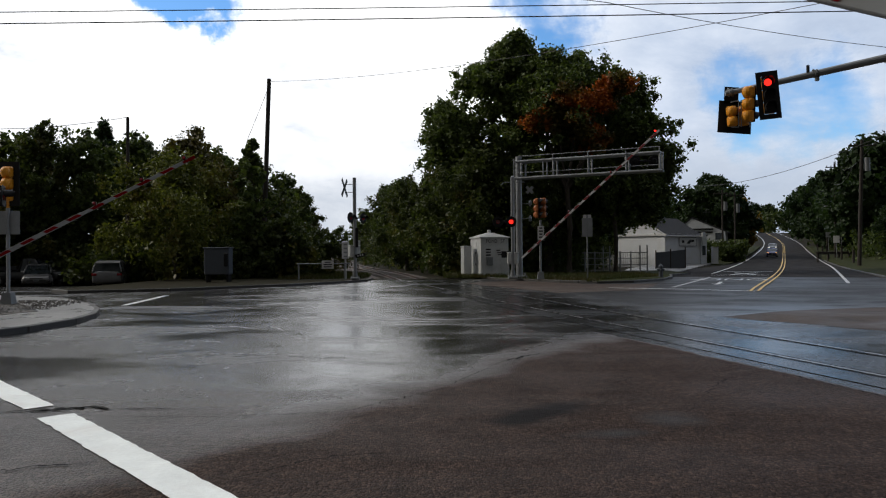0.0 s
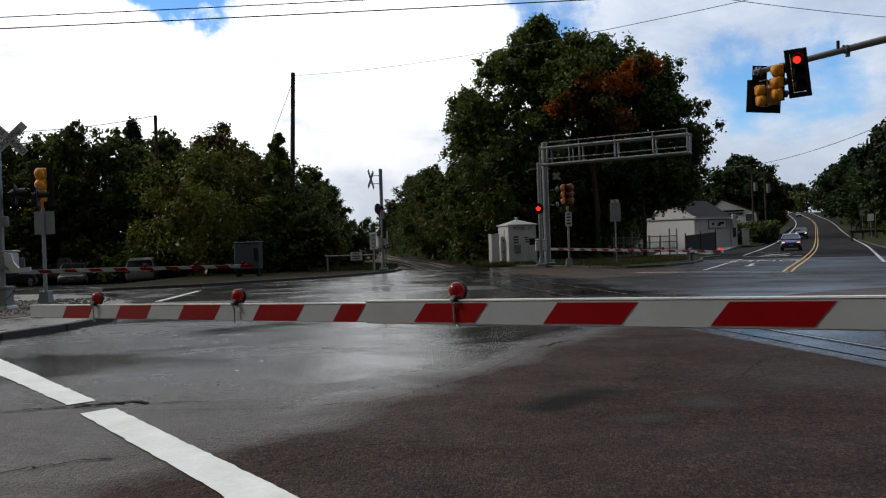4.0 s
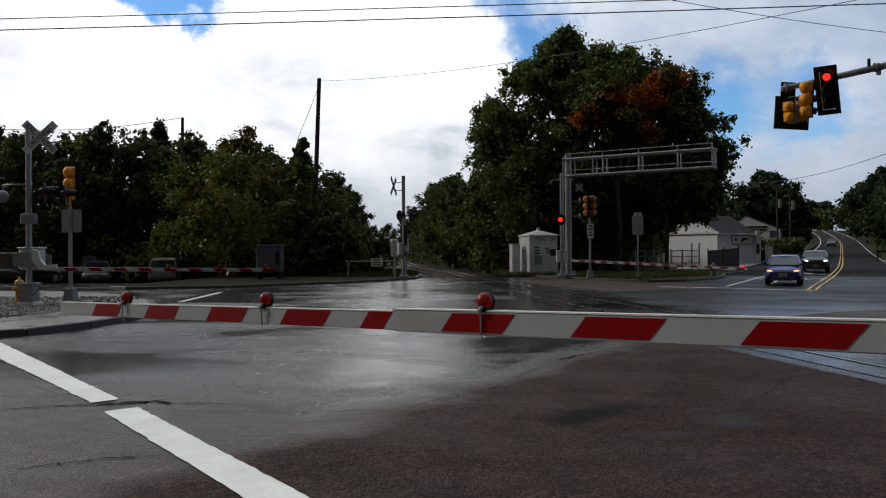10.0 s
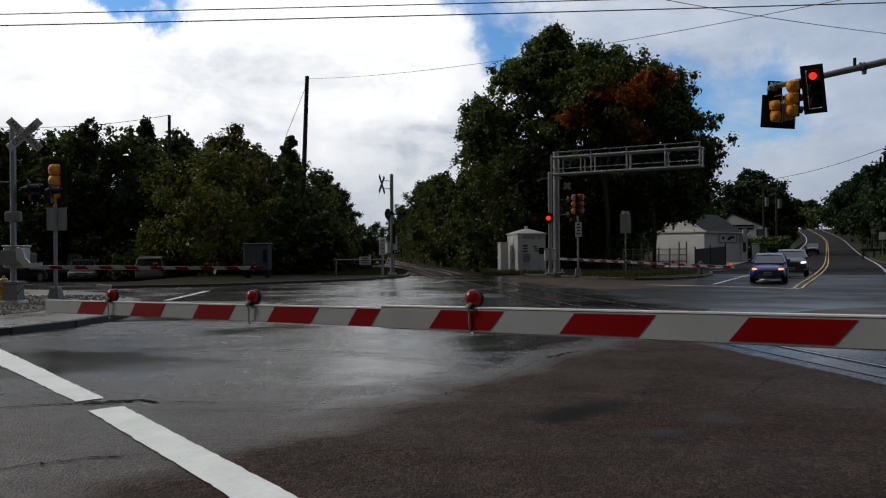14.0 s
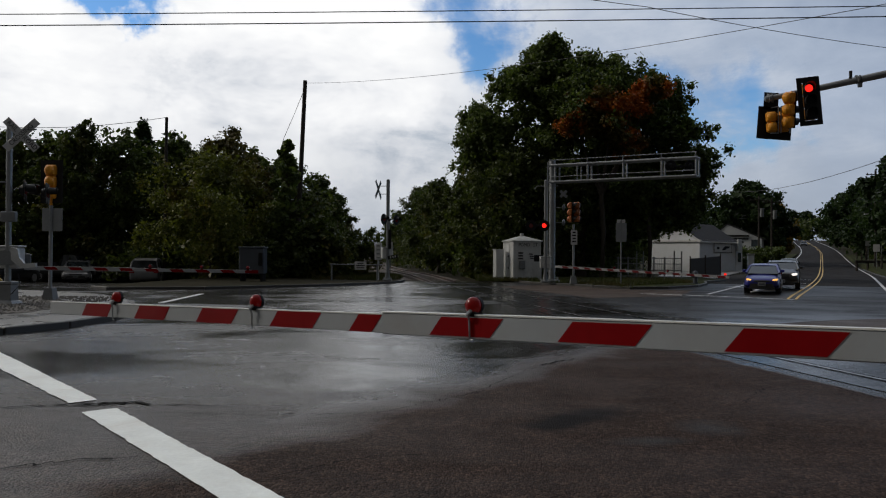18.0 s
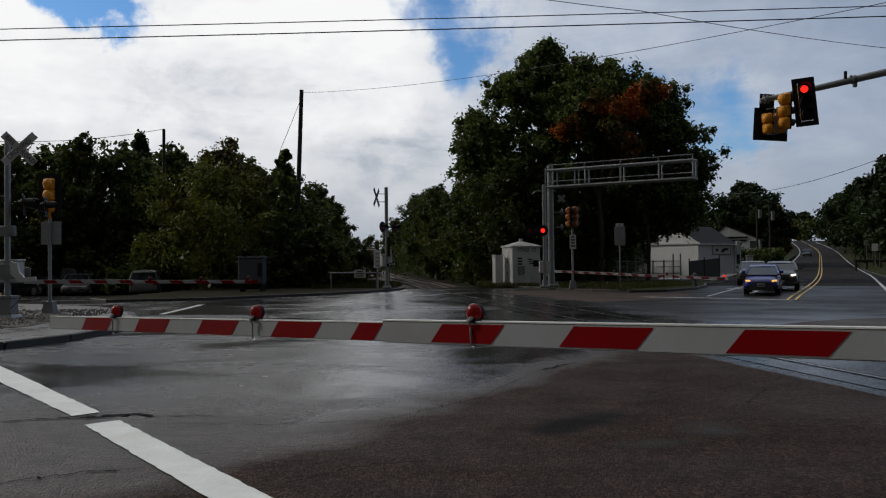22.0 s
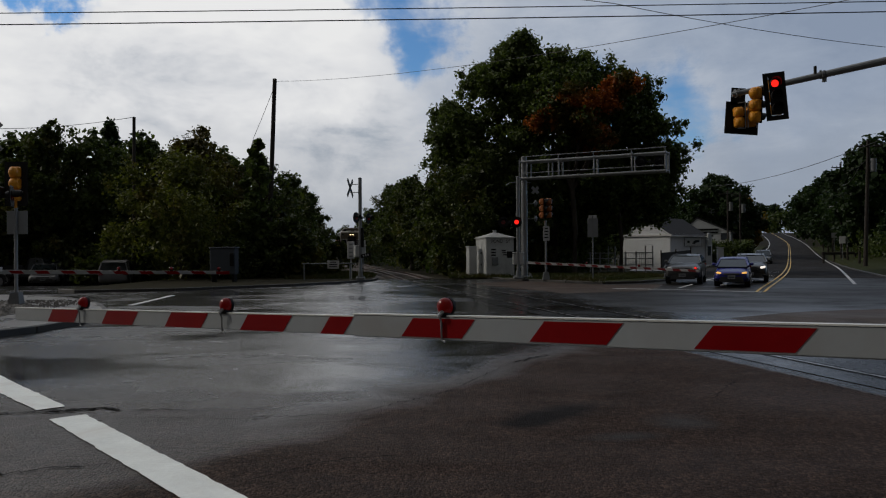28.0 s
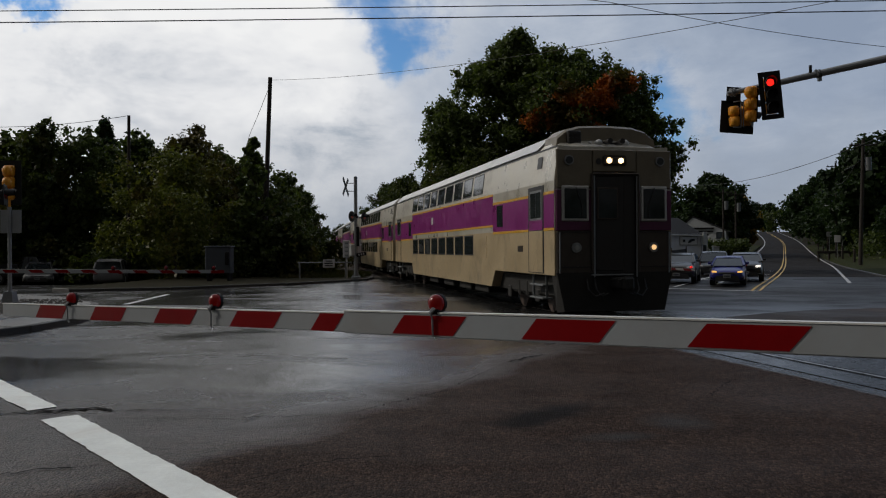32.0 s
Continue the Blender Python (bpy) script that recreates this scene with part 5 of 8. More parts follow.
def flasher_pair(parent, z, turn, lit, half=0.37):
    """A cross arm with two hooded round red lamps."""
    at = pose(0, 0, z, 0, 0, turn)
    bm = B()
    rod(bm, (-half - 0.1, -0.12, 0), (half + 0.1, -0.12, 0), 0.03, seg=8)
    box(bm, (0, -0.07, 0), (0.16, 0.14, 0.14), bevel=0.02)
    arm = part("lamp_arm", bm, M_BLACK, parent, "black lamp arm", at=at)
    for s, on in ((-1, lit[0]), (1, lit[1])):
        bm = B()
        rod(bm, (s * half, -0.14, 0), (s * half, -0.17, 0), 0.30, seg=24)
        rod(bm, (s * half, -0.02, 0), (s * half, -0.16, 0), 0.10, 0.17, seg=16)
        # hood
        n = 12
        inner = [(s * half + 0.165 * math.cos(math.pi * k / n), 0.165 * math.sin(math.pi * k / n)) for k in range(n + 1)]
        for (xa, za), (xb, zb) in zip(inner, inner[1:]):
            vs = [bm.verts.new(p) for p in ((xa, -0.17, za), (xb, -0.17, zb), (xb, -0.42, zb * 0.9 + 0.02), (xa, -0.42, za * 0.9 + 0.02))]
            bm.faces.new(vs)
        part("lamp_disc", bm, M_BLACK, arm, "round black lamp disc with hood")
        bm = B()
        rod(bm, (s * half, -0.17, 0), (s * half, -0.185, 0), 0.12, seg=20)
        part("red_lens", bm, M_RED_ON if on else M_RED_OFF, arm, "lit red lens" if on else "dark red lens")
    return arm


def gate_machine(parent, z, turn, label, cw=True):
    """The motor box, counterweight arms and weights."""
    at = pose(0, 0, z, 0, 0, turn)
    bm = B()
    box(bm, (0, 0.16, 0), (0.62, 0.42, 0.62), bevel=0.05)
    box(bm, (0, 0.16, 0.335), (0.66, 0.46, 0.05), bevel=0.02)
    mb = part("motor_box", bm, M_CABINET, parent, label, at=at)
    if cw is None:
        return mb
    bm = B()
    for y in (-0.12, 0.44):
        prism(bm, [(0.42, -0.16), (0.42, 0.10), (0.0, 0.22), (-0.75, 0.14), (-0.95, 0.02), (-0.95, -0.2), (-0.6, -0.2), (0.0, -0.22)], -0.02, 0.02, pose(0, y, 0, 90, 0, 0))
    part("counterweight_arm", bm, M_GALV, mb, "grey counterweight arm")
    for y in (-0.2, 0.5):
        bm = B()
        box(bm, (-1.0 if cw else -1.15, y, -0.02), (1.1 if cw else 0.55, 0.10, 0.46 if cw else 0.42), bevel=0.03)
        part("counterweight", bm, M_RUST if cw else M_BLACK, mb, "heavy weight")
    return mb


def mast(name, x, y, h, label, r=0.07, z=None):
    z = land(x, y) + 0.12 if z is None else z
    m = empty(name, pose(x, y, z), label, "crossing signal", "crossing signals")
    bm = B()
    rod(bm, (0, 0, 0.05), (0, 0, h), r, seg=14)
    rod(bm, (0, 0, h), (0, 0, h + 0.04), r * 1.1, r * 0.4, seg=14)
    part("post", bm, M_ALU, m, "aluminium post")
    bm = B()
    box(bm, (0, 0, 0.06), (0.5, 0.5, 0.12), bevel=0.03)
    rod(bm, (0, 0, 0.1), (0, 0, 0.45), 0.15, 0.12, seg=14)
    for sx in (-1, 1):
        for sy in (-1, 1):
            rod(bm, (sx * 0.19, sy * 0.19, 0.1), (sx * 0.19, sy * 0.19, 0.2), 0.025, seg=6)
    part("base", bm, M_GALV, m, "bolted cast base")
    return m


# the crossing signal on the corner, beside the yellow traffic light
near_mast = mast("crossing_signal", -13.42, 22.6, 5.3, "aluminium crossing signal mast with crossbuck and gate motor", 0.085)
cb = crossbuck(near_mast, 4.9, -0.14, 1.18, turn=14)
cb.location.x = 0.42
bm = B()
for z in (4.75, 5.05):
    rod(bm, (0, 0, z), (0.85, -0.12, z), 0.022, seg=6)
part("bracket", bm, M_GALV, near_mast, "thin crossbuck bracket")
flasher_pair(near_mast, 3.30, 116, (False, False), 0.33).location.x = 0.30
flasher_pair(near_mast, 3.22, 112, (False, False), 0.20).location.x = 0.95
bm = B()
box(bm, (0, 0, 2.55), (0.45, 0.18, 0.30), bevel=0.03)
part("junction_box", bm, M_GALV, near_mast, "small grey junction box")
bm = B()
rod(bm, (-0.1, 0, 3.55), (-0.75, -0.05, 3.55), 0.02, seg=8)
rod(bm, (-0.75, -0.05, 3.55), (-0.75, -0.05, 3.40), 0.02, seg=8)
bmesh.ops.create_uvsphere(bm, u_segments=14, v_segments=8, radius=0.17, matrix=pose(-0.75, -0.05, 3.20) @ Matrix.Diagonal((1, 1, 1.1, 1)))
part("bell", bm, M_GALV, near_mast, "grey round bell", smooth=True)
mb = gate_machine(near_mast, 1.36, 0, "silver gate motor box", True)
bm = B()
prism(bm, [(0.22, 0.30), (0.42, 0.26), (0.48, 0.0), (0.62, -0.16), (0.95, -0.14), (0.95, -0.26), (0.52, -0.30), (0.24, -0.06)], -0.05, 0.05, pose(0, -0.22, 0, 90, 0, 0))
part("arm_bracket", bm, M_CABINET, mb, "pale curved bracket of the arm")
bm = B()
loft(bm, [[(-a, -a, z), (a, -a, z), (a, a, z), (-a, a, z)] for a, z in ((0.30, 0.02), (0.26, 0.10), (0.20, 0.14), (0.19, 0.58), (0.24, 0.62), (0.24, 0.68))])
part("pedestal", bm, M_ALU, near_mast, "cast square pedestal")
bm = B()
tube(bm, [(0.35, -0.1, 0.9), (0.5, -0.25, 0.6), (0.3, -0.3, 0.35), (0.1, -0.1, 0.3)], 0.012, 6)
part("cable", bm, M_BLACK, near_mast, "looping black cable")

far_mast = mast("crossing_signal", -4.78, 45.0, 5.7, "aluminium crossing signal mast by the track, seen from behind", 0.10)
crossbuck(far_mast, 5.15, 0.0, 1.35, back=True, turn=78).location.x = -0.55
bm = B()
for z in (4.9, 5.35):
    rod(bm, (0, 0, z), (-0.55, 0, z), 0.02, seg=6)
part("bracket", bm, M_GALV, far_mast, "thin bracket")
flasher_pair(far_mast, 3.45, 62, (False, False), 0.62)
gate_machine(far_mast, 1.55, 20, "grey gate motor box", None)
bm = B()
box(bm, (0.12, -0.1, 2.35), (0.16, 0.14, 1.1), bevel=0.02)
box(bm, (0.3, -0.1, 1.35), (0.55, 0.06, 0.2), rot=pose(0, 0, 0, 0, -12, 0), bevel=0.01)
part("side_box", bm, M_BLACK, far_mast, "dark side box")
bm = B()
for k in range(3):
    box(bm, (0.18 + 0.13 * k, -0.137, 1.33 + 0.028 * k), (0.07, 0.01, 0.11), rot=pose(0, 0, 0, 0, -12, 0))
part("plate_marks", bm, M_SIGN_WHITE, far_mast, "three pale marks on a dark plate")

# white wayside cabinet and the low bar with its notice
bm = B()
box(bm, (0, 0, 1.68), (0.38, 0.36, 1.0), bevel=0.02)
box(bm, (0, 0, 0.6), (0.10, 0.10, 1.2), bevel=0.01)
case = empty("wayside_cabinet", pose(-5.49, 46.5, land(-5, 46) + 0.1), "small white metal wayside cabinet on a post", "cabinet")
part("case", bm, M_SIGN_WHITE, case)
for k in range(4):
    bm = B()
    box(bm, (0.02, -0.185, 1.32 + 0.23 * k), (0.2, 0.012, 0.09))
    part("label_plate", bm, M_SIGN_BACK, case, "grey label plate")
low = empty("low_barrier", pose(-6.9, 45.3, land(-7, 45) + 0.1), "low steel bar with a white notice board", "barrier")
bm = B()
rod(bm, (-1.2, 0, 0.92), (1.8, 0, 0.92), 0.035, seg=8)
for x in (-1.1, 1.5):
    rod(bm, (x, 0, 0), (x, 0, 0.95), 0.045, seg=8)
part("bar", bm, M_GALV, low, "grey steel bar")
bm = B()
box(bm, (0.55, -0.05, 0.86), (0.66, 0.02, 0.46), bevel=0.005)
notice = part("notice", bm, M_SIGN_WHITE, low, "white notice board")
bm = B()
for k, w in enumerate((0.34, 0.48, 0.44)):
    box(bm, (0.55, -0.063, 1.0 - 0.13 * k), (w, 0.004, 0.055))
part("writing_bar", bm, M_BLACK, notice, "dark unreadable lines")

# cantilever
CX, CY = 4.45, 44.9
cant = empty("cantilever_signal", pose(CX, CY, land(CX, CY) + 0.1), "aluminium cantilever truss over the street with red flashers", "crossing signal")
DX, DY = 6.95, -4.05
LA = math.hypot(DX, DY)
bm = B()
rod(bm, (0, 0, 0.1), (0, 0, 6.85), 0.19, 0.17, seg=18)
part("post", bm, M_ALU, cant, "thick aluminium post")
bm = B()
box(bm, (0, 0, 0.08), (0.8, 0.8, 0.16), bevel=0.03)
for sx in (-1, 1):
    for sy in (-1, 1):
        rod(bm, (sx * 0.3, sy * 0.3, 0.1), (sx * 0.3, sy * 0.3, 0.32), 0.04, seg=6)
part("base", bm, M_GALV, cant, "bolted base plate")
at = pose(0, 0, 0, 0, 0, math.degrees(math.atan2(DY, DX)))
for y in (-0.28, 0.28):
    for z, r in ((6.52, 0.07), (5.60, 0.07)):
        bm = B()
        rod(bm, (-0.1, y, z), (LA, y, z - 0.02), r, seg=12)
        part("chord", bm, M_ALU, cant, "long round chord", at=at)
for k, x in enumerate((0.3, 1.6, 2.2, 4.2, 6.25, LA - 0.05)):
    bm = B()
    for y in (-0.28, 0.28):
        rod(bm, (x, y, 5.57), (x, y, 6.62 if k in (1, 3, 4) else 6.52), 0.055 if k != 1 else 0.04, seg=8)
    rod(bm, (x, -0.28, 5.60), (x, 0.28, 5.60), 0.04, seg=8)
    rod(bm, (x, -0.28, 6.52), (x, 0.28, 6.52), 0.04, seg=8)
    part("strut", bm, M_ALU, cant, "upright strut", at=at)
for z, y in ((6.80, -0.36), (5.88, -0.40)):
    bm = B()
    rod(bm, (0.0, y, z), (LA, y, z - 0.03), 0.022, seg=8)
    for x in (2.2, 4.2, 6.25, LA - 0.05):
        rod(bm, (x, y, z - (0.3 if z > 6.5 else 0.05)), (x, y, z), 0.02, seg=6)
    part("handrail", bm, M_ALU, cant, "thin walkway handrail", at=at)
bm = B()
for s in (-0.2, 0.2):
    rod(bm, (-0.27, s - 0.05, 0.6), (-0.27, s - 0.05, 6.7), 0.022, seg=6)
z = 0.8
while z < 6.6:
    rod(bm, (-0.27, -0.25, z), (-0.27, 0.15, z), 0.014, seg=6)
    z += 0.32
part("ladder", bm, M_ALU, cant, "thin ladder on the post")
for x in (LA - 0.9,):
    bm = B()
    tail_at = at @ pose(x, 0, 5.35)
    f = flasher_pair(cant, 0, 0, (False, False), 0.5)
    f.matrix_basis = at @ pose(x, 0.15, 6.15, 0, 0, 214)
bm = B()
box(bm, (0.35, -0.15, 3.95), (0.5, 0.02, 0.16), rot=pose(0, 0, 0, 0, 45, 0), bevel=0.004)
box(bm, (0.35, -0.17, 3.95), (0.5, 0.02, 0.16), rot=pose(0, 0, 0, 0, -45, 0), bevel=0.004)
part("small_crossbuck", bm, M_SIGN_BACK, cant, "small crossed boards seen from behind", at=pose(0.25, 0, 1.0))
for z in (4.2, 3.35):
    bm = B()
    rod(bm, (0.1, 0, z), (0.55, -0.1, z), 0.02, seg=6)
    bmesh.ops.create_uvsphere(bm, u_segments=14, v_segments=8, radius=0.15, matrix=pose(0.62, -0.12, z) @ Matrix.Diagonal((0.6, 1, 1.2, 1)))
    part("bell", bm, M_GALV, cant, "grey bell", smooth=True)

# the slimmer mast in front, with lit flashers and the gate motor
mid_mast = mast("crossing_signal", 4.0, 44.0, 5.6, "aluminium crossing mast with lit red flashers and gate motor", 0.09)
flasher_pair(mid_mast, 3.12, 0, (False, True), 0.36).location.x = -0.45
bm = B()
rod(bm, (-0.45, 0, 5.3), (0.7, 0, 5.3), 0.02, seg=6)
rod(bm, (-0.45, 0, 5.3), (-0.62, 0, 5.15), 0.02, seg=6)
part("bracket", bm, M_GALV, mid_mast, "thin bracket arm")
gate_machine(mid_mast, 1.1, -8, "white gate motor box", None)


# ---- traffic lights ----
def signal_head(parent, m, faces_us, on=None, plate=True, label="three-lamp yellow traffic light", sections=3, enamel=None, plate_width=0.60):
    """A traffic light head, its lamps facing -y; z is its middle."""
    n = sections
    bm = B()
    for k in range(n):
        z = (k - (n - 1) / 2) * 0.355
        box(bm, (0, 0.02, z), (0.34, 0.20, 0.345), bevel=0.05)
        bmesh.ops.create_uvsphere(bm, u_segments=12, v_segments=8, radius=0.155, matrix=pose(0, 0.12, z) @ Matrix.Diagonal((1, 0.8, 1.05, 1)))
    head = part("signal_head", bm, enamel or M_SIGNAL_YELLOW, parent, label, at=m)
    if plate:
        bm = B()
        w, h = plate_width, n * 0.355 + 0.30
        ox, oz = 0.16, n * 0.178 + 0.01
        for c, s in (((0, -0.02, h / 2 - (h / 2 - oz) / 2), (w, 0.012, h / 2 - oz)), ((0, -0.02, -h / 2 + (h / 2 - oz) / 2), (w, 0.012, h / 2 - oz)),
                     ((-(w / 2 + ox) / 2, -0.02, 0), (w / 2 - ox, 0.012, 2 * oz)), (((w / 2 + ox) / 2, -0.02, 0), (w / 2 - ox, 0.012, 2 * oz))):
            box(bm, c, s)
        part("back_plate", bm, M_BLACK, head, "black back plate")
    bm = B()
    box(bm, (0, -0.085, 0), (0.33, 0.012, n * 0.355), bevel=0.01)
    part("front_door", bm, M_BLACK, head, "black front")
    for k in range(n):
        z = ((n - 1) / 2 - k) * 0.355
        bm = B()
        rod(bm, (0, -0.09, z), (0, -0.105, z), 0.102, seg=20)
        lit = on == k
        part("lens", bm, M_RED_ON if lit else (M_BLACK if k else M_RED_OFF), head, "lit red lens" if lit else "dark lens")
        bm = B()
        q = 14
        arc = [(0.15 * math.cos(radians(-35 + 250 * j / q)), 0.15 * math.sin(radians(-35 + 250 * j / q))) for j in range(q + 1)]
        for (xa, za), (xb, zb) in zip(arc, arc[1:]):
            dpa, dpb = 0.10 + 0.16 * max(0, za / 0.15 * 0.5 + 0.5), 0.10 + 0.16 * max(0, zb / 0.15 * 0.5 + 0.5)
            bm.faces.new([bm.verts.new(p) for p in ((xa, -0.09, z + za), (xb, -0.09, z + zb), (xb, -0.09 - dpb, z + zb), (xa, -0.09 - dpa, z + za))])
        part("visor", bm, M_BLACK, head, "black visor")
    return head


def signal_pole(x, y, h, label, z=None):
    z = land(x, y) + 0.12 if z is None else z
    p = empty("traffic_light", pose(x, y, z), label, "traffic light")
    bm = B()
    rod(bm, (0, 0, 0.1), (0, 0, h), 0.057, seg=12)
    part("pole", bm, M_ALU, p, "aluminium pole")
    bm = B()
    prism(bm, [(-0.19, -0.19), (0.19, -0.19), (0.19, 0.19), (-0.19, 0.19)], 0, 0.04)
    loft(bm, [[(-a, -a, z), (a, -a, z), (a, a, z), (-a, a, z)] for a, z in ((0.18, 0.03), (0.13, 0.40))])
    part("pole_base", bm, M_GALV, p, "square tapered base")
    return p


tl = signal_pole(-13.3, 24.7, 3.0, "yellow traffic light on an aluminium corner pole, seen from behind")
signal_head(tl, pose(0.0, 0, 3.75, 0, 0, 176), False, plate_width=0.74)
bm = B()
box(bm, (-0.13, 0.0, 2.55), (0.30, 0.02, 0.72), bevel=0.004)
box(bm, (0.2, 0.03, 2.55), (0.30, 0.02, 0.72), bevel=0.004)
part("sign_plate", bm, M_SIGN_BACK, tl, "grey sign seen from behind")
bm = B()
rod(bm, (-0.1, 0, 3.3), (-0.5, -0.1, 3.35), 0.03, seg=8)
box(bm, (-0.5, -0.1, 3.5), (0.3, 0.3, 0.32), bevel=0.05)
part("side_signal", bm, M_BLACK, tl, "black side signal box")
for z0, z1 in ((2.9, 3.25),):
    bm = B()
    rod(bm, (0, 0, z0), (0, 0, z1), 0.04, seg=8)
    part("head_bracket", bm, M_SIGNAL_YELLOW, tl, "yellow bracket")

tl2 = signal_pole(5.35, 42.6, 3.15, "yellow traffic light on a short pole by the grassy corner, browned for shade")
signal_head(tl2, pose(-0.12, -0.05, 3.78, 0, 0, 62), False, None, False, "three-lamp yellow traffic light, browned for shade", 3, M_SHADED_YELLOW)
signal_head(tl2, pose(0.16, 0.0, 3.80, 0, 0, 150), False, None, False, "three-lamp yellow traffic light, browned for shade", 3, M_SHADED_YELLOW)
bm = B()
box(bm, (0.02, -0.07, 2.45), (0.34, 0.016, 0.76), bevel=0.004)
sgn = part("sign_plate", bm, M_SIGN_WHITE, tl2, "small white sign")
bm = B()
for k in range(4):
    box(bm, (0.02, -0.081, 2.72 - 0.16 * k), (0.22 if k % 2 else 0.16, 0.004, 0.07))
part("writing_bar", bm, M_BLACK, sgn, "dark unreadable lines")

sp = empty("sign_post", pose(7.85, 42.6, land(7.85, 42.6) + 0.11), "grey street sign seen from behind on a steel post", "sign")
bm = B()
rod(bm, (0, 0, 0), (0, 0, 3.4), 0.04, seg=8)
part("post", bm, M_GALV, sp)
bm = B()
box(bm, (0.0, -0.03, 2.75), (0.56, 0.012, 1.0), bevel=0.004)
part("sign_plate", bm, M_SIGN_BACK, sp, "grey plate")
bm = B()
box(bm, (0.0, 0.0, 3.32), (0.42, 0.012, 0.2), bevel=0.004)
part("street_plate", bm, M_SIGN_WHITE, sp, "small white name plate")

# mast arm with lights over the road
MH = Vector((9.42, 22.9, 6.25))
ma = empty("mast_arm_light", pose(MH.x, MH.y, MH.z), "traffic lights on a long steel mast arm", "traffic light")
bm = B()
tube(bm, [(-1.08, 0.30, -0.06), (0.0, 0.1, 0.14), (1.7, -0.15, 0.48), (4.2, -0.5, 0.98), (8.4, -1.1, 1.5), (9.5, -1.2, 1.55)], [0.075, 0.085, 0.10, 0.12, 0.145, 0.15], 12)
part("arm", bm, M_ALU, ma, "long tapering steel arm")
for x, z in ((-0.95, -0.03), (1.35, 0.41), (3.4, 0.82)):
    for d in (-0.05, 0.05):
        bm = B()
        yy = -0.12 + (0.4 if x < 0 else 0.0)
        rod(bm, (x + d, yy, z), (x + d + 0.02, yy, z + 0.004), 0.13, seg=12)
        part("clamp", bm, M_GALV, ma, "steel band")
bm = B()
rod(bm, (1.15, -0.1, 0.38), (1.15, -0.1, 0.66), 0.045, seg=8)
part("sensor", bm, M_BLACK, ma, "small dark sensor")
bm = B()
box(bm, (1.4, -0.12, 0.26), (0.10, 0.10, 0.12), bevel=0.01)
part("sensor", bm, M_GALV, ma, "small grey sensor")
signal_head(ma, pose(0.0, -0.12, -0.20, 0, -5, -10), True, 0, True, "three-lamp light, red lit")
signal_head(ma, pose(-0.46, 0.12, -0.40, 0, -3, 118) @ Matrix.Scale(0.97, 4), False, None, False, "three-lamp light turned aside")
signal_head(ma, pose(-0.90, 0.30, -0.72, 0, 4, 172) @ Matrix.Scale(0.84, 4), False, None, False, "two-lamp light seen from behind", 2)
signal_head(ma, pose(-0.54, 0.36, -0.70, 0, 4, 165) @ Matrix.Scale(0.84, 4), False, None, False, "two-lamp light seen from behind", 2)
for x, z, w, h in ((-0.74, -0.72, 0.98, 0.94), (-0.84, -0.08, 0.42, 0.5)):
    bm = B()
    box(bm, (0, 0, 0), (w, 0.014, h), bevel=0.004)
    part("back_plate", bm, M_BLACK, ma, "black back plate", at=pose(x, 0.48, z, 0, 4, 0))
bm = B()
for x in (-0.76, -0.69, -0.44):
    rod(bm, (x, 0.13, -1.06), (x, 0.13, -0.30), 0.016, seg=6)
rod(bm, (-0.98, 0.13, -1.06), (-0.76, 0.13, -1.06), 0.016, seg=6)
rod(bm, (-0.98, 0.13, -0.34), (-0.76, 0.13, -0.30), 0.016, seg=6)
rod(bm, (-0.69, 0.13, -0.30), (-0.44, 0.13, -0.26), 0.016, seg=6)
part("bracket", bm, M_ALU, ma, "bright bracket bars")
bm = B()
rod(bm, (9.5, -1.2, -6.25), (9.5, -1.2, 1.8), 0.17, 0.14, seg=16)
part("mast", bm, M_ALU, ma, "thick steel mast")
bm = B()
box(bm, (4.08, -0.56, 0.45), (0.6, 0.015, 0.9), bevel=0.004)
part("sign_plate", bm, M_SIGN_WHITE, ma, "white lane sign")

# ---- buildings and street things ----
def clap_wall(bm, x0, x1, z0, z1, y, step=0.2, top=None):
    """Lapped boards on a wall facing -y; top(x) may cut them to a gable (left and right ends)."""
    z = z0
    while z < z1 - 0.02:
        h = min(step, z1 - z)
        xa, xb = x0, x1
        if top:
            xa, xb = top(z + h)
        if xb - xa > 0.1:
            vs = [bm.verts.new(p) for p in ((xa, y - 0.035, z), (xb, y - 0.035, z), (xb, y - 0.008, z + h), (xa, y - 0.008, z + h), (xa, y + 0.05, z), (xb, y + 0.05, z), (xb, y + 0.05, z + h), (xa, y + 0.05, z + h))]
            for f in ((0, 1, 2, 3), (0, 4, 5, 1), (3, 2, 6, 7), (0, 3, 7, 4), (1, 5, 6, 2)):
                bm.faces.new([vs[i] for i in f])
        z += step


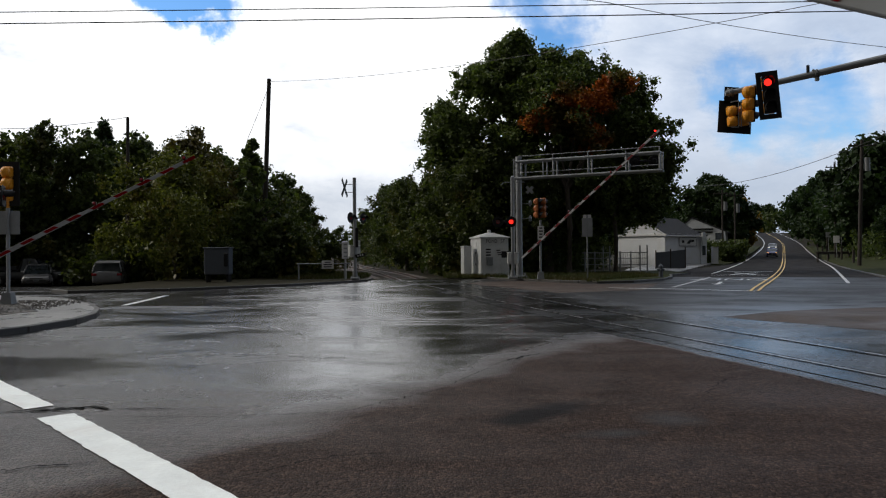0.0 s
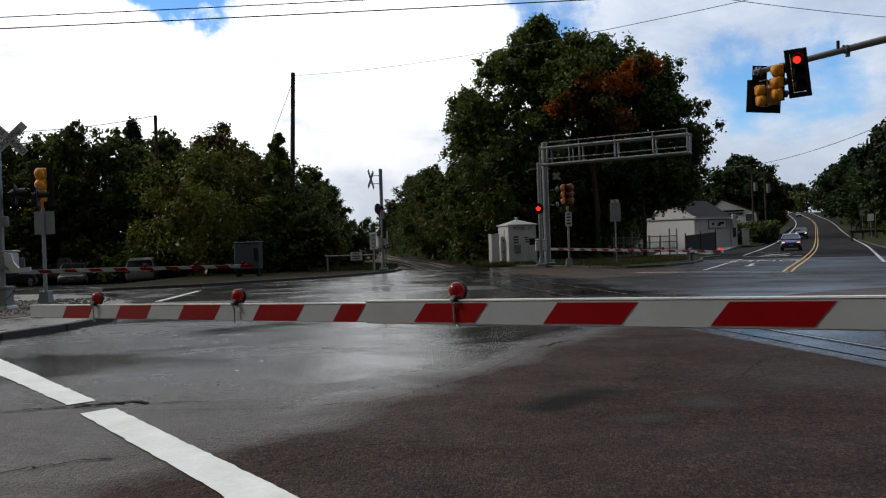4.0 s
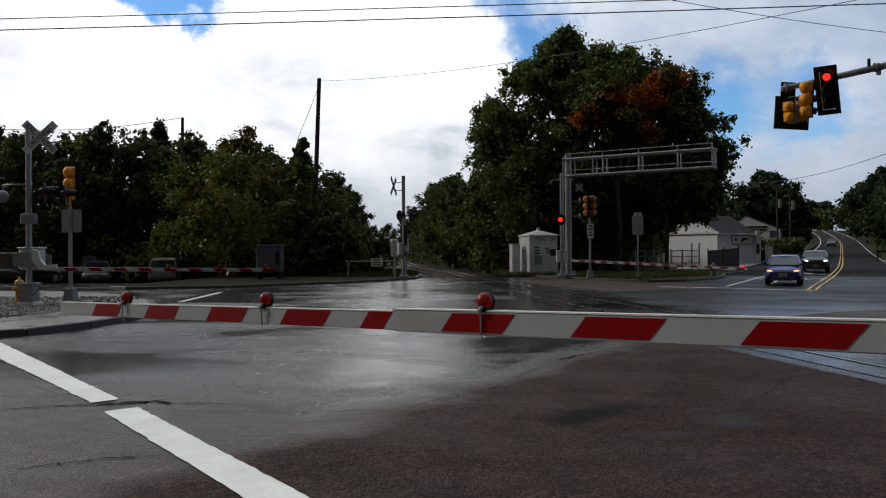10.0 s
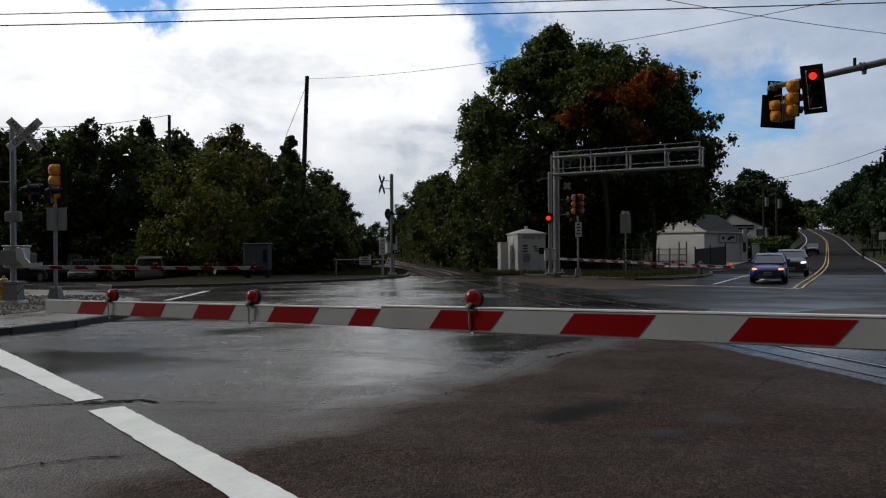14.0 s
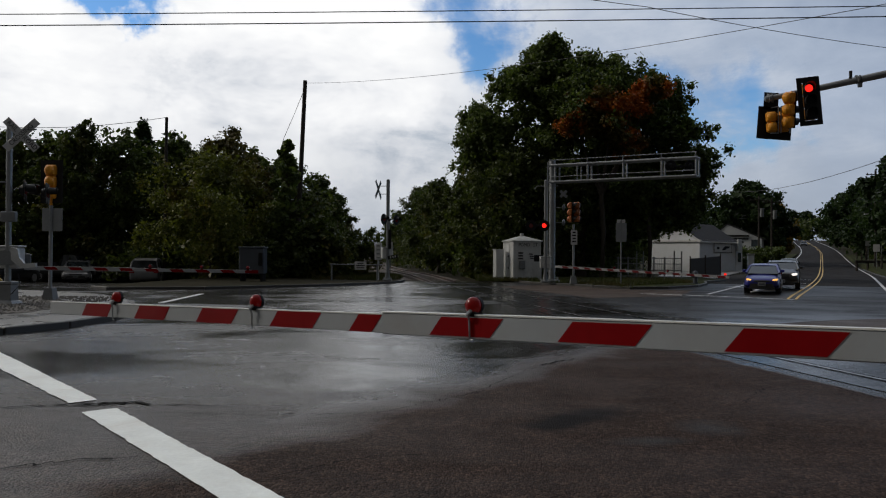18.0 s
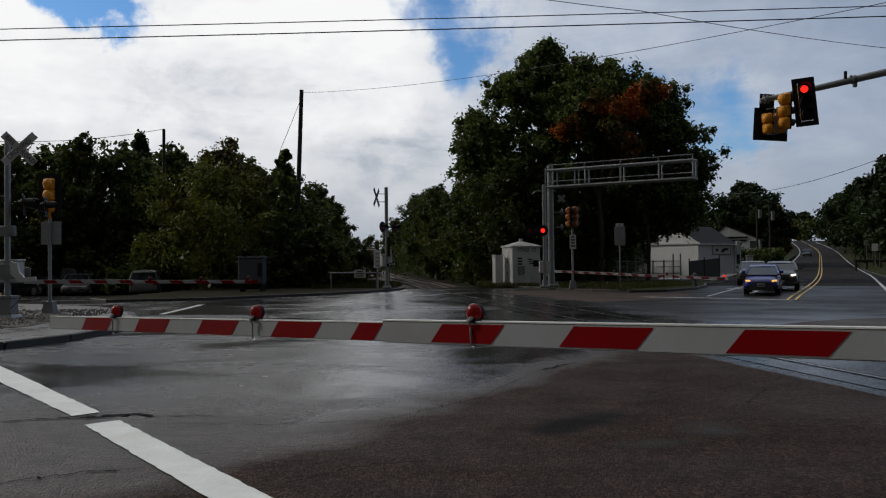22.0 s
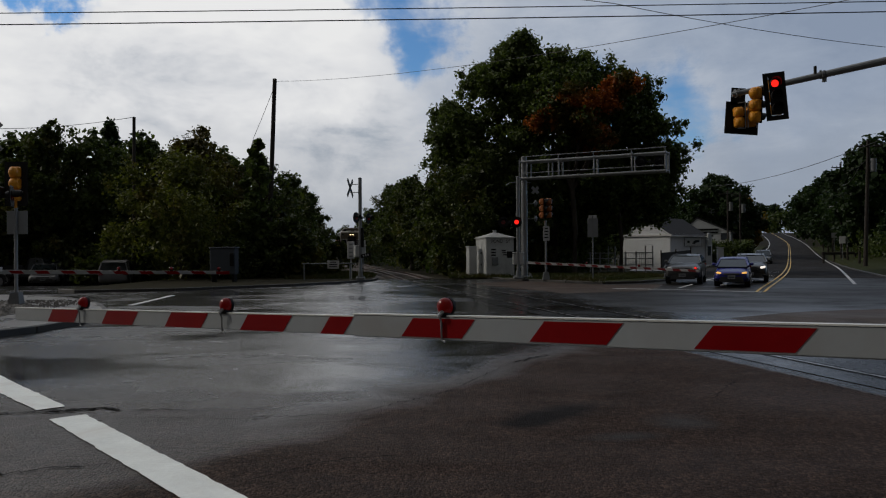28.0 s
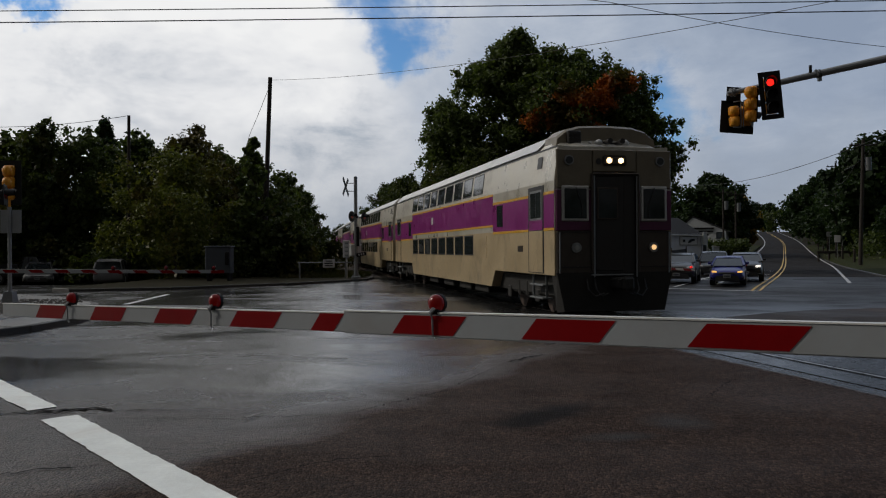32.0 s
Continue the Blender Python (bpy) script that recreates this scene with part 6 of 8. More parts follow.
def white_house():
    """The single-storey white building: a gabled front, a long side with a sign, a low end block."""
    W_, D_, EAVE, TOP_ = 5.6, 6.6, 3.2, 4.8
    h = empty("house", pose(18.70, 83.96, 0.25, 0, 0, -48), "low white clapboard building with a grey gable roof", "building")
    bm = B()
    prism(bm, [(0, 0), (W_, 0), (W_, D_), (0, D_)], -0.6, EAVE)
    loft(bm, [[(0, y, EAVE - 0.05), (W_, y, EAVE - 0.05), (W_ / 2, y, TOP_)] for y in (0, D_)])
    part("wall", bm, M_CLAP, h, "white gabled block")
    bm = B()
    clap_wall(bm, 0, W_, 0, EAVE - 0.25, 0)
    part("clapboard", bm, M_CLAP, h, "white lapped boards")["kind"] = "stuff"
    bm = B()
    clap_wall(bm, 0, W_, EAVE, TOP_ - 0.1, 0, 0.2, lambda z: (W_ / 2 * (z - EAVE + 0.05) / 1.65 + 0.1, W_ - W_ / 2 * (z - EAVE + 0.05) / 1.65 - 0.1))
    part("gable_board", bm, M_CLAP, h, "white boards of the gable")["kind"] = "stuff"
    bm = B()
    clap_wall(bm, 0, D_, 0, EAVE - 0.1, 0, 0.2)
    part("clapboard", bm, M_CLAP, h, "white lapped boards of the long side", at=pose(W_, 0, 0, 0, 0, 90))["kind"] = "stuff"
    bm = B()
    box(bm, (W_ / 2, -0.08, EAVE - 0.12), (W_ + 0.5, 0.16, 0.22), bevel=0.02)
    part("fascia", bm, M_SIGN_WHITE, h, "pale band below the gable")
    for a in (-0.22, W_ + 0.22):
        bm = B()
        z0 = EAVE - 0.28
        loft(bm, [[(a, y, z0), (W_ / 2, y, TOP_ + 0.02), (W_ / 2, y, TOP_ + 0.15), (a, y, z0 + 0.13)] for y in (-0.06, D_ + 0.3)])
        part("roof", bm, M_ROOF, h, "grey shingled roof slope")
        bm = B()
        rod(bm, (a, -0.08, z0 + 0.05), (W_ / 2, -0.08, TOP_ + 0.07), 0.08, seg=4)
        part("barge_board", bm, M_SIGN_WHITE, h, "white barge board")
    bm = B()
    box(bm, (W_ + 0.20, D_ / 2, EAVE - 0.22), (0.12, D_ + 0.5, 0.14), bevel=0.02)
    part("gutter", bm, M_SIGN_WHITE, h, "white gutter")
    # sign on the long side
    at = pose(W_, 0, 0, 0, 0, 90)
    bm = B()
    box(bm, (4.1, -0.07, 2.42), (3.3, 0.05, 0.86), bevel=0.01)
    sg = part("sign_board", bm, M_SIGN_WHITE, h, "white sign with dark unreadable marks", at=at)
    bm = B()
    box(bm, (3.2, -0.10, 2.42), (0.42, 0.012, 0.26))
    part("sign_mark", bm, M_BLACK, sg, "dark square mark")
    bm = B()
    prism(bm, [(3.9, 2.22), (4.4, 2.2), (4.7, 2.36), (5.3, 2.42), (5.3, 2.62), (4.5, 2.62), (4.2, 2.5)], 0.10, 0.11, pose(0, 0, 0, 90, 0, 0))
    part("sign_mark", bm, M_BLACK, sg, "dark uneven mark")
    bm = B()
    for c, q in (((4.1, -0.10, 2.85), (3.34, 0.02, 0.04)), ((4.1, -0.10, 1.99), (3.34, 0.02, 0.04)), ((2.45, -0.10, 2.42), (0.04, 0.02, 0.86)), ((5.75, -0.10, 2.42), (0.04, 0.02, 0.86))):
        box(bm, c, q)
    part("sign_frame", bm, M_BLACK, sg, "dark frame")
    # low end block with its door and hanging sign
    bm = B()
    prism(bm, [(W_ - 2.0, D_), (W_ + 0.12, D_), (W_ + 0.12, D_ + 1.2), (W_ - 2.0, D_ + 1.2)], -0.6, 3.0)
    part("end_block", bm, M_CLAP, h, "flat-roofed white end block")
    bm = B()
    prism(bm, [(W_ - 2.2, D_ + 0.02), (W_ + 0.2, D_ + 0.02), (W_ + 0.2, D_ + 1.3), (W_ - 2.2, D_ + 1.3)], 3.0, 3.18)
    part("end_roof", bm, M_ROOF, h, "thin grey roof edge")
    bm = B()
    box(bm, (W_ + 0.14, D_ + 0.6, 1.5), (0.06, 0.6, 1.0), bevel=0.01)
    part("window", bm, M_CLEAR, h, "small dark window")
    bm = B()
    box(bm, (W_ + 0.42, D_ + 0.1, 2.75), (0.16, 0.7, 1.25), bevel=0.02)
    part("hanging_sign", bm, M_CABINET, h, "tall pale hanging sign")
    return h


def second_house():
    hx, hy = 31.6, 107.5
    h = empty("house", pose(hx, hy, land(hx, hy) - 0.5, 0, 0, -24), "white gabled shop building behind the hedges", "building")
    bm = B()
    prism(bm, [(0, 0), (6.4, 0), (6.4, 12), (0, 12)], -0.5, 4.2)
    loft(bm, [[(0, y, 4.15), (6.4, y, 4.15), (2.2, y, 6.0)] for y in (0, 12)])
    part("wall", bm, M_CLAP, h, "white walls")
    bm = B()
    clap_wall(bm, 0, 6.4, 0.2, 4.1, 0, 0.25)
    part("clapboard", bm, M_CLAP, h, "white lapped boards")["kind"] = "stuff"
    bm = B()
    for a, b in (((-0.3, 3.98), (2.2, 6.08)), ((6.8, 3.98), (2.2, 6.08))):
        loft(bm, [[(a[0], y, a[1]), (b[0], y, b[1]), (b[0], y, b[1] + 0.14), (a[0], y, a[1] + 0.14)] for y in (-0.05, 12.2)])
    part("roof", bm, M_ROOF, h, "grey roof")
    bm = B()
    box(bm, (3.6, -0.06, 4.55), (2.6, 0.05, 0.22))
    part("lettering_bar", bm, M_BLACK, h, "dark unreadable lettering bar")
    bm = B()
    box(bm, (3.7, -0.06, 4.15), (2.2, 0.05, 0.2))
    part("lettering_bar", bm, M_BLACK, h, "dark unreadable lettering bar")
    bm = B()
    box(bm, (5.6, -0.04, 3.6), (0.9, 0.05, 0.9))
    part("window", bm, M_CLEAR, h, "small window")
    bm = B()
    rod(bm, (3.6, 4, 5.6), (3.6, 4, 7.6), 0.04, seg=6)
    for z, w in ((7.4, 0.5), (7.0, 0.7)):
        rod(bm, (3.6 - w, 4, z), (3.6 + w, 4, z), 0.03, seg=6)
    part("roof_aerial", bm, M_GALV, h, "thin roof aerial")
    return h


white_house()
second_house()

# hedges, gate post, dark fence panel before the houses
def hedge(x, y, w, d, h, seed, label):
    rnd = random.Random(seed)
    cl = [(rnd.uniform(-w / 2, w / 2), rnd.uniform(-d / 2, d / 2), rnd.uniform(0.2, h - 0.25), rnd.uniform(0.35, 0.6)) for _ in range(int(26 * w))]
    t = empty("hedge", pose(x, y, land(x, y)), label, "hedge", "hedges by the houses")
    ob = new("foliage", leaf_mesh("foliage", L_DARK, cl, 60, 0.22, seed))
    ob.parent = t
    bm = B()
    for k in range(3):
        rod(bm, (rnd.uniform(-w / 3, w / 3), 0, -0.1), (rnd.uniform(-w / 3, w / 3), 0, h * 0.7), 0.05, 0.02, seg=6)
    part("stem", bm, M_BARK, t)
    return t


# ---- trees ----
def leaf_mesh(name, material, clumps, per, size, seed, droop=0.0, flat=1.0, turned=0.75):
    """Leaves in clumps: clumps are (x, y, z, radius) or (x, y, z, radius, leaf scale); each leaf is a bent four-cornered
    blade that mostly faces out of its clump and out of the crown."""
    rng = np.random.default_rng(seed)
    c = np.array([(*k, 1.0) if len(k) == 4 else k for k in clumps], dtype=float)
    n = len(c) * per
    who = np.repeat(np.arange(len(c)), per)
    d = rng.normal(size=(n, 3))
    d /= np.linalg.norm(d, axis=1)[:, None]
    rad = np.abs(rng.normal(0.0, 0.62, n)) + 0.12
    p = c[who, :3] + d * (c[who, 3] * np.minimum(rad, 1.2))[:, None] * np.array([1, 1, flat])
    s = size * rng.uniform(0.6, 1.4, n) * c[who, 4]
    face = d * 0.7 + np.array([0, 0, 0.35]) + rng.normal(size=(n, 3)) * turned
    face /= np.linalg.norm(face, axis=1)[:, None]
    u = np.cross(face, rng.normal(size=(n, 3)))
    u /= np.linalg.norm(u, axis=1)[:, None]
    v = np.cross(face, u)
    a = p - u * (s * 0.62)[:, None]
    b = p + v * (s * 0.42)[:, None] + face * (s * 0.14)[:, None]
    e = p + u * (s * 0.70)[:, None] - np.array([0, 0, 1.0]) * (s * droop)[:, None]
    f = p - v * (s * 0.42)[:, None] + face * (s * 0.14)[:, None]
    verts = np.stack([a, b, e, f], 1).reshape(-1, 3)
    me = bpy.data.meshes.new(name)
    me.vertices.add(4 * n)
    me.vertices.foreach_set("co", verts.ravel())
    me.loops.add(4 * n)
    me.loops.foreach_set("vertex_index", np.arange(4 * n, dtype=np.int32))
    me.polygons.add(n)
    me.polygons.foreach_set("loop_start", np.arange(0, 4 * n, 4, dtype=np.int32))
    me.update(calc_edges=True)
    me.materials.append(material)
    return me


def trunk_bm(h, r, limbs, seed, lean=0.03):
    rnd = random.Random(seed)
    bm = B()
    pts = [(0, 0, -0.3)]
    rr = [r * 1.35]
    x = y = 0
    for k in range(1, 7):
        x += rnd.uniform(-lean, lean) * h
        y += rnd.uniform(-lean, lean) * h
        pts.append((x, y, h * 0.78 * k / 6))
        rr.append(r * (1 - 0.14 * k))
    tube(bm, pts, rr, 9)
    tips = []
    for k in range(limbs):
        z = h * rnd.uniform(0.22, 0.75)
        i = min(5, int(z / (h * 0.78) * 6))
        a = rnd.uniform(0, 2 * math.pi)
        L = h * rnd.uniform(0.14, 0.25)
        p = Vector(pts[i])
        p.z = z
        q = p + Vector((math.cos(a) * L * 0.5, math.sin(a) * L * 0.5, L * 0.30))
        e = p + Vector((math.cos(a) * L, math.sin(a) * L, L * rnd.uniform(0.4, 0.8)))
        tube(bm, [p, q, e], [r * 0.38, r * 0.24, r * 0.08], 6)
        tips.append(e)
    return bm, tips


def irregular_crown(h, w, base, count, seed, shape):
    """Leaf clumps gathered in lobes of different sizes round a dense heart, so that the outline is uneven."""
    rnd = random.Random(seed * 7 + 1)
    lobes = []
    n = 19 if shape != "spire" else 11
    for k in range(n):
        u = (k + 0.5) / n
        z = base + (h - base) * (0.06 + 0.90 * u)
        prof = (1.0 - u) * 0.9 if shape == "spire" else (0.55 + 0.6 * math.sin(math.pi * min(1, u * 0.92 + 0.12))) * (1 - 0.45 * u ** 4)
        a = k * 2.399 + rnd.uniform(-0.5, 0.5)
        rad = w * rnd.uniform(0.11, 0.21) * (0.75 if shape == "spire" else 1)
        d = max(0.0, w * 0.5 * prof - rad * 0.7) * rnd.uniform(0.75, 1.05)
        lobes.append((d * math.cos(a), d * math.sin(a), min(z, h - rad * 0.8), rad))
    lobes.append((0, 0, base + (h - base) * 0.45, w * 0.3))
    if shape == "spire":
        lobes += [(0, 0, base + (h - base) * u, w * 0.10) for u in (0.5, 0.62, 0.74, 0.86, 0.96)]
    out = []
    for x, y, z, rad in lobes:
        for _ in range(max(5, int(count / n))):
            a, u = rnd.uniform(0, 2 * math.pi), rnd.uniform(-0.9, 1)
            q = math.sqrt(1 - u * u)
            k = rad * rnd.uniform(0.45, 0.95)
            out.append((x + k * q * math.cos(a), y + k * q * math.sin(a), max(base * 0.6, z + k * u), rad * rnd.uniform(0.28, 0.55)))
        out.append((x * 0.8, y * 0.8, z - rad * 0.2, rad * 0.75, 1.7))
    for k in range(6):
        out.append((0, 0, base + (h - base) * (0.08 + 0.13 * k), w * 0.22, 1.9))
    return out


def tree(h, w, base, leaves, seed, label, count=90, per=70, leaf=0.34, shape="round", r=None, name="tree", size=0.13, group=""):
    t = empty(name, None, label, "tree", group)
    bm, tips = trunk_bm(h, r or h * 0.022, 8, seed)
    part("trunk", bm, M_BARK, t, "dark trunk with limbs")
    cl = irregular_crown(h, w, base, count, seed, shape)
    cl += [(p.x, p.y, p.z, w * 0.09) for p in tips]
    ob = new("crown", leaf_mesh("crown", leaves, cl, per, leaf, seed))
    ob.parent = t
    return t


def stand(proto, x, y, turn=0.0, s=1.0, sink=0.05):
    s *= 0.82
    m = pose(x, y, land(x, y) - sink, 0, 0, turn) @ Matrix.Scale(s, 4)
    c = copy_thing(proto, Matrix.Identity(4))
    c.matrix_basis = m
    return c


def place(proto, x, y, turn=0.0, s=1.0, sink=0.05):
    proto.matrix_basis = pose(x, y, land(x, y) - sink, 0, 0, turn) @ Matrix.Scale(s, 4)
    return proto


def lobed_tree(name, label, leaves, lobes, trunk_h, r, seed, per, leaf, clump):
    """A crown made of several rounded lobes (x, y, z, radius), each a shell of leaf clumps over limbs."""
    rnd = random.Random(seed)
    t = empty(name, None, label, "tree")
    bm = B()
    tube(bm, [(0, 0, -0.3), (0.1, 0, trunk_h * 0.5), (-0.1, 0.1, trunk_h)], [r * 1.3, r, r * 0.8], 10)
    cl = []
    for x, y, z, rad in lobes:
        tube(bm, [(-0.1, 0.1, trunk_h * 0.9), (x * 0.5, y * 0.5, (trunk_h + z) / 2 - 0.5), (x * 0.9, y * 0.9, z)], [r * 0.5, r * 0.3, r * 0.1], 6)
        for _ in range(int(6.5 * rad) + 5):
            # a bough: a smaller mass of clumps on the lobe's outside
            a, u = rnd.uniform(0, 2 * math.pi), rnd.uniform(-0.75, 1)
            q = math.sqrt(max(0, 1 - u * u))
            k = rad * rnd.uniform(0.62, 0.98)
            bx, by, bz, br = x + k * q * math.cos(a), y + k * q * math.sin(a), z + k * u * 0.92, rad * rnd.uniform(0.18, 0.34)
            for _ in range(int(2.6 * rad) + 2):
                cl.append((bx + rnd.gauss(0, br), by + rnd.gauss(0, br), bz + rnd.gauss(0, br * 0.7), clump * rnd.uniform(0.5, 1.2)))
        for _ in range(int(1.5 * rad * rad)):
            a, u, k = rnd.uniform(0, 2 * math.pi), rnd.uniform(-0.8, 0.9), rad * rnd.uniform(0.1, 0.75)
            q = math.sqrt(max(0, 1 - u * u))
            cl.append((x + k * q * math.cos(a), y + k * q * math.sin(a), z + k * u * 0.92, clump * 1.3, 1.5))
    part("trunk", bm, M_BARK, t, "dark trunk with spreading limbs")
    ob = new("crown", leaf_mesh("crown", leaves, cl, per, leaf, seed))
    ob.parent = t
    return t


# the great oak and the turning maple
OAK = [(-2.9, 0.2, 14.3, 3.0), (-2.6, 0.5, 16.2, 1.7), (-6.4, 0.0, 10.4, 2.8), (-5.6, -0.5, 6.6, 2.6), (0.2, -0.6, 12.2, 4.2), (0.4, 0.5, 14.8, 2.6), (4.8, 0.2, 13.2, 2.9), (7.2, 0.4, 10.4, 2.6), (9.0, 0.2, 8.6, 1.5),
       (-1.4, -1.0, 6.8, 3.8), (3.0, -0.8, 7.4, 3.4), (6.2, 0.6, 7.0, 2.6), (-7.6, 0.4, 12.2, 1.2), (2.6, 0.6, 15.6, 1.5), (8.6, 0.6, 6.4, 1.5), (5.2, 0.6, 5.0, 2.2), (7.4, 0.8, 5.0, 1.7), (3.0, 0.4, 4.2, 2.2), (-3.4, 0.2, 17.2, 0.9), (-4.6, 0, 15.2, 1.2), (-2.2, 0.2, 17.9, 0.9), (-1.7, 0.3, 16.8, 1.0)]
oak = lobed_tree("oak_tree", "huge dark green oak with an uneven crown", L_OAK, OAK, 6.5, 0.55, 11, 78, 0.205, 0.60)
place(oak, 8.05, 60.5, 0, 0.97)
MAPLE = [(-0.9, 0, 11.6, 1.5), (0.6, 0, 12.0, 1.2), (-1.9, 0.2, 10.8, 0.9), (0.5, -0.3, 10.3, 1.3), (3.7, 0.2, 13.2, 0.9), (2.6, 0.1, 12.2, 0.8), (1.8, 0, 9.2, 1.0)]
maple = lobed_tree("maple_tree", "maple with orange-red turning leaves", L_RED, MAPLE, 6.5, 0.2, 23, 90, 0.19, 0.45)
place(maple, 9.0, 55.9, 0)
slim = lobed_tree("tree", "slim dark tree with hanging branches before the white house", L_DARK, [(0.6, 0.0, 6.2, 1.5), (-1.2, 0.2, 5.6, 1.4)], 5.0, 0.16, 27, 60, 0.20, 0.42)
place(slim, 12.8, 58.5, 0)
under = tree(9.0, 10.0, 1.6, L_MIX, 31, "leafy green tree at the edge of the wood", 120, 170, 0.165, "round", 0.2, "tree", 0.12, "trees of the wood")
place(under, 3.2, 57.5, 10)

# prototypes of the wood
W = "trees of the wood"
round_a = tree(11.5, 7.5, 1.0, L_MIX, 41, "leafy green tree of the wood", 115, 88, 0.20, "round", None, "tree", 0.12, W)
round_b = tree(12.0, 8.0, 1.5, L_DARK, 43, "dark green tree of the wood", 115, 88, 0.20, "wide", None, "tree", 0.12, W)
lime = tree(8.6, 9.4, 0.6, L_LIME, 47, "yellow-green spreading tree at the roadside", 150, 130, 0.155, "wide", 0.2, "tree", 0.11, W)
rusty = tree(11.4, 7.5, 2.0, L_RUSTY, 53, "brownish dark tree of the wood", 110, 88, 0.20, "round", None, "tree", 0.12, W)
pine = tree(13.2, 7.4, 3.0, L_PINE, 59, "dark pine above the wood", 90, 110, 0.2, "spire", None, "pine_tree", 0.13, W)
bush = tree(3.9, 5.6, 0.1, L_MIX, 61, "rounded green bush by the track", 70, 90, 0.18, "wide", 0.1, "bush", 0.15, "bushes")

place(lime, -16.6, 50.5, 0, 0.96)
place(rusty, -18.2, 58.5, 40, 0.98)
place(round_a, -28.5, 57, 15, 1.0)
place(round_b, -23.5, 62, 70, 0.98)
place(pine, -29.2, 70, 0, 1.02)
place(bush, -10.2, 51.5, 0, 0.95)
for proto, x, y, turn, s in (
        (round_a, -34.5, 58, 120, 1.1), (round_b, -40.5, 60, 200, 1.1), (round_a, -46, 57, 250, 1.15), (round_b, -52, 60, 10, 1.15), (rusty, -32, 64, 100, 1.1), (round_a, -20.8, 60.5, 90, 1.0), (round_b, -31.2, 58, 330, 1.05),
        (round_a, -37.5, 62, 60, 1.15), (round_b, -26.0, 58.5, 130, 1.08), (round_a, -43.5, 63, 20, 1.2), (round_b, -17.6, 62.5, 160, 0.98), (round_a, -15.8, 67, 300, 1.08), (round_b, -15.0, 78, 30, 0.98), (round_a, -16.2, 90, 80, 0.98), (rusty, -17.8, 100, 60, 1.0),
        (round_b, -20.4, 112, 220, 1.0), (round_a, -23.4, 127, 200, 1.0), (round_b, -27.0, 145, 20, 1.0), (round_a, -30.2, 167, 140, 1.0), (round_b, -33.0, 190, 60, 1.05), (round_a, -35.5, 220, 0, 1.1), (round_b, -36.0, 290, 0, 1.3), (round_a, -43.0, 300, 60, 1.3), (round_b, -30.0, 305, 160, 1.25), (round_a, -50.0, 290, 60, 1.3), (round_b, 13.0, 88, 0, 0.85), (round_a, 9.0, 84, 70, 0.9), (round_b, 17.5, 96, 190, 0.95), (round_a, 22.0, 97, 20, 0.85), (round_b, 5.0, 78, 20, 0.9), (round_a, 12.0, 74, 120, 0.62),
        (pine, -23.5, 80, 50, 1.05), (pine, -42.5, 66, 80, 1.24), (pine, -36.5, 70, 80, 1.05), (pine, -24.4, 67, 10, 0.94), (round_a, -58, 62, 30, 1.1), (round_b, -64, 64, 80, 1.1),
        (round_a, -0.6, 68, 45, 0.92), (round_b, 0.8, 61.5, 130, 0.72), (round_a, -3.2, 77, 210, 0.92), (round_b, 0.6, 74, 330, 0.98), (round_a, -3.9, 90, 10, 1.1), (lime, -2.2, 85, 190, 1.0),
        (round_b, -5.6, 108, 50, 1.2), (round_a, -8.6, 132, 90, 1.4), (round_b, -14.2, 150, 180, 1.05), (round_a, -16.0, 180, 260, 1.1), (round_b, -17.0, 215, 260, 1.2), (lime, -19.5, 250, 0, 1.4), (round_a, -26, 275, 90, 1.3),
        (round_b, -22, 72, 20, 1.0), (round_a, -30, 74, 90, 1.05), (round_b, -38, 75, 150, 1.1), (round_a, -46, 72, 300, 1.1), (bush, -13.0, 49.5, 100, 0.75), (bush, -9.0, 56.5, 30, 1.0), (bush, 1.2, 56.5, 200, 0.8), (bush, -15.0, 53.0, 10, 0.8), (bush, -11.5, 55, 80, 1.1), (bush, -20.5, 53.5, 40, 0.7), (bush, -14.0, 57, 180, 1.3)):
    stand(proto, x, y, turn, s * (1.08 if x < -16.5 and y < 76 else 1.0))

ivy = tree(9.4, 2.6, 0.4, L_OAK, 67, "narrow tree overgrown with ivy by the leaning pole", 70, 120, 0.16, "round", 0.12, "tree", 0.12, W)
place(ivy, -12.3, 52.2, 0, 1.0)

# trees round the houses and up the hill
hill_a = tree(12.5, 12.5, 2.2, L_PINE, 71, "broad dark tree behind the white houses", 190, 70, 0.40, "wide", None, "tree", 0.12, "trees on the hill")
hill_b = tree(13.5, 10.0, 3.0, L_PINE, 73, "tall dark green tree beside the hill street", 190, 70, 0.38, "round", None, "tree", 0.12, "trees on the hill")
gold = tree(9.0, 7.0, 1.5, L_GOLD, 79, "golden autumn tree up the street", 90, 80, 0.28, "round", None, "tree", 0.13, "trees on the hill")
place(hill_a, 38.0, 112, 0, 0.92)
place(hill_b, 64, 108, 30, 0.85)
place(gold, 47.2, 127, 0, 1.05)
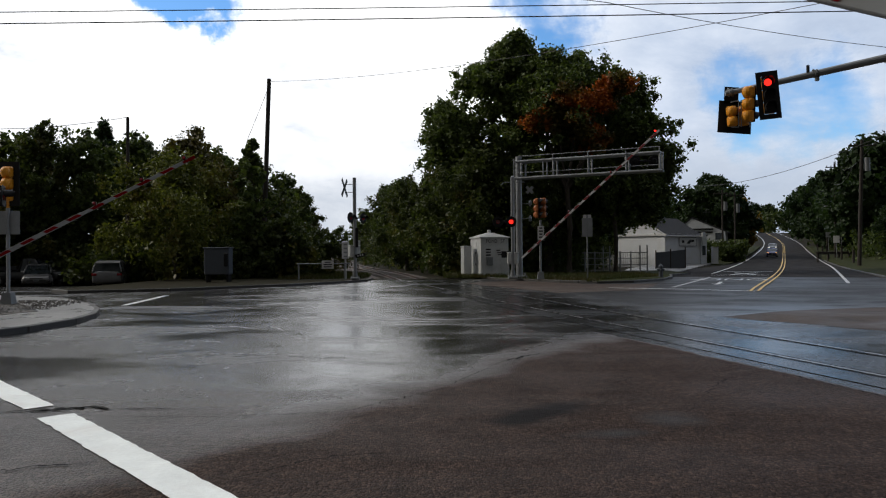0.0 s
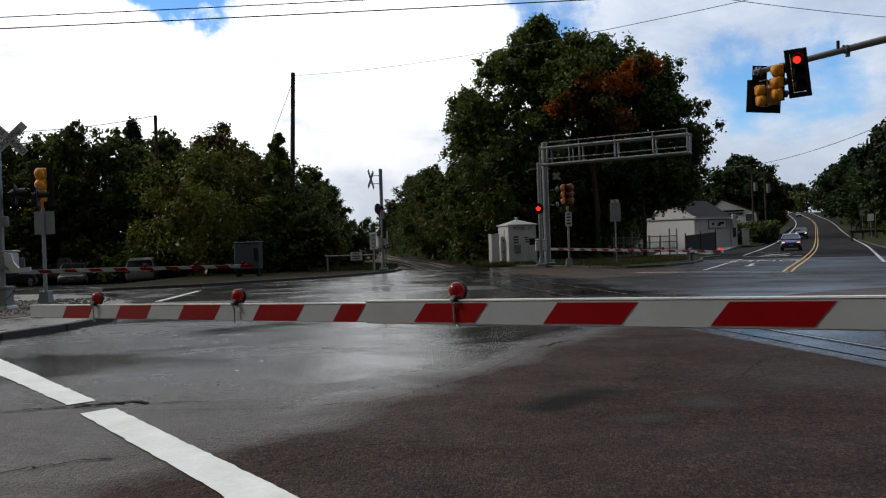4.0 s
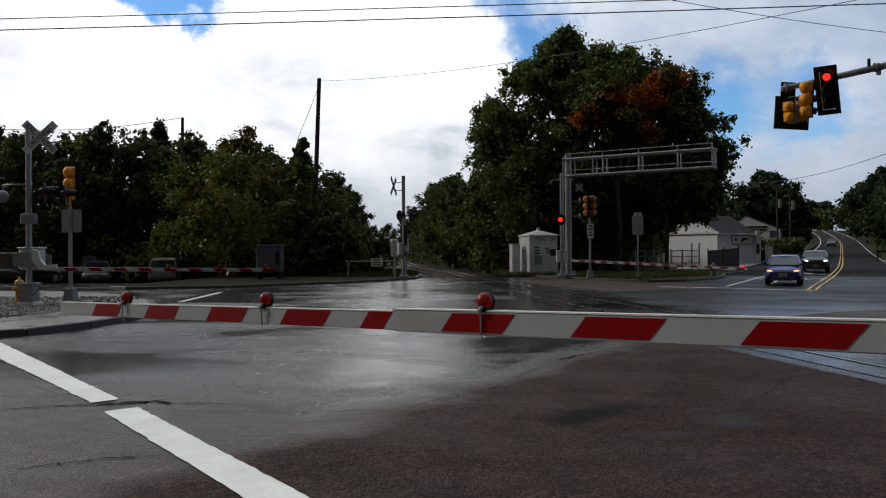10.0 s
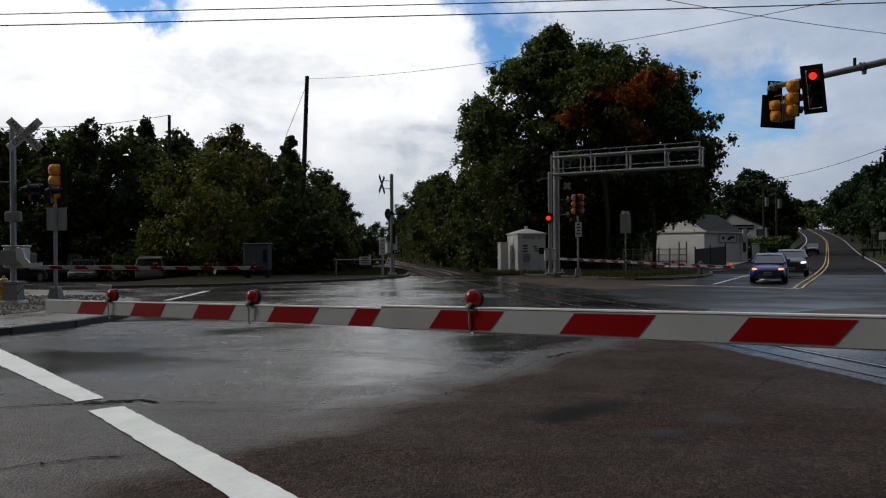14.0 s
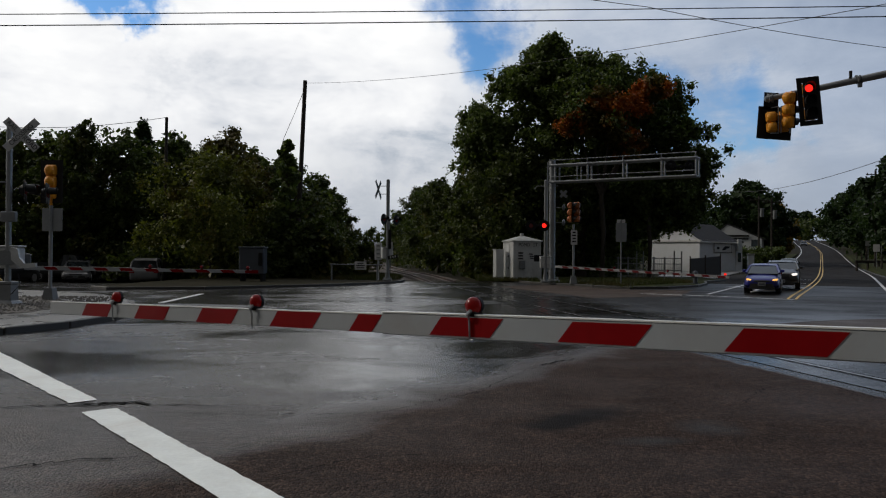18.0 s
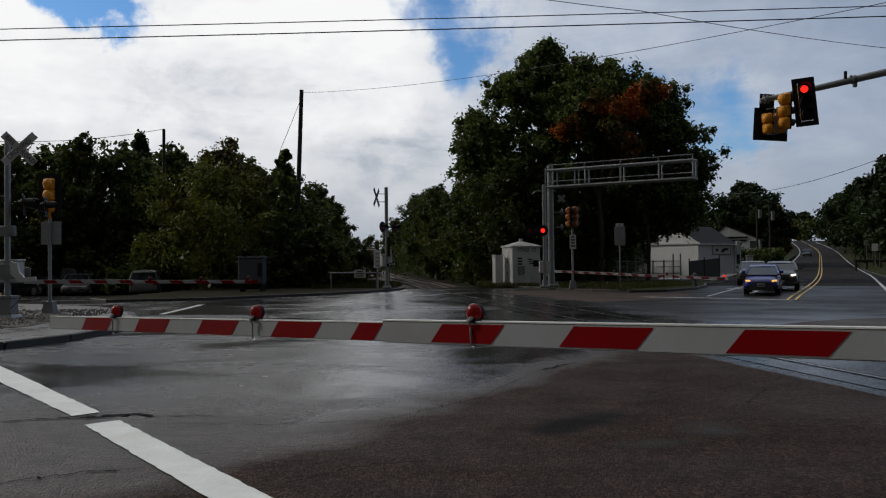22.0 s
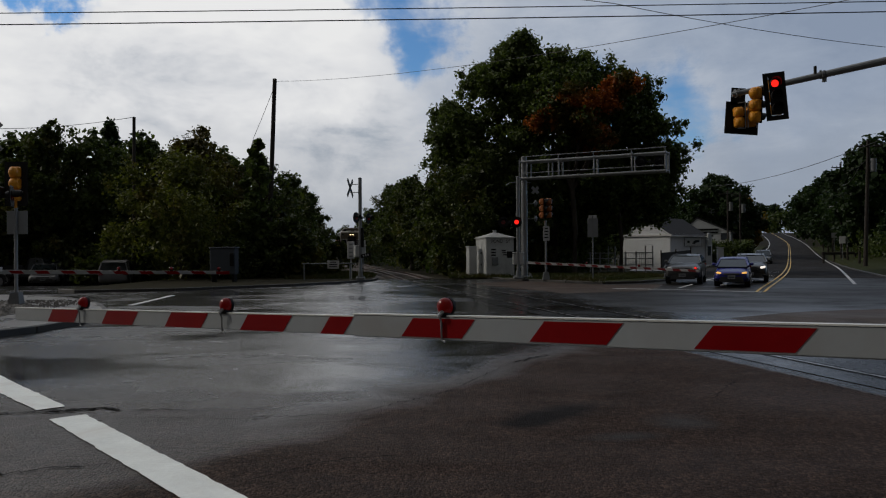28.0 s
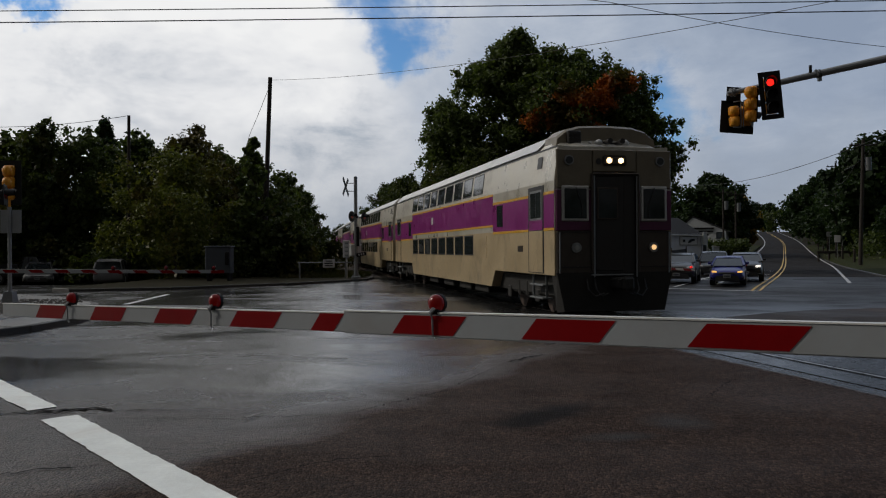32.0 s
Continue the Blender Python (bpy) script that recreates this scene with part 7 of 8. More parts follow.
for proto, x, y, turn, s in (
        (hill_a, 30, 112, 140, 0.72), (hill_a, 41, 119, 250, 0.8), (hill_a, 41.5, 127, 90, 0.85), (hill_a, 33, 122, 200, 0.9), (hill_b, 53, 160, 60, 0.8), (hill_b, 66, 185, 100, 0.75), (hill_a, 76, 215, 20, 0.7), (hill_b, 92, 270, 0, 0.8), (hill_a, 112, 330, 60, 0.9), (hill_b, 124, 372, 60, 0.9),
        (hill_b, 50.0, 92, 200, 1.3), (hill_a, 55.5, 104, 10, 1.1), (hill_b, 60.0, 116, 50, 1.1), (hill_a, 65.5, 130, 150, 1.1), (hill_b, 73, 146, 70, 1.15), (hill_a, 79.5, 168, 20, 1.4), (hill_b, 90.5, 192, 90, 1.4), (hill_a, 105, 225, 10, 1.4), (hill_b, 119, 258, 200, 1.2), (hill_a, 137, 300, 30, 1.2), (hill_b, 157, 350, 30, 1.2),
        (hill_a, 64, 100, 80, 1.0), (hill_b, 76, 125, 10, 1.0), (hill_a, 86, 150, 300, 1.0), (hill_b, 100, 180, 60, 1.0), (hill_a, 47.0, 79, 320, 0.7), (hill_b, 52, 78, 20, 0.9), (hill_a, 60, 84, 20, 1.0), (hill_b, 174, 442, 40, 1.5), (hill_a, 186, 450, 120, 1.6), (hill_b, 198, 446, 200, 1.5), (hill_a, 211, 440, 300, 1.6), (hill_a, 143, 405, 0, 1.0), (hill_b, 165, 430, 0, 1.0), (hill_a, 185, 420, 0, 1.1)):
    stand(proto, x, y, turn, s)

# wood in the far distance closes the horizon
rng = random.Random(5)
cl = []
for k in range(520):
    a = radians(-75 + 150 * k / 520 + rng.uniform(-0.2, 0.2))
    d = rng.uniform(300, 420)
    if -8.5 < math.degrees(a) < -1.5:
        d = rng.uniform(520, 560)
    x, y = d * math.sin(a), d * math.cos(a)
    if 0.30 < x / max(1, y) < 0.52 and y > 150:
        d *= 1.35
        x, y = d * math.sin(a), d * math.cos(a)
    for q in range(3):
        cl.append((x + rng.uniform(-4, 4), y + rng.uniform(-4, 4), land(x, y) + rng.uniform(1.0, 9.5), rng.uniform(2.5, 4.5)))
far = new("far_wood", leaf_mesh("far_wood", L_DARK, cl, 60, 1.2, 99))
tagged(far, "distant dark woods on the horizon", "wood", kind="stuff")
# woods behind the camera and to the sides close the place
cl = []
for k in range(150):
    a = radians(80 + 200 * k / 150)
    d = rng.uniform(70, 100)
    x, y = d * math.sin(a), d * math.cos(a)
    for q in range(3):
        cl.append((x + rng.uniform(-3, 3), y + rng.uniform(-3, 3), rng.uniform(1.0, 8.0), rng.uniform(2.0, 3.5)))
back = new("street_trees", leaf_mesh("street_trees", L_DARK, cl, 40, 1.0, 98))
tagged(back, "dark trees round the crossing", "wood", kind="stuff")

# ---- hedges, cabinets, poles and wires ----
hedge(28.4, 87.5, 2.4, 2.0, 2.6, 301, "clipped dark hedge beside the white house")
hedge(33.6, 92.5, 3.6, 3.0, 2.5, 302, "rounded dark hedge on the corner of the drive")
hedge(30.6, 104, 3.5, 2.5, 2.4, 303, "dark hedge before the shop")
gp = empty("gate_post", pose(29.4, 85.6, land(29.4, 85.6)), "pale concrete post at the drive", "post")
bm = B()
box(bm, (0, 0, 0.85), (0.62, 0.5, 1.7), bevel=0.04)
part("shaft", bm, M_CLAP, gp)
bm = B()
box(bm, (0, 0, 1.76), (0.72, 0.6, 0.12), bevel=0.03)
part("cap", bm, M_CONCRETE, gp)

fp = empty("screen_fence", pose(18.2, 67.5, land(18, 67)), "dark mesh screen fence before the white building", "fence")
for k, h in enumerate((1.5, 1.6, 1.75)):
    bm = B()
    rod(bm, (k * 1.25, 0, 0), (k * 1.25, 0, h + 0.15), 0.05, seg=8)
    part("post", bm, M_TIMBER, fp, "dark post")
for k in range(2):
    bm = B()
    prism(bm, [(k * 1.25 + 0.04, 0.1), (k * 1.25 + 1.21, 0.1), (k * 1.25 + 1.21, 1.55 + 0.12 * k), (k * 1.25 + 0.04, 1.45 + 0.1 * k)], -0.02, 0.02, pose(0, 0, 0, 90, 0, 0))
    part("panel", bm, M_CABINET_DARK, fp, "dark mesh panel")

pen = empty("metal_pen", pose(12.6, 56.0, land(12.6, 56) + 0.1), "rusty grey metal rail pens under the maple", "fence")
for x in (0, 0.75, 1.4, 1.9):
    bm = B()
    rod(bm, (x, 0, 0), (x, 0, 1.9 if x in (1.4, 1.9) else 1.5), 0.05, seg=8)
    part("post", bm, M_GALV, pen, "grey post")
for z in (0.55, 1.0, 1.4):
    bm = B()
    rod(bm, (-0.2, 0, z), (1.95, 0, z), 0.03, seg=8)
    part("rail", bm, M_GALV, pen, "grey rail")
bm = B()
for k in range(12):
    rod(bm, (0.08 + k * 0.15, 0, 0.55), (0.08 + k * 0.15, 0, 1.4), 0.01, seg=5)
part("mesh", bm, M_GALV, pen, "thin upright bars")
pen2 = copy_thing(pen, pose(10.5, 58.0, land(10.5, 58) + 0.1, 0, 0, 10))

# equipment bungalow and its small neighbour
def bungalow():
    b = empty("equipment_shelter", pose(2.48, 48.6, land(2, 48) + 0.10, 0, 0, 17) @ Matrix.Diagonal((0.86, 1, 1, 1)), "silver metal railway equipment shelter with notices", "shelter")
    bm = B()
    box(bm, (1.05, 0.95, 1.22), (2.1, 1.9, 2.3), bevel=0.02)
    body = part("body", bm, M_CABINET, b, "silver metal walls")
    bm = B()
    loft(bm, [[(-0.08, -0.08, 2.36), (2.18, -0.08, 2.36), (2.18, 1.98, 2.36), (-0.08, 1.98, 2.36)], [(-0.08, -0.08, 2.42), (2.18, -0.08, 2.42), (2.18, 1.98, 2.42), (-0.08, 1.98, 2.42)], [(1.0, 0.9, 2.74), (1.1, 0.9, 2.74), (1.1, 1.0, 2.74), (1.0, 1.0, 2.74)]])
    rod(bm, (1.05, 0.95, 2.7), (1.05, 0.95, 2.88), 0.10, 0.14, seg=10)
    part("roof", bm, M_CABINET, b, "low hipped metal roof with vent")
    bm = B()
    box(bm, (1.1, -0.012, 2.16), (1.55, 0.016, 0.3), bevel=0.004)
    s = part("name_board", bm, M_SIGN_WHITE, b, "white name board")
    lettered("lettering", "POND   ST", 0.30, pose(1.1, -0.026, 2.16, 90, 0, 0), M_BLACK, s, "black words POND ST", 0.002)
    bm = B()
    box(bm, (0.55, -0.012, 1.45), (0.5, 0.014, 0.62), bevel=0.004)
    box(bm, (1.4, -0.012, 1.45), (0.6, 0.014, 0.55), bevel=0.004)
    n = part("notice", bm, M_SIGN_WHITE, b, "white notices")
    for k in range(3):
        for c, size in (((0.55, -0.022, 1.66 - 0.17 * k), (0.36, 0.004, 0.09)), ((1.32 + 0.05 * k, -0.022, 1.6 - 0.13 * k), (0.3, 0.004, 0.07))):
            bm = B()
            box(bm, c, size)
            part("writing_bar", bm, M_BLACK, n, "dark unreadable line")
    bm = B()
    box(bm, (0.62, -0.1, 0.95), (0.42, 0.2, 0.5), bevel=0.02)
    part("meter_box", bm, M_GALV, b, "grey meter box")
    bm = B()
    box(bm, (-0.012, 1.15, 1.2), (0.016, 0.85, 2.0), bevel=0.004)
    d = part("door", bm, M_CABINET, b, "flush metal door")
    bm = B()
    for z in (0.75, 1.45):
        box(bm, (-0.03, 0.85, z), (0.02, 0.16, 0.12), bevel=0.004)
    part("handle", bm, M_BLACK, d, "dark handle")
    bm = B()
    box(bm, (1.05, 0.95, 0.03), (2.2, 2.0, 0.14), bevel=0.01)
    part("plinth", bm, M_CONCRETE, b, "concrete plinth")
    c = empty("side_cabinet", pose(1.62, 49.6, land(1.4, 49) + 0.1, 0, 0, 17), "narrow pale cabinet beside the shelter", "cabinet")
    bm = B()
    box(bm, (0, 0, 0.95), (0.5, 0.6, 1.8), bevel=0.02)
    part("case", bm, M_CABINET, c)
    bm = B()
    box(bm, (0, 0, 1.87), (0.56, 0.66, 0.05), bevel=0.01)
    part("lid", bm, M_CABINET, c)


bungalow()
nb = empty("notice_board", pose(4.0, 46.6, land(4, 46) + 0.1), "dark notice board on a thin post", "sign")
bm = B()
rod(bm, (0, 0, 0), (0, 0, 1.5), 0.03, seg=8)
part("post", bm, M_GALV, nb)
bm = B()
box(bm, (0, -0.04, 1.35), (0.85, 0.03, 0.38), bevel=0.01)
part("board", bm, M_BLACK, nb, "black board")

ub = empty("utility_box", pose(-12.0, 43.4, land(-12, 43) + 0.1), "grey green utility box on a dark frame under the trees", "cabinet")
bm = B()
box(bm, (0, 0, 1.1), (1.35, 0.8, 1.4), bevel=0.03)
part("case", bm, M_CABINET_DARK, ub)
bm = B()
box(bm, (0, 0, 1.84), (1.45, 0.9, 0.08), bevel=0.02)
part("lid", bm, M_CABINET_DARK, ub)
bm = B()
box(bm, (0.55, -0.5, 1.2), (0.22, 0.2, 0.7), bevel=0.02)
part("meter", bm, M_BLACK, ub, "small dark meter box")
for sx in (-1, 1):
    bm = B()
    box(bm, (sx * 0.55, 0, 0.2), (0.12, 0.7, 0.45), bevel=0.01)
    part("leg", bm, M_BLACK, ub, "dark leg")

hyd = empty("fire_hydrant", pose(-14.5, 23.9, land(-14, 24) + 0.14), "worn yellow fire hydrant on the corner", "hydrant")
bm = B()
rod(bm, (0, 0, 0), (0, 0, 0.06), 0.17, seg=14)
rod(bm, (0, 0, 0.05), (0, 0, 0.55), 0.115, seg=14)
rod(bm, (0, 0, 0.55), (0, 0, 0.6), 0.15, seg=14)
part("barrel", bm, M_HYDRANT, hyd)
bm = B()
bmesh.ops.create_uvsphere(bm, u_segments=14, v_segments=8, radius=0.135, matrix=pose(0, 0, 0.6) @ Matrix.Diagonal((1, 1, 0.9, 1)))
rod(bm, (0, 0, 0.7), (0, 0, 0.78), 0.035, seg=6)
part("bonnet", bm, M_HYDRANT, hyd, smooth=True)
for sx, sy in ((-1, 0), (1, 0), (0, -1)):
    bm = B()
    rod(bm, (sx * 0.09, sy * 0.09, 0.42), (sx * 0.19, sy * 0.19, 0.42), 0.065, seg=10)
    rod(bm, (sx * 0.19, sy * 0.19, 0.42), (sx * 0.22, sy * 0.22, 0.42), 0.03, seg=6)
    part("outlet", bm, M_HYDRANT, hyd, "capped outlet")
hyd2 = copy_thing(hyd, pose(12.3, 44.6, land(12.3, 44.6) + 0.1))
hyd2["label"] = "dark weathered fire hydrant at the grassy corner"
for piece in hyd2.children:
    piece.data = piece.data.copy()
    piece.data.materials[0] = M_CABINET_DARK


def pole(x, y, h, top, r, label, arms=0, kind="utility_pole", can=False):
    """A timber pole from the ground to the point top (x, y offset at height h)."""
    p = empty(kind, pose(x, y, land(x, y)), label, "utility pole", "utility poles")
    bm = B()
    rod(bm, (0, 0, -0.3), (top[0], top[1], h), r, r * 0.75, seg=12)
    part("shaft", bm, M_TIMBER, p, "dark timber shaft")
    for k in range(arms):
        z = h - 0.5 - k * 1.1
        fx, fy = top[0] * z / h, top[1] * z / h
        bm = B()
        box(bm, (fx, fy - 0.12, z), (2.3, 0.1, 0.12), bevel=0.01)
        for dx in (-1.0, -0.5, 0.5, 1.0):
            rod(bm, (fx + dx, fy - 0.12, z + 0.05), (fx + dx, fy - 0.12, z + 0.22), 0.05, 0.03, seg=8)
        part("cross_arm", bm, M_TIMBER, p, "cross arm with insulators")
    if can:
        bm = B()
        rod(bm, (top[0] + 0.35, -0.1, h - 2.6), (top[0] + 0.35, -0.1, h - 1.5), 0.24, seg=14)
        part("transformer", bm, M_GALV, p, "grey transformer can")
    return p


pole(-13.75, 62, 15.2, (0.62, 0), 0.21, "tall leaning dark timber pole")
pole(-20.1, 51.6, 10.9, (0.05, 0), 0.13, "thin dark timber pole above the wood")
pole(34.6, 66, 10.6, (0.35, 0), 0.17, "utility pole with cross arm and transformer by the street", 1, can=True)
pole(47.0, 95, 11.6, (0, 0), 0.15, "utility pole beside the hill street", 1)
pole(62, 128, 10.5, (0, 0), 0.15, "utility pole beside the hill street", 1)
pole(83, 175, 10.0, (0, 0), 0.15, "utility pole beside the hill street", 1)
pole(36.9, 100, 8.6, (0, 0), 0.13, "utility pole by the houses", 1, can=True)
pole(35.7, 101, 8.9, (0, 0), 0.13, "utility pole by the houses", 1, can=True)

sl = empty("street_lamp", pose(50.2, 100, land(50, 100)), "thin white street lamp beside the hill street", "street lamp")
bm = B()
tube(bm, [(0, 0, 0), (0, 0, 6.0), (-0.4, 0, 6.5), (-1.5, 0, 6.7)], 0.05, 8)
part("pole", bm, M_ALU, sl)
bm = B()
box(bm, (-1.8, 0, 6.68), (0.6, 0.2, 0.12), bevel=0.03)
part("lantern", bm, M_SIGN_WHITE, sl)


def small_sign(x, y, h, w, s, label, front=True):
    p = empty("road_sign", pose(x, y, land(x, y), 0, 0, -22), label, "sign", "signs along the street")
    bm = B()
    rod(bm, (0, 0, 0), (0, 0, h), 0.035, seg=8)
    part("post", bm, M_GALV, p)
    bm = B()
    box(bm, (0, -0.04, h - s / 2), (w, 0.015, s), bevel=0.003)
    part("plate", bm, M_SIGN_WHITE if front else M_SIGN_BACK, p, "plain plate")
    return p


small_sign(road_mid(84) + 5.6, 84, 2.9, 0.6, 0.75, "small white sign on a post by the hill street")
small_sign(road_mid(96) + 5.4, 96, 3.4, 0.6, 0.6, "small pale sign on a post by the hill street", False)
small_sign(-6.2, 60.5, 2.6, 0.45, 0.6, "small pale sign beside the track")
small_sign(0.8, 62, 1.6, 0.5, 0.45, "small pale sign at the edge of the wood", False)
rs = empty("relay_post", pose(-8.6, 58.5, 0.15), "thin signal post beside the track", "signal post")
bm = B()
rod(bm, (0, 0, 0), (0, 0, 3.0), 0.04, seg=8)
box(bm, (0, 0, 2.55), (0.26, 0.16, 0.8), bevel=0.02)
part("post", bm, M_GALV, rs)

# rail fence, wall of stones and posts on the hill
rf = empty("rail_fence", pose(41.8, 88.5, land(43, 88), 0, 0, 10), "low dark timber guard rail", "fence")
for k in range(5):
    bm = B()
    box(bm, (k * 1.3, 0, 0.6), (0.2, 0.2, 1.2), bevel=0.02)
    part("post", bm, M_TIMBER, rf, "dark post")
bm = B()
box(bm, (2.6, 0.0, 1.05), (5.6, 0.16, 0.28), bevel=0.03)
part("rail", bm, M_TIMBER, rf, "dark timber rail")
rng = random.Random(77)
sw = empty("stone_wall", pose(37.5, 62.0, land(38, 62)), "low rough wall of round grey stones", "wall")
stone = None
for k in range(34):
    x, z = rng.uniform(0, 5.5), rng.choice((0.15, 0.42, 0.66))
    m = pose(x, rng.uniform(-0.15, 0.15), z, rng.uniform(0, 360), rng.uniform(0, 360), 0) @ Matrix.Diagonal((rng.uniform(0.8, 1.4), rng.uniform(0.7, 1.1), rng.uniform(0.7, 1.0), 1))
    if stone is None:
        bm = B()
        bmesh.ops.create_icosphere(bm, subdivisions=2, radius=0.24)
        for v in bm.verts:
            v.co *= 1 + 0.18 * noise.noise(v.co * 5)
        stone = part("stone", bm, M_CONCRETE, sw, at=m).data
    else:
        o = new("stone", stone)
        o.parent = sw
        o.matrix_basis = m
for k, (off, y) in enumerate(((6.4, 72), (6.0, 82), (5.8, 90), (5.6, 104), (5.6, 116), (5.6, 132))):
    bm = B()
    rod(bm, (0, 0, -0.1), (0, 0, 1.5 + 0.3 * (k % 2)), 0.11, 0.10, seg=8)
    thing("bollard", bm, M_TIMBER, pose(road_mid(y) + off, y, land(road_mid(y) + off, y)), "dark timber post along the verge", "post", "posts along the street")


def wire(pts, sag, r, label, n=24):
    """A hanging cable between points."""
    bm = B()
    run = []
    for a, b in zip(pts, pts[1:]):
        for k in range(n):
            u = k / n
            p = Vector(a).lerp(Vector(b), u)
            p.z -= sag * 4 * u * (1 - u)
            run.append(p)
    run.append(Vector(pts[-1]))
    tube(bm, run, r, 5)
    return thing("overhead_cable", bm, M_WIRE, None, label, "cable", "overhead cables")


wire([(-60, 21.5, 8.46), (60, 21.0, 8.99)], 0.55, 0.014, "thin dark overhead cable across the street")
wire([(-60, 21.5, 8.13), (60, 20.6, 8.72)], 0.60, 0.016, "thin dark overhead cable across the street")
wire([(-60, 19.0, 8.35), (60, 18.2, 8.95)], 0.55, 0.012, "thin dark overhead cable across the street")
wire([(-13.13, 62, 15.1), (11.5, 24, 9.05), (26, 0, 8.8)], 0.55, 0.012, "thin cable from the leaning pole over the street")
wire([(-3, 17.5, 8.3), (4.5, 21.2, 8.25), (15, 27, 8.5), (40, 41, 9.5)], 0.1, 0.010, "thin cable slanting over the street")
wire([(30, 100, 10.0), (27, 45, 8.9), (24, 20, 8.5)], 1.3, 0.022, "sagging cable to the houses")
wire([(34.9, 66, 10.2), (24, 24, 9.2)], 0.6, 0.014, "cable from the street pole")
wire([(35.8, 66, 10.3), (47.6, 95, 11.2), (62.6, 128, 10.4), (83.5, 175, 11.5)], 0.6, 0.02, "cable along the hill street")
wire([(34.2, 66, 8.6), (46.8, 95, 9.6), (62, 128, 9.2), (83, 175, 10.4)], 0.7, 0.03, "thick cable along the hill street")
wire([(-20.06, 51.6, 10.6), (-36, 49, 10.2), (-60, 40, 10.5)], 0.7, 0.018, "cable over the wood")
wire([(-13.2, 62, 14.6), (-14.3, 60, 10.5), (-14.8, 59, 8.0)], 0.05, 0.02, "slack cable beside the leaning pole")

# undergrowth closes the wood
def thicket(name, spots, label, seed, material=L_DARK, per=72, leaf=0.25):
    ob = new(name, leaf_mesh(name, material, spots, per, leaf, seed))
    return tagged(ob, label, "undergrowth", kind="stuff")


rng = random.Random(8)
sp_l = []
for k in range(760):
    x = rng.uniform(-72, -12)
    y = rng.uniform(63, 73)
    sp_l.append((x, y, rng.uniform(0.2, 7.8 + 1.2 * math.sin(x * 0.7) + 0.8 * math.sin(x * 1.9) if x < -17 else 6.5), rng.uniform(0.8, 1.6)))
for k in range(120):
    x = rng.uniform(-70, -17)
    sp_l.append((x, rng.uniform(53.0, 57.0), rng.uniform(0.1, 2.2), rng.uniform(0.6, 1.1)))
for k in range(150):
    x = rng.uniform(-24, -8.5)
    sp_l.append((x, 50.8 + rng.uniform(0, 6), rng.uniform(0.1, 2.0), rng.uniform(0.4, 0.9)))
thicket("undergrowth", sp_l, "dense undergrowth and saplings of the wood", 201, L_MIX)
sp_h = []
for k in range(420):
    y = rng.uniform(70, 230)
    sp_h.append((road_mid(y) + rng.uniform(8, 24), y, 0.0, rng.uniform(0.9, 1.8)))
sp_h = [(x, y, land(x, y) + rng.uniform(0.3, 7.5 if x - road_mid(y) > 14 else 3.0), r) for x, y, z, r in sp_h]
thicket("undergrowth", sp_h, "dark undergrowth on the hill", 204)
sp_t = []
for k in range(330):
    y = rng.uniform(50, 240)
    x = track_x(y) - rng.uniform(4.2, 9.0)
    if x / y > -0.155 - 1.3 / y and y < 150:
        continue
    sp_t.append((x, y, rng.uniform(0.1, 2.4 + 0.012 * y), rng.uniform(0.6, 1.4)))
for k in range(380):
    y = rng.uniform(58, 240)
    x = track_x(y) + rng.uniform(3.6, 10.0)
    sp_t.append((x, y, rng.uniform(0.1, 3.4 + 0.012 * y), rng.uniform(0.6, 1.4)))
thicket("undergrowth", sp_t, "bushes and saplings along the railway", 202, L_MIX, 66, 0.23)
sp_o = []
for k in range(360):
    x, y = rng.uniform(-1.0, 10.8), rng.uniform(60, 68)
    top = 6.5
    sp_o.append((x, y, rng.uniform(0.2, top), rng.uniform(0.8, 1.5)))
for k in range(200):
    x, y = rng.uniform(7.5, 15.4), rng.uniform(73, 78)
    sp_o.append((x, y, rng.uniform(0.2, 4.6), rng.uniform(0.8, 1.4)))
thicket("undergrowth", sp_o, "dark thicket under the great oak", 203)


def tufts(name, poly_pts, n, h, seed, label):
    """Grass blades on a verge, too many to count."""
    rnd = np.random.default_rng(seed)
    pts = poly_pts(rnd, n)
    z = np.array([land(x, y) + 0.1 for x, y in pts])
    a = rnd.uniform(0, 2 * math.pi, n)
    hh = h * rnd.uniform(0.4, 1.2, n)
    w = 0.02 + 0.02 * rnd.random(n)
    dx, dy = np.cos(a) * w, np.sin(a) * w
    lx, ly = rnd.normal(0, 0.35, n) * hh, rnd.normal(0, 0.35, n) * hh
    x, y = pts[:, 0], pts[:, 1]
    v = np.stack([np.stack([x - dx, y - dy, z - 0.02], 1), np.stack([x + dx, y + dy, z - 0.02], 1), np.stack([x + lx, y + ly, z + hh], 1)], 1).reshape(-1, 3)
    me = bpy.data.meshes.new(name)
    me.vertices.add(3 * n)
    me.vertices.foreach_set("co", v.ravel())
    me.loops.add(3 * n)
    me.loops.foreach_set("vertex_index", np.arange(3 * n, dtype=np.int32))
    me.polygons.add(n)
    me.polygons.foreach_set("loop_start", np.arange(0, 3 * n, 3, dtype=np.int32))
    me.update(calc_edges=True)
    me.materials.append(L_GRASS)
    return tagged(new(name, me), label, "grass", kind="stuff")


def in_band(x0, x1, f0, f1):
    def pick(rnd, n):
        x = rnd.uniform(x0, x1, n)
        lo = np.array([f0(v) for v in x])
        hi = np.array([f1(v) for v in x])
        return np.stack([x, lo + (hi - lo) * rnd.random(n)], 1)
    return pick


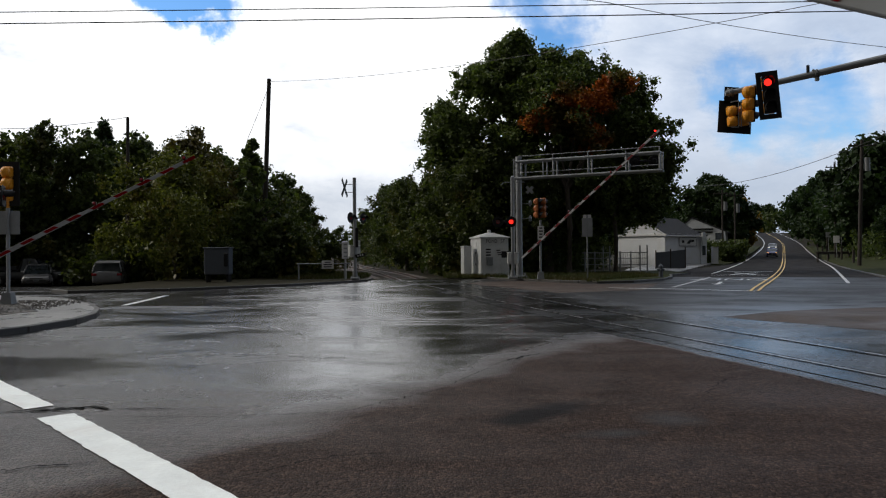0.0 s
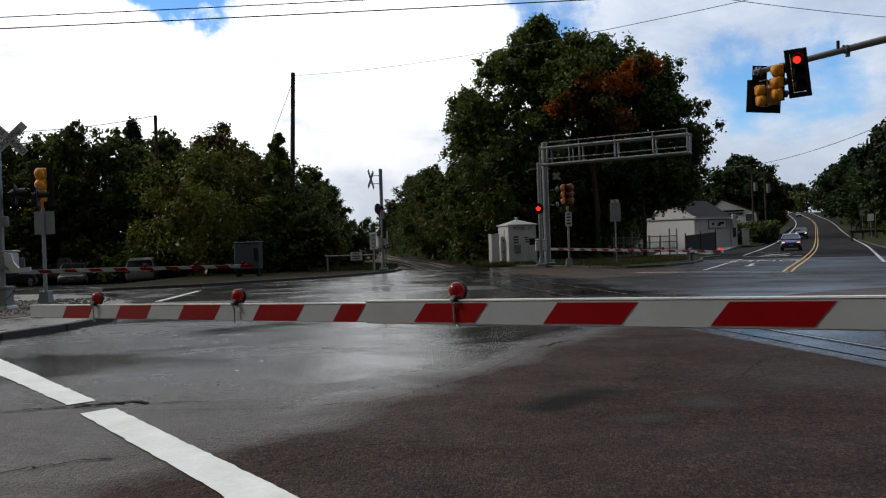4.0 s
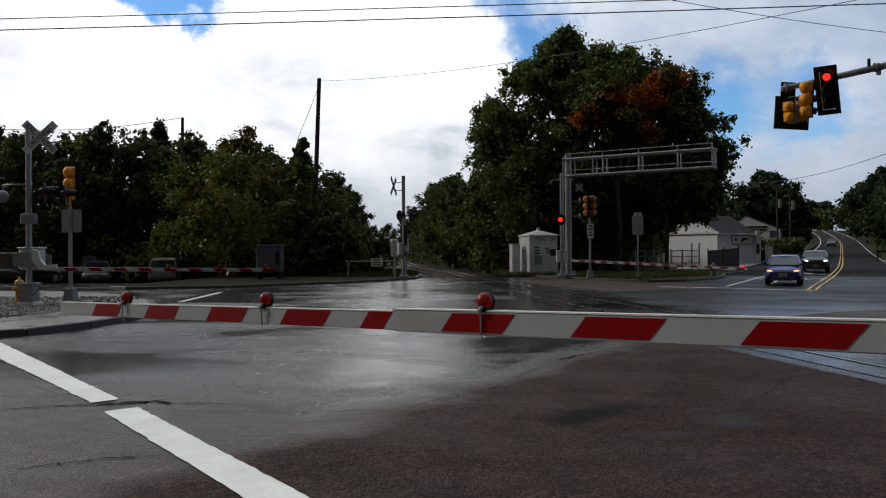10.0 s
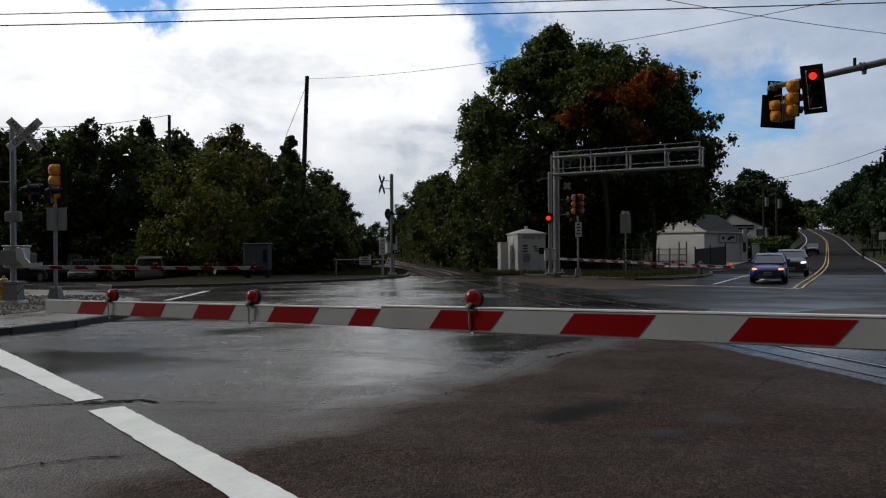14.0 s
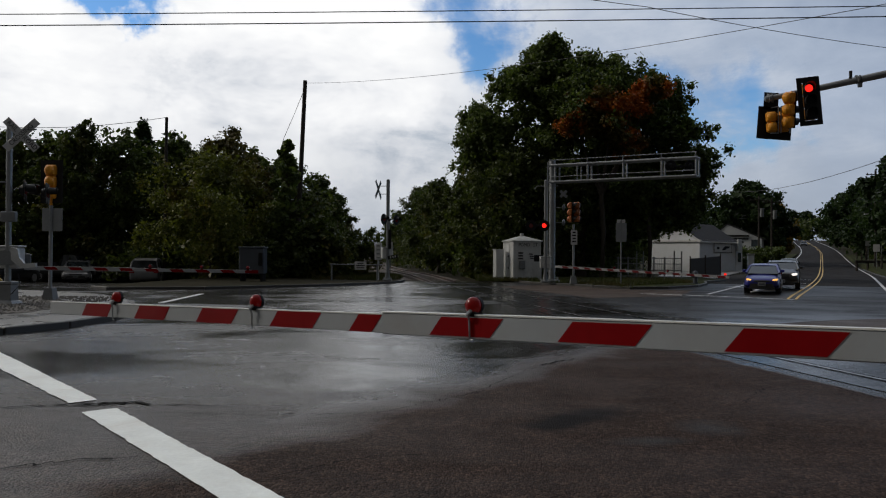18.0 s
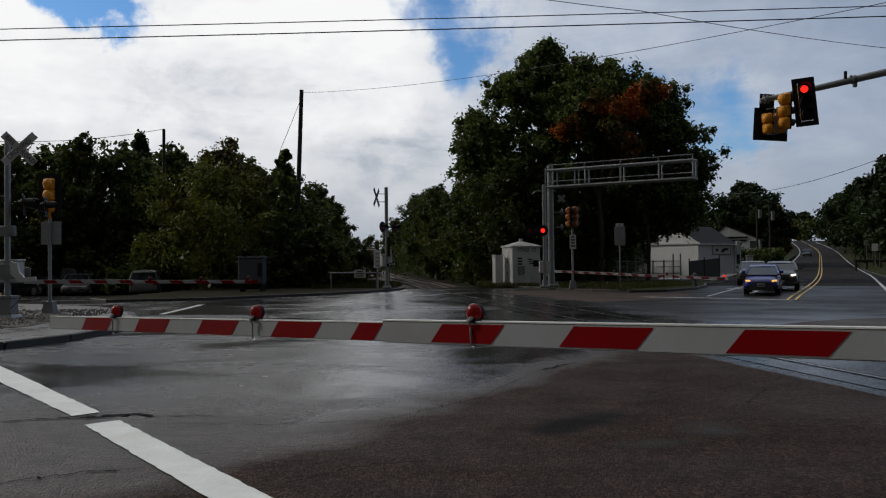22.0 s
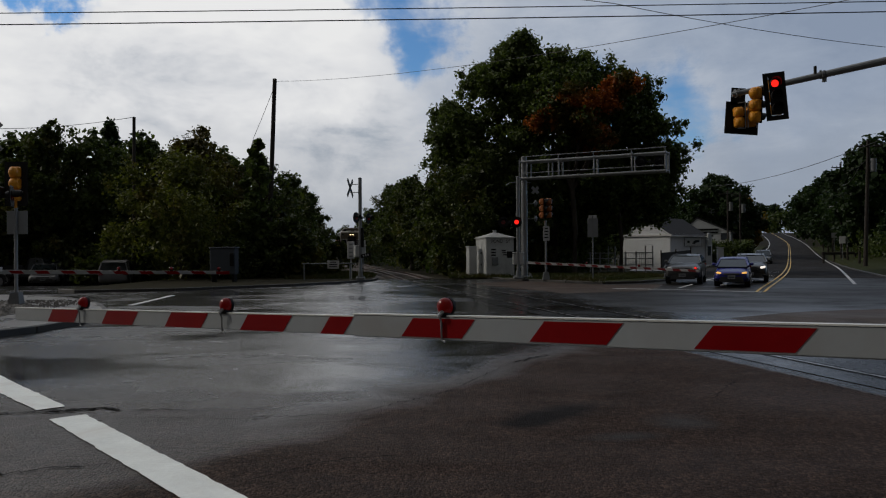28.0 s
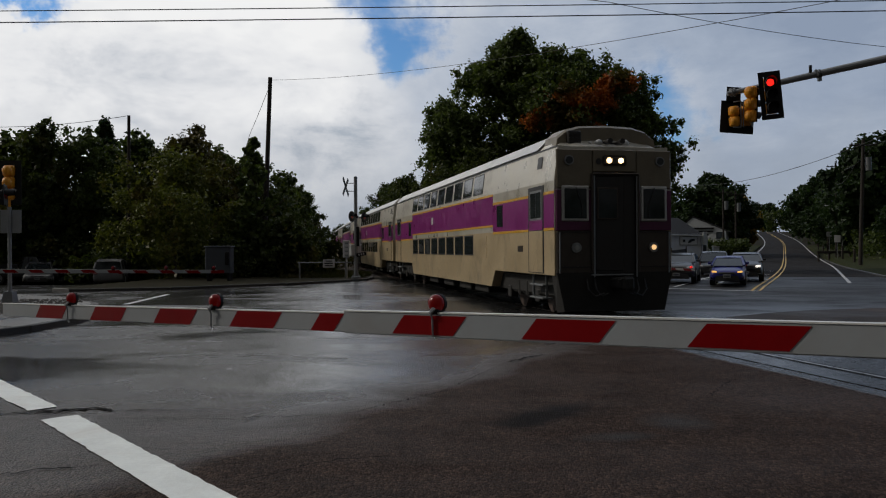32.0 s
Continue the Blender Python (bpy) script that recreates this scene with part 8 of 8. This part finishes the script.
tufts("grass", in_band(4.2, 13.0, lambda x: 44.6 - 1.6 * max(0, x - 4.2) if x < 7.8 else 40.0 + 1.2 * (x - 7.8) + 0.5, lambda x: 54), 16000, 0.16, 301, "rough green grass of the corner verge")
tufts("grass", in_band(0.2, 4.0, lambda x: 47.5, lambda x: 56), 8000, 0.22, 303, "tall dry grass round the shelter")
tufts("grass", in_band(-9.5, -4.6, lambda x: 47.0, lambda x: min(60.0, 47.5 + (-2.6 - x) * 3.0)), 6000, 0.25, 304, "dry grass beside the track")

# ---- cars ----
def car_section(w, zb, zt, tuck=0.93):
    zm = zb + (zt - zb) * 0.55
    return [(-w * 0.95, zb), (-w, zb + 0.12), (-w, zm), (-w * tuck, zt), (-w * 0.4, zt + 0.02), (w * 0.4, zt + 0.02), (w * tuck, zt), (w, zm), (w, zb + 0.12), (w * 0.95, zb)]


def build_car(name, label, paint_mat, L=4.5, W=1.78, H=1.46, kind="sedan", lamps=None, group="cars", plate=True):
    """A car with its nose at y = 0 pointing to -y."""
    car = empty(name, None, label, "car", group)
    w = W / 2
    belt = 0.92 if kind == "sedan" else 1.02
    hood = 0.80 if kind == "sedan" else 0.96
    if kind == "sedan":
        st = [(-0.06, 0.36, 0.58, 0.76), (0.04, 0.24, 0.66, 0.92), (0.35, 0.18, 0.74, 1.0), (0.9, 0.18, hood + 0.01, 1.0), (1.25, 0.18, belt - 0.04, 1.0), (3.4, 0.18, belt + 0.02, 1.0), (3.95, 0.20, belt + 0.04, 0.98), (L - 0.1, 0.28, belt - 0.02, 0.90), (L, 0.42, 0.80, 0.80)]
        cab = [(0.85, belt - 0.08, 0.88), (1.75, H - 0.07, 0.75), (2.3, H, 0.75), (2.95, H - 0.03, 0.74), (3.9, belt + 0.02, 0.82)]
    elif kind == "suv":
        st = [(0.0, 0.48, 0.72, 0.78), (0.08, 0.30, 0.80, 0.90), (0.3, 0.26, 0.90, 0.98), (1.1, 0.24, hood + 0.05, 1.0), (1.3, 0.24, belt, 1.0), (L - 0.5, 0.24, belt + 0.05, 1.0), (L - 0.1, 0.30, belt + 0.05, 0.95), (L, 0.45, 0.95, 0.88)]
        cab = [(0.95, belt - 0.04, 0.88), (1.75, H - 0.08, 0.77), (2.4, H, 0.78), (L - 0.9, H - 0.03, 0.77), (L - 0.35, H - 0.14, 0.77), (L - 0.1, belt + 0.02, 0.86)]
    else:
        st = [(0.0, 0.50, 0.85, 0.85), (0.1, 0.34, 0.95, 0.95), (0.4, 0.30, 1.02, 1.0), (1.4, 0.30, 1.08, 1.0), (L - 0.1, 0.34, 1.08, 1.0), (L, 0.5, 1.0, 0.95)]
        cab = [(1.35, 1.04, 0.86), (1.95, H - 0.06, 0.74), (2.4, H, 0.74), (2.9, H - 0.05, 0.74), (3.15, 1.04, 0.84)]
    bm = B()
    loft(bm, [[(x, y, z) for x, z in car_section(w * k, zb, zt)] for y, zb, zt, k in st])
    body = part("body", bm, paint_mat, car, smooth=False)
    for p in body.data.polygons:
        p.use_smooth = True
    md = body.modifiers.new("round", "SUBSURF")
    md.levels = md.render_levels = 2
    bm = B()
    loft(bm, [[(-w * 0.92 if i in (0, len(cab) - 1) else -w * 0.92, y, belt - 0.05), (-w * k, y, z), (w * k, y, z), (w * 0.92, y, belt - 0.05)] for i, (y, z, k) in enumerate(cab)])
    glasshouse = part("glasshouse", bm, M_GLASS, car, "dark window glass")
    bm = B()
    mid = cab[1:-1]
    loft(bm, [[(-w * k - 0.012, y, z - 0.03), (-w * k, y, z + 0.015), (0, y, z + 0.035), (w * k, y, z + 0.015), (w * k + 0.012, y, z - 0.03)] for y, z, k in mid])
    part("roof", bm, paint_mat, car)
    for s in (-1, 1):
        for (ya, za, ka), (yb, zb, kb) in ((cab[0], cab[1]), (cab[-1], cab[-2])):
            bm = B()
            rod(bm, (s * w * 0.925, ya, belt - 0.03), (s * (w * kb + 0.005), yb, zb), 0.045, seg=6)
            part("pillar", bm, paint_mat, car)
        bm = B()
        ym = (cab[1][0] + cab[-2][0]) / 2 + 0.1
        rod(bm, (s * w * 0.93, ym, belt - 0.03), (s * (w * cab[2][2] + 0.008), ym, H - 0.05), 0.04, seg=6)
        part("pillar", bm, paint_mat, car)
        bm = B()
        box(bm, (s * (w + 0.06), cab[0][0] + 0.55, belt + 0.06), (0.16, 0.09, 0.12), bevel=0.03)
        part("mirror", bm, paint_mat, car, "wing mirror")
        bm = B()
        box(bm, (s * w * 0.70, 0.06, 0.62 if kind == "sedan" else 0.76), (0.24, 0.16, 0.08 if kind == "sedan" else 0.10), rot=pose(0, 0, 0, 0, s * -9, s * 22), bevel=0.035)
        hl = part("headlamp", bm, lamps or M_LENS, car, "lit headlamp" if lamps else "clear headlamp")
        bm = B()
        box(bm, (s * w * 0.80, L - 0.02, 0.85), (0.28, 0.10, 0.16), bevel=0.02)
        part("tail_lamp", bm, M_RED_OFF, car, "red tail lamp")
        bm = B()
        box(bm, (s * w * 0.78, 0.05, 0.36), (0.22, 0.06, 0.10), bevel=0.02)
        part("fog_lamp", bm, M_GLASS, car, "small dark fog lamp")
    bm = B()
    box(bm, (0, -0.02, 0.56 if kind == "sedan" else 0.70), (W * 0.44, 0.10, 0.09 if kind == "sedan" else 0.2), bevel=0.02)
    prism(bm, [(-W * 0.36, 0.24), (W * 0.36, 0.24), (W * 0.30, 0.46), (-W * 0.30, 0.46)], -0.06, 0.05, pose(0, 0, 0, 90, 0, 0))
    part("grille", bm, M_PLASTIC, car, "black grille and intake")
    if plate:
        bm = B()
        box(bm, (0, -0.075, 0.44), (0.31, 0.02, 0.15), bevel=0.004)
        pl = part("number_plate", bm, M_SIGN_BACK, car, "pale plate with a dark bar")
        bm = B()
        box(bm, (0, -0.088, 0.44), (0.24, 0.004, 0.06))
        part("plate_bar", bm, M_CABINET_DARK, pl)
    r = 0.33 if kind == "sedan" else 0.37
    wb = (0.85, L - 0.95)
    for y in wb:
        for s in (-1, 1):
            m = pose(s * (w - 0.10), y, r)
            bm = B()
            rod(bm, (-0.11, 0, 0), (0.11, 0, 0), r, seg=22)
            wheel = part("wheel", bm, M_RUBBER, car, "black tyre", at=m)
            bm = B()
            rod(bm, (s * 0.105, 0, 0), (s * 0.122, 0, 0), r * 0.66, seg=18)
            for k in range(5):
                a = 2 * math.pi * k / 5
                box(bm, (s * 0.125, math.cos(a) * r * 0.3, math.sin(a) * r * 0.3), (0.02, 0.07, r * 0.58), rot=pose(0, 0, 0, 90 + math.degrees(a), 0, 0))
            part("rim", bm, M_RIM, wheel, "alloy rim")
    if kind == "pickup":
        bm = B()
        for s in (-1, 1):
            box(bm, (s * w * 0.94, (3.2 + L) / 2, 1.2), (0.09, L - 3.25, 0.28), bevel=0.02)
        box(bm, (0, L - 0.06, 1.2), (W * 0.9, 0.08, 0.28), bevel=0.02)
        part("bed", bm, paint_mat, car, "cargo bed walls")
    if kind == "suv":
        for s in (-1, 1):
            bm = B()
            rod(bm, (s * w * 0.62, 2.0, H + 0.05), (s * w * 0.62, L - 0.9, H + 0.03), 0.02, seg=6)
            part("roof_rail", bm, M_PLASTIC, car, "roof rail")
    return car


P_BLUE = paint("deep blue paint", (0.008, 0.010, 0.17), 0.0)
P_GREY = paint("dark grey paint", (0.045, 0.046, 0.050))
P_SILVER = paint("silver paint", (0.065, 0.066, 0.068), 0.4)
P_PALE = paint("pale silver paint", (0.17, 0.17, 0.18), 0.4)
P_BLACK = paint("black paint finish", (0.012, 0.012, 0.013))

blue_car = build_car("blue_car", "deep blue small car with lit amber headlamps, wet", P_BLUE, 4.0, 1.47, 1.27, "sedan", M_AMBER_ON)
grey_car = build_car("grey_car", "dark grey hatchback with lit headlamps", P_GREY, 4.3, 1.62, 1.40, "suv", M_CAR_ON)
silver_car = build_car("silver_car", "silver and black sport utility car waiting at the line", P_SILVER, 4.4, 1.66, 1.40, "suv")
dark_car = build_car("dark_car", "dark sedan coming down the hill", P_GREY, 4.5, 1.78, 1.45, "sedan")

# parked cars in the lot under the trees
for proto in (("silver_sedan", "silver sedan parked under the trees", P_PALE, "sedan", (-26.2, 52.0, 22), 1.0), ("black_pickup", "black pickup truck parked under the trees", P_BLACK, "pickup", (-25.2, 54.2, 76), 1.0),
              ("silver_hatchback", "silver hatchback parked at the wood's edge", P_PALE, "suv", (-21.4, 52.8, 196), 1.0), ("black_suv", "black sport utility car parked in the lot", P_BLACK, "suv", (-29.0, 51.5, 175), 1.0),
              ("grey_parked_car", "dark grey sedan parked in the lot", P_GREY, "sedan", (-32.2, 51.2, 178), 1.0), ("silver_parked_car", "dull silver sedan parked beside others", P_SILVER, "sedan", (-35.2, 51.0, 182), 1.0),
              ("black_parked_car", "black utility car parked beside others", P_BLACK, "suv", (-38.0, 51.0, 178), 1.0)):
    nm, lb, pt, kd, (x, y, a), s = proto
    c = build_car(nm, lb, pt, 5.6 if kd == "pickup" else 4.5, 1.95 if kd == "pickup" else 1.78, 1.85 if kd == "pickup" else (1.46 if kd == "sedan" else 1.66), kd, None, "parked cars")
    c.matrix_basis = pose(x, y, land(x, y) + 0.0, 0, 0, a)


def drive(y, off):
    """The pose of a car on the hill street, its nose at the distance y, off to the side of the yellow line."""
    x0, x1 = road_mid(y) + off, road_mid(y + 3) + off
    a = math.degrees(math.atan2(x1 - x0, 3.0)) - 3.5 * (1 - smooth01(50, 75, y))
    z0 = land(x0, y) + 0.02
    z1 = land(x1, y + 3) + 0.02
    return pose(x0, y, z0, 0, 0, -a) @ pose(0, 0, 0, math.degrees(math.atan2(z1 - z0, 3.0)), 0, 0)


BLUE = [(0.0, 113.5, -1.7), (1.0, 100.5, -1.8), (2.0, 86.4, -1.8), (2.5, 80.0, -1.8), (4.5, 57.0, -1.7), (5.0, 53.2, -1.7), (6.0, 46.8, -1.6), (7.0, 41.0, -1.5), (8.0, 38.0, -1.45), (9.0, 36.0, -1.45), (10.0, 34.9, -1.45), (11.0, 34.8, -1.5), (32.0, 34.7, -1.5)]
GREY = [(0.0, 147.0, -2.1), (2.5, 121.0, -2.0), (5.0, 96.5, -2.0), (6.0, 87.5, -2.0), (7.0, 77.0, -1.95), (8.0, 68.0, -1.75), (9.0, 59.0, -1.45), (10.0, 52.8, -1.25), (11.0, 48.8, -1.25), (13.0, 43.6, -1.15), (15.0, 40.2, -1.1), (17.0, 39.2, -1.1), (32.0, 39.0, -1.1)]
SILVER = [(0.0, 320.0, -2.4), (5.0, 245.0, -2.4), (7.0, 208.0, -2.4), (11.0, 152.0, -1.9), (14.0, 112.0, -2.0), (18.0, 74.0, -2.9), (21.0, 53.5, -3.4), (22.0, 47.7, -3.5), (23.0, 41.8, -3.5), (24.0, 38.8, -3.6), (24.5, 38.2, -3.8), (26.5, 37.9, -4.2), (32.0, 37.4, -4.2)]
DARK = [(0.0, 415.0, -2.6), (12.0, 345.0, -2.8), (18.0, 250.0, -2.9), (21.0, 188.0, -2.9), (23.5, 144.0, -2.5), (26.5, 101.0, -2.4), (28.5, 80.0, -3.0), (30.0, 62.0, -3.5), (31.0, 53.0, -3.7), (32.0, 46.8, -3.7)]


# ---- what moves ----
def arm_pose(h, heading, raised):
    return pose(*h, 0, 0, heading) @ pose(0, 0, 0, 0, -raised, 0)


def motions():
    walk(near_gate, [(t, arm_pose((3.775, 1.344, 1.344), 180 - 36.08 + w, a)) for t, a, w in NEAR_SWING])
    walk(left_gate, [(t, arm_pose((-13.42, 22.75, 1.20), 0, a)) for t, a in LEFT_SWING])
    walk(right_gate, [(t, arm_pose((4.25, 43.9, 1.12), math.degrees(math.atan2(-9.0, 6.8)), a)) for t, a in RIGHT_SWING])
    walk(clouds, [(0.0, pose(0, 0, 0)), (13.0, pose(0, 0, 0, 0, 0, 5.8)), (21.0, pose(0, 0, 0, 0, 0, 8.2)), (32.0, pose(0, 0, 0, 0, 0, 11.0))])
    for car, rows in ((blue_car, BLUE), (grey_car, GREY), (silver_car, SILVER), (dark_car, DARK)):
        walk(car, [(t, drive(y, off)) for t, y, off in rows])
    heads = [(cab_car, 0.0)] + [(c, (k + 1) * (LEN + 0.9)) for k, c in enumerate(coaches)]
    for car, back in heads:
        walk(car, [(t, car_pose(s_at(y) + back)) for t, y in TRAIN])


NEAR_SWING = [(0.0, 23.9, 0.6), (0.5, 19.02, 0.5), (1.0, 14.73, 0.24), (1.5, 10.06, 0.14), (2.0, 5.96, 0.11), (2.5, 5.54, 0.08), (3.2, 2.4, 0.0), (4.0, -1.3, 0.0), (4.5, -1.71, -0.11), (5.0, -1.2, 0.19), (6.0, -1.32, -0.11), (7.0, -1.15, -0.1), (8.0, -1.17, -0.02), (9.0, -1.22, 0.0), (10.0, -1.25, -0.07), (11.0, -1.41, -0.16), (12.0, -1.46, -0.09), (13.0, -1.42, -0.17), (14.0, -1.25, -0.14), (14.5, -1.36, -0.01), (16.5, -1.37, -0.76), (17.0, -1.17, -0.72), (18.0, -1.3, -0.68), (19.0, -1.35, -0.61), (20.0, -1.35, -0.62), (21.0, -1.3, -0.41), (22.0, -1.39, -0.55), (23.0, -1.23, -0.63), (24.0, -1.13, -0.86), (24.5, -1.39, -0.73), (26.5, -1.26, -0.51), (27.0, -1.3, -0.6), (28.0, -1.31, -0.69), (29.0, -1.28, -0.71), (30.0, -1.22, -1.0), (31.0, -1.22, -0.57), (32.0, -1.08, -0.53)]
LEFT_SWING = [(0.0, 26.5), (0.5, 20.7), (1.0, 14.7), (1.5, 8.8), (2.0, 3.9), (2.5, 4.0), (3.3, 1.2), (4.0, -0.3), (4.5, -0.5), (32.0, -0.5)]
RIGHT_SWING = [(0.0, 32.2), (0.5, 28.0), (1.0, 22.7), (1.5, 16.3), (2.0, 9.5), (2.5, 5.5), (3.3, 1.0), (4.0, -1.4), (4.5, -1.6), (32.0, -1.6)]
motions()
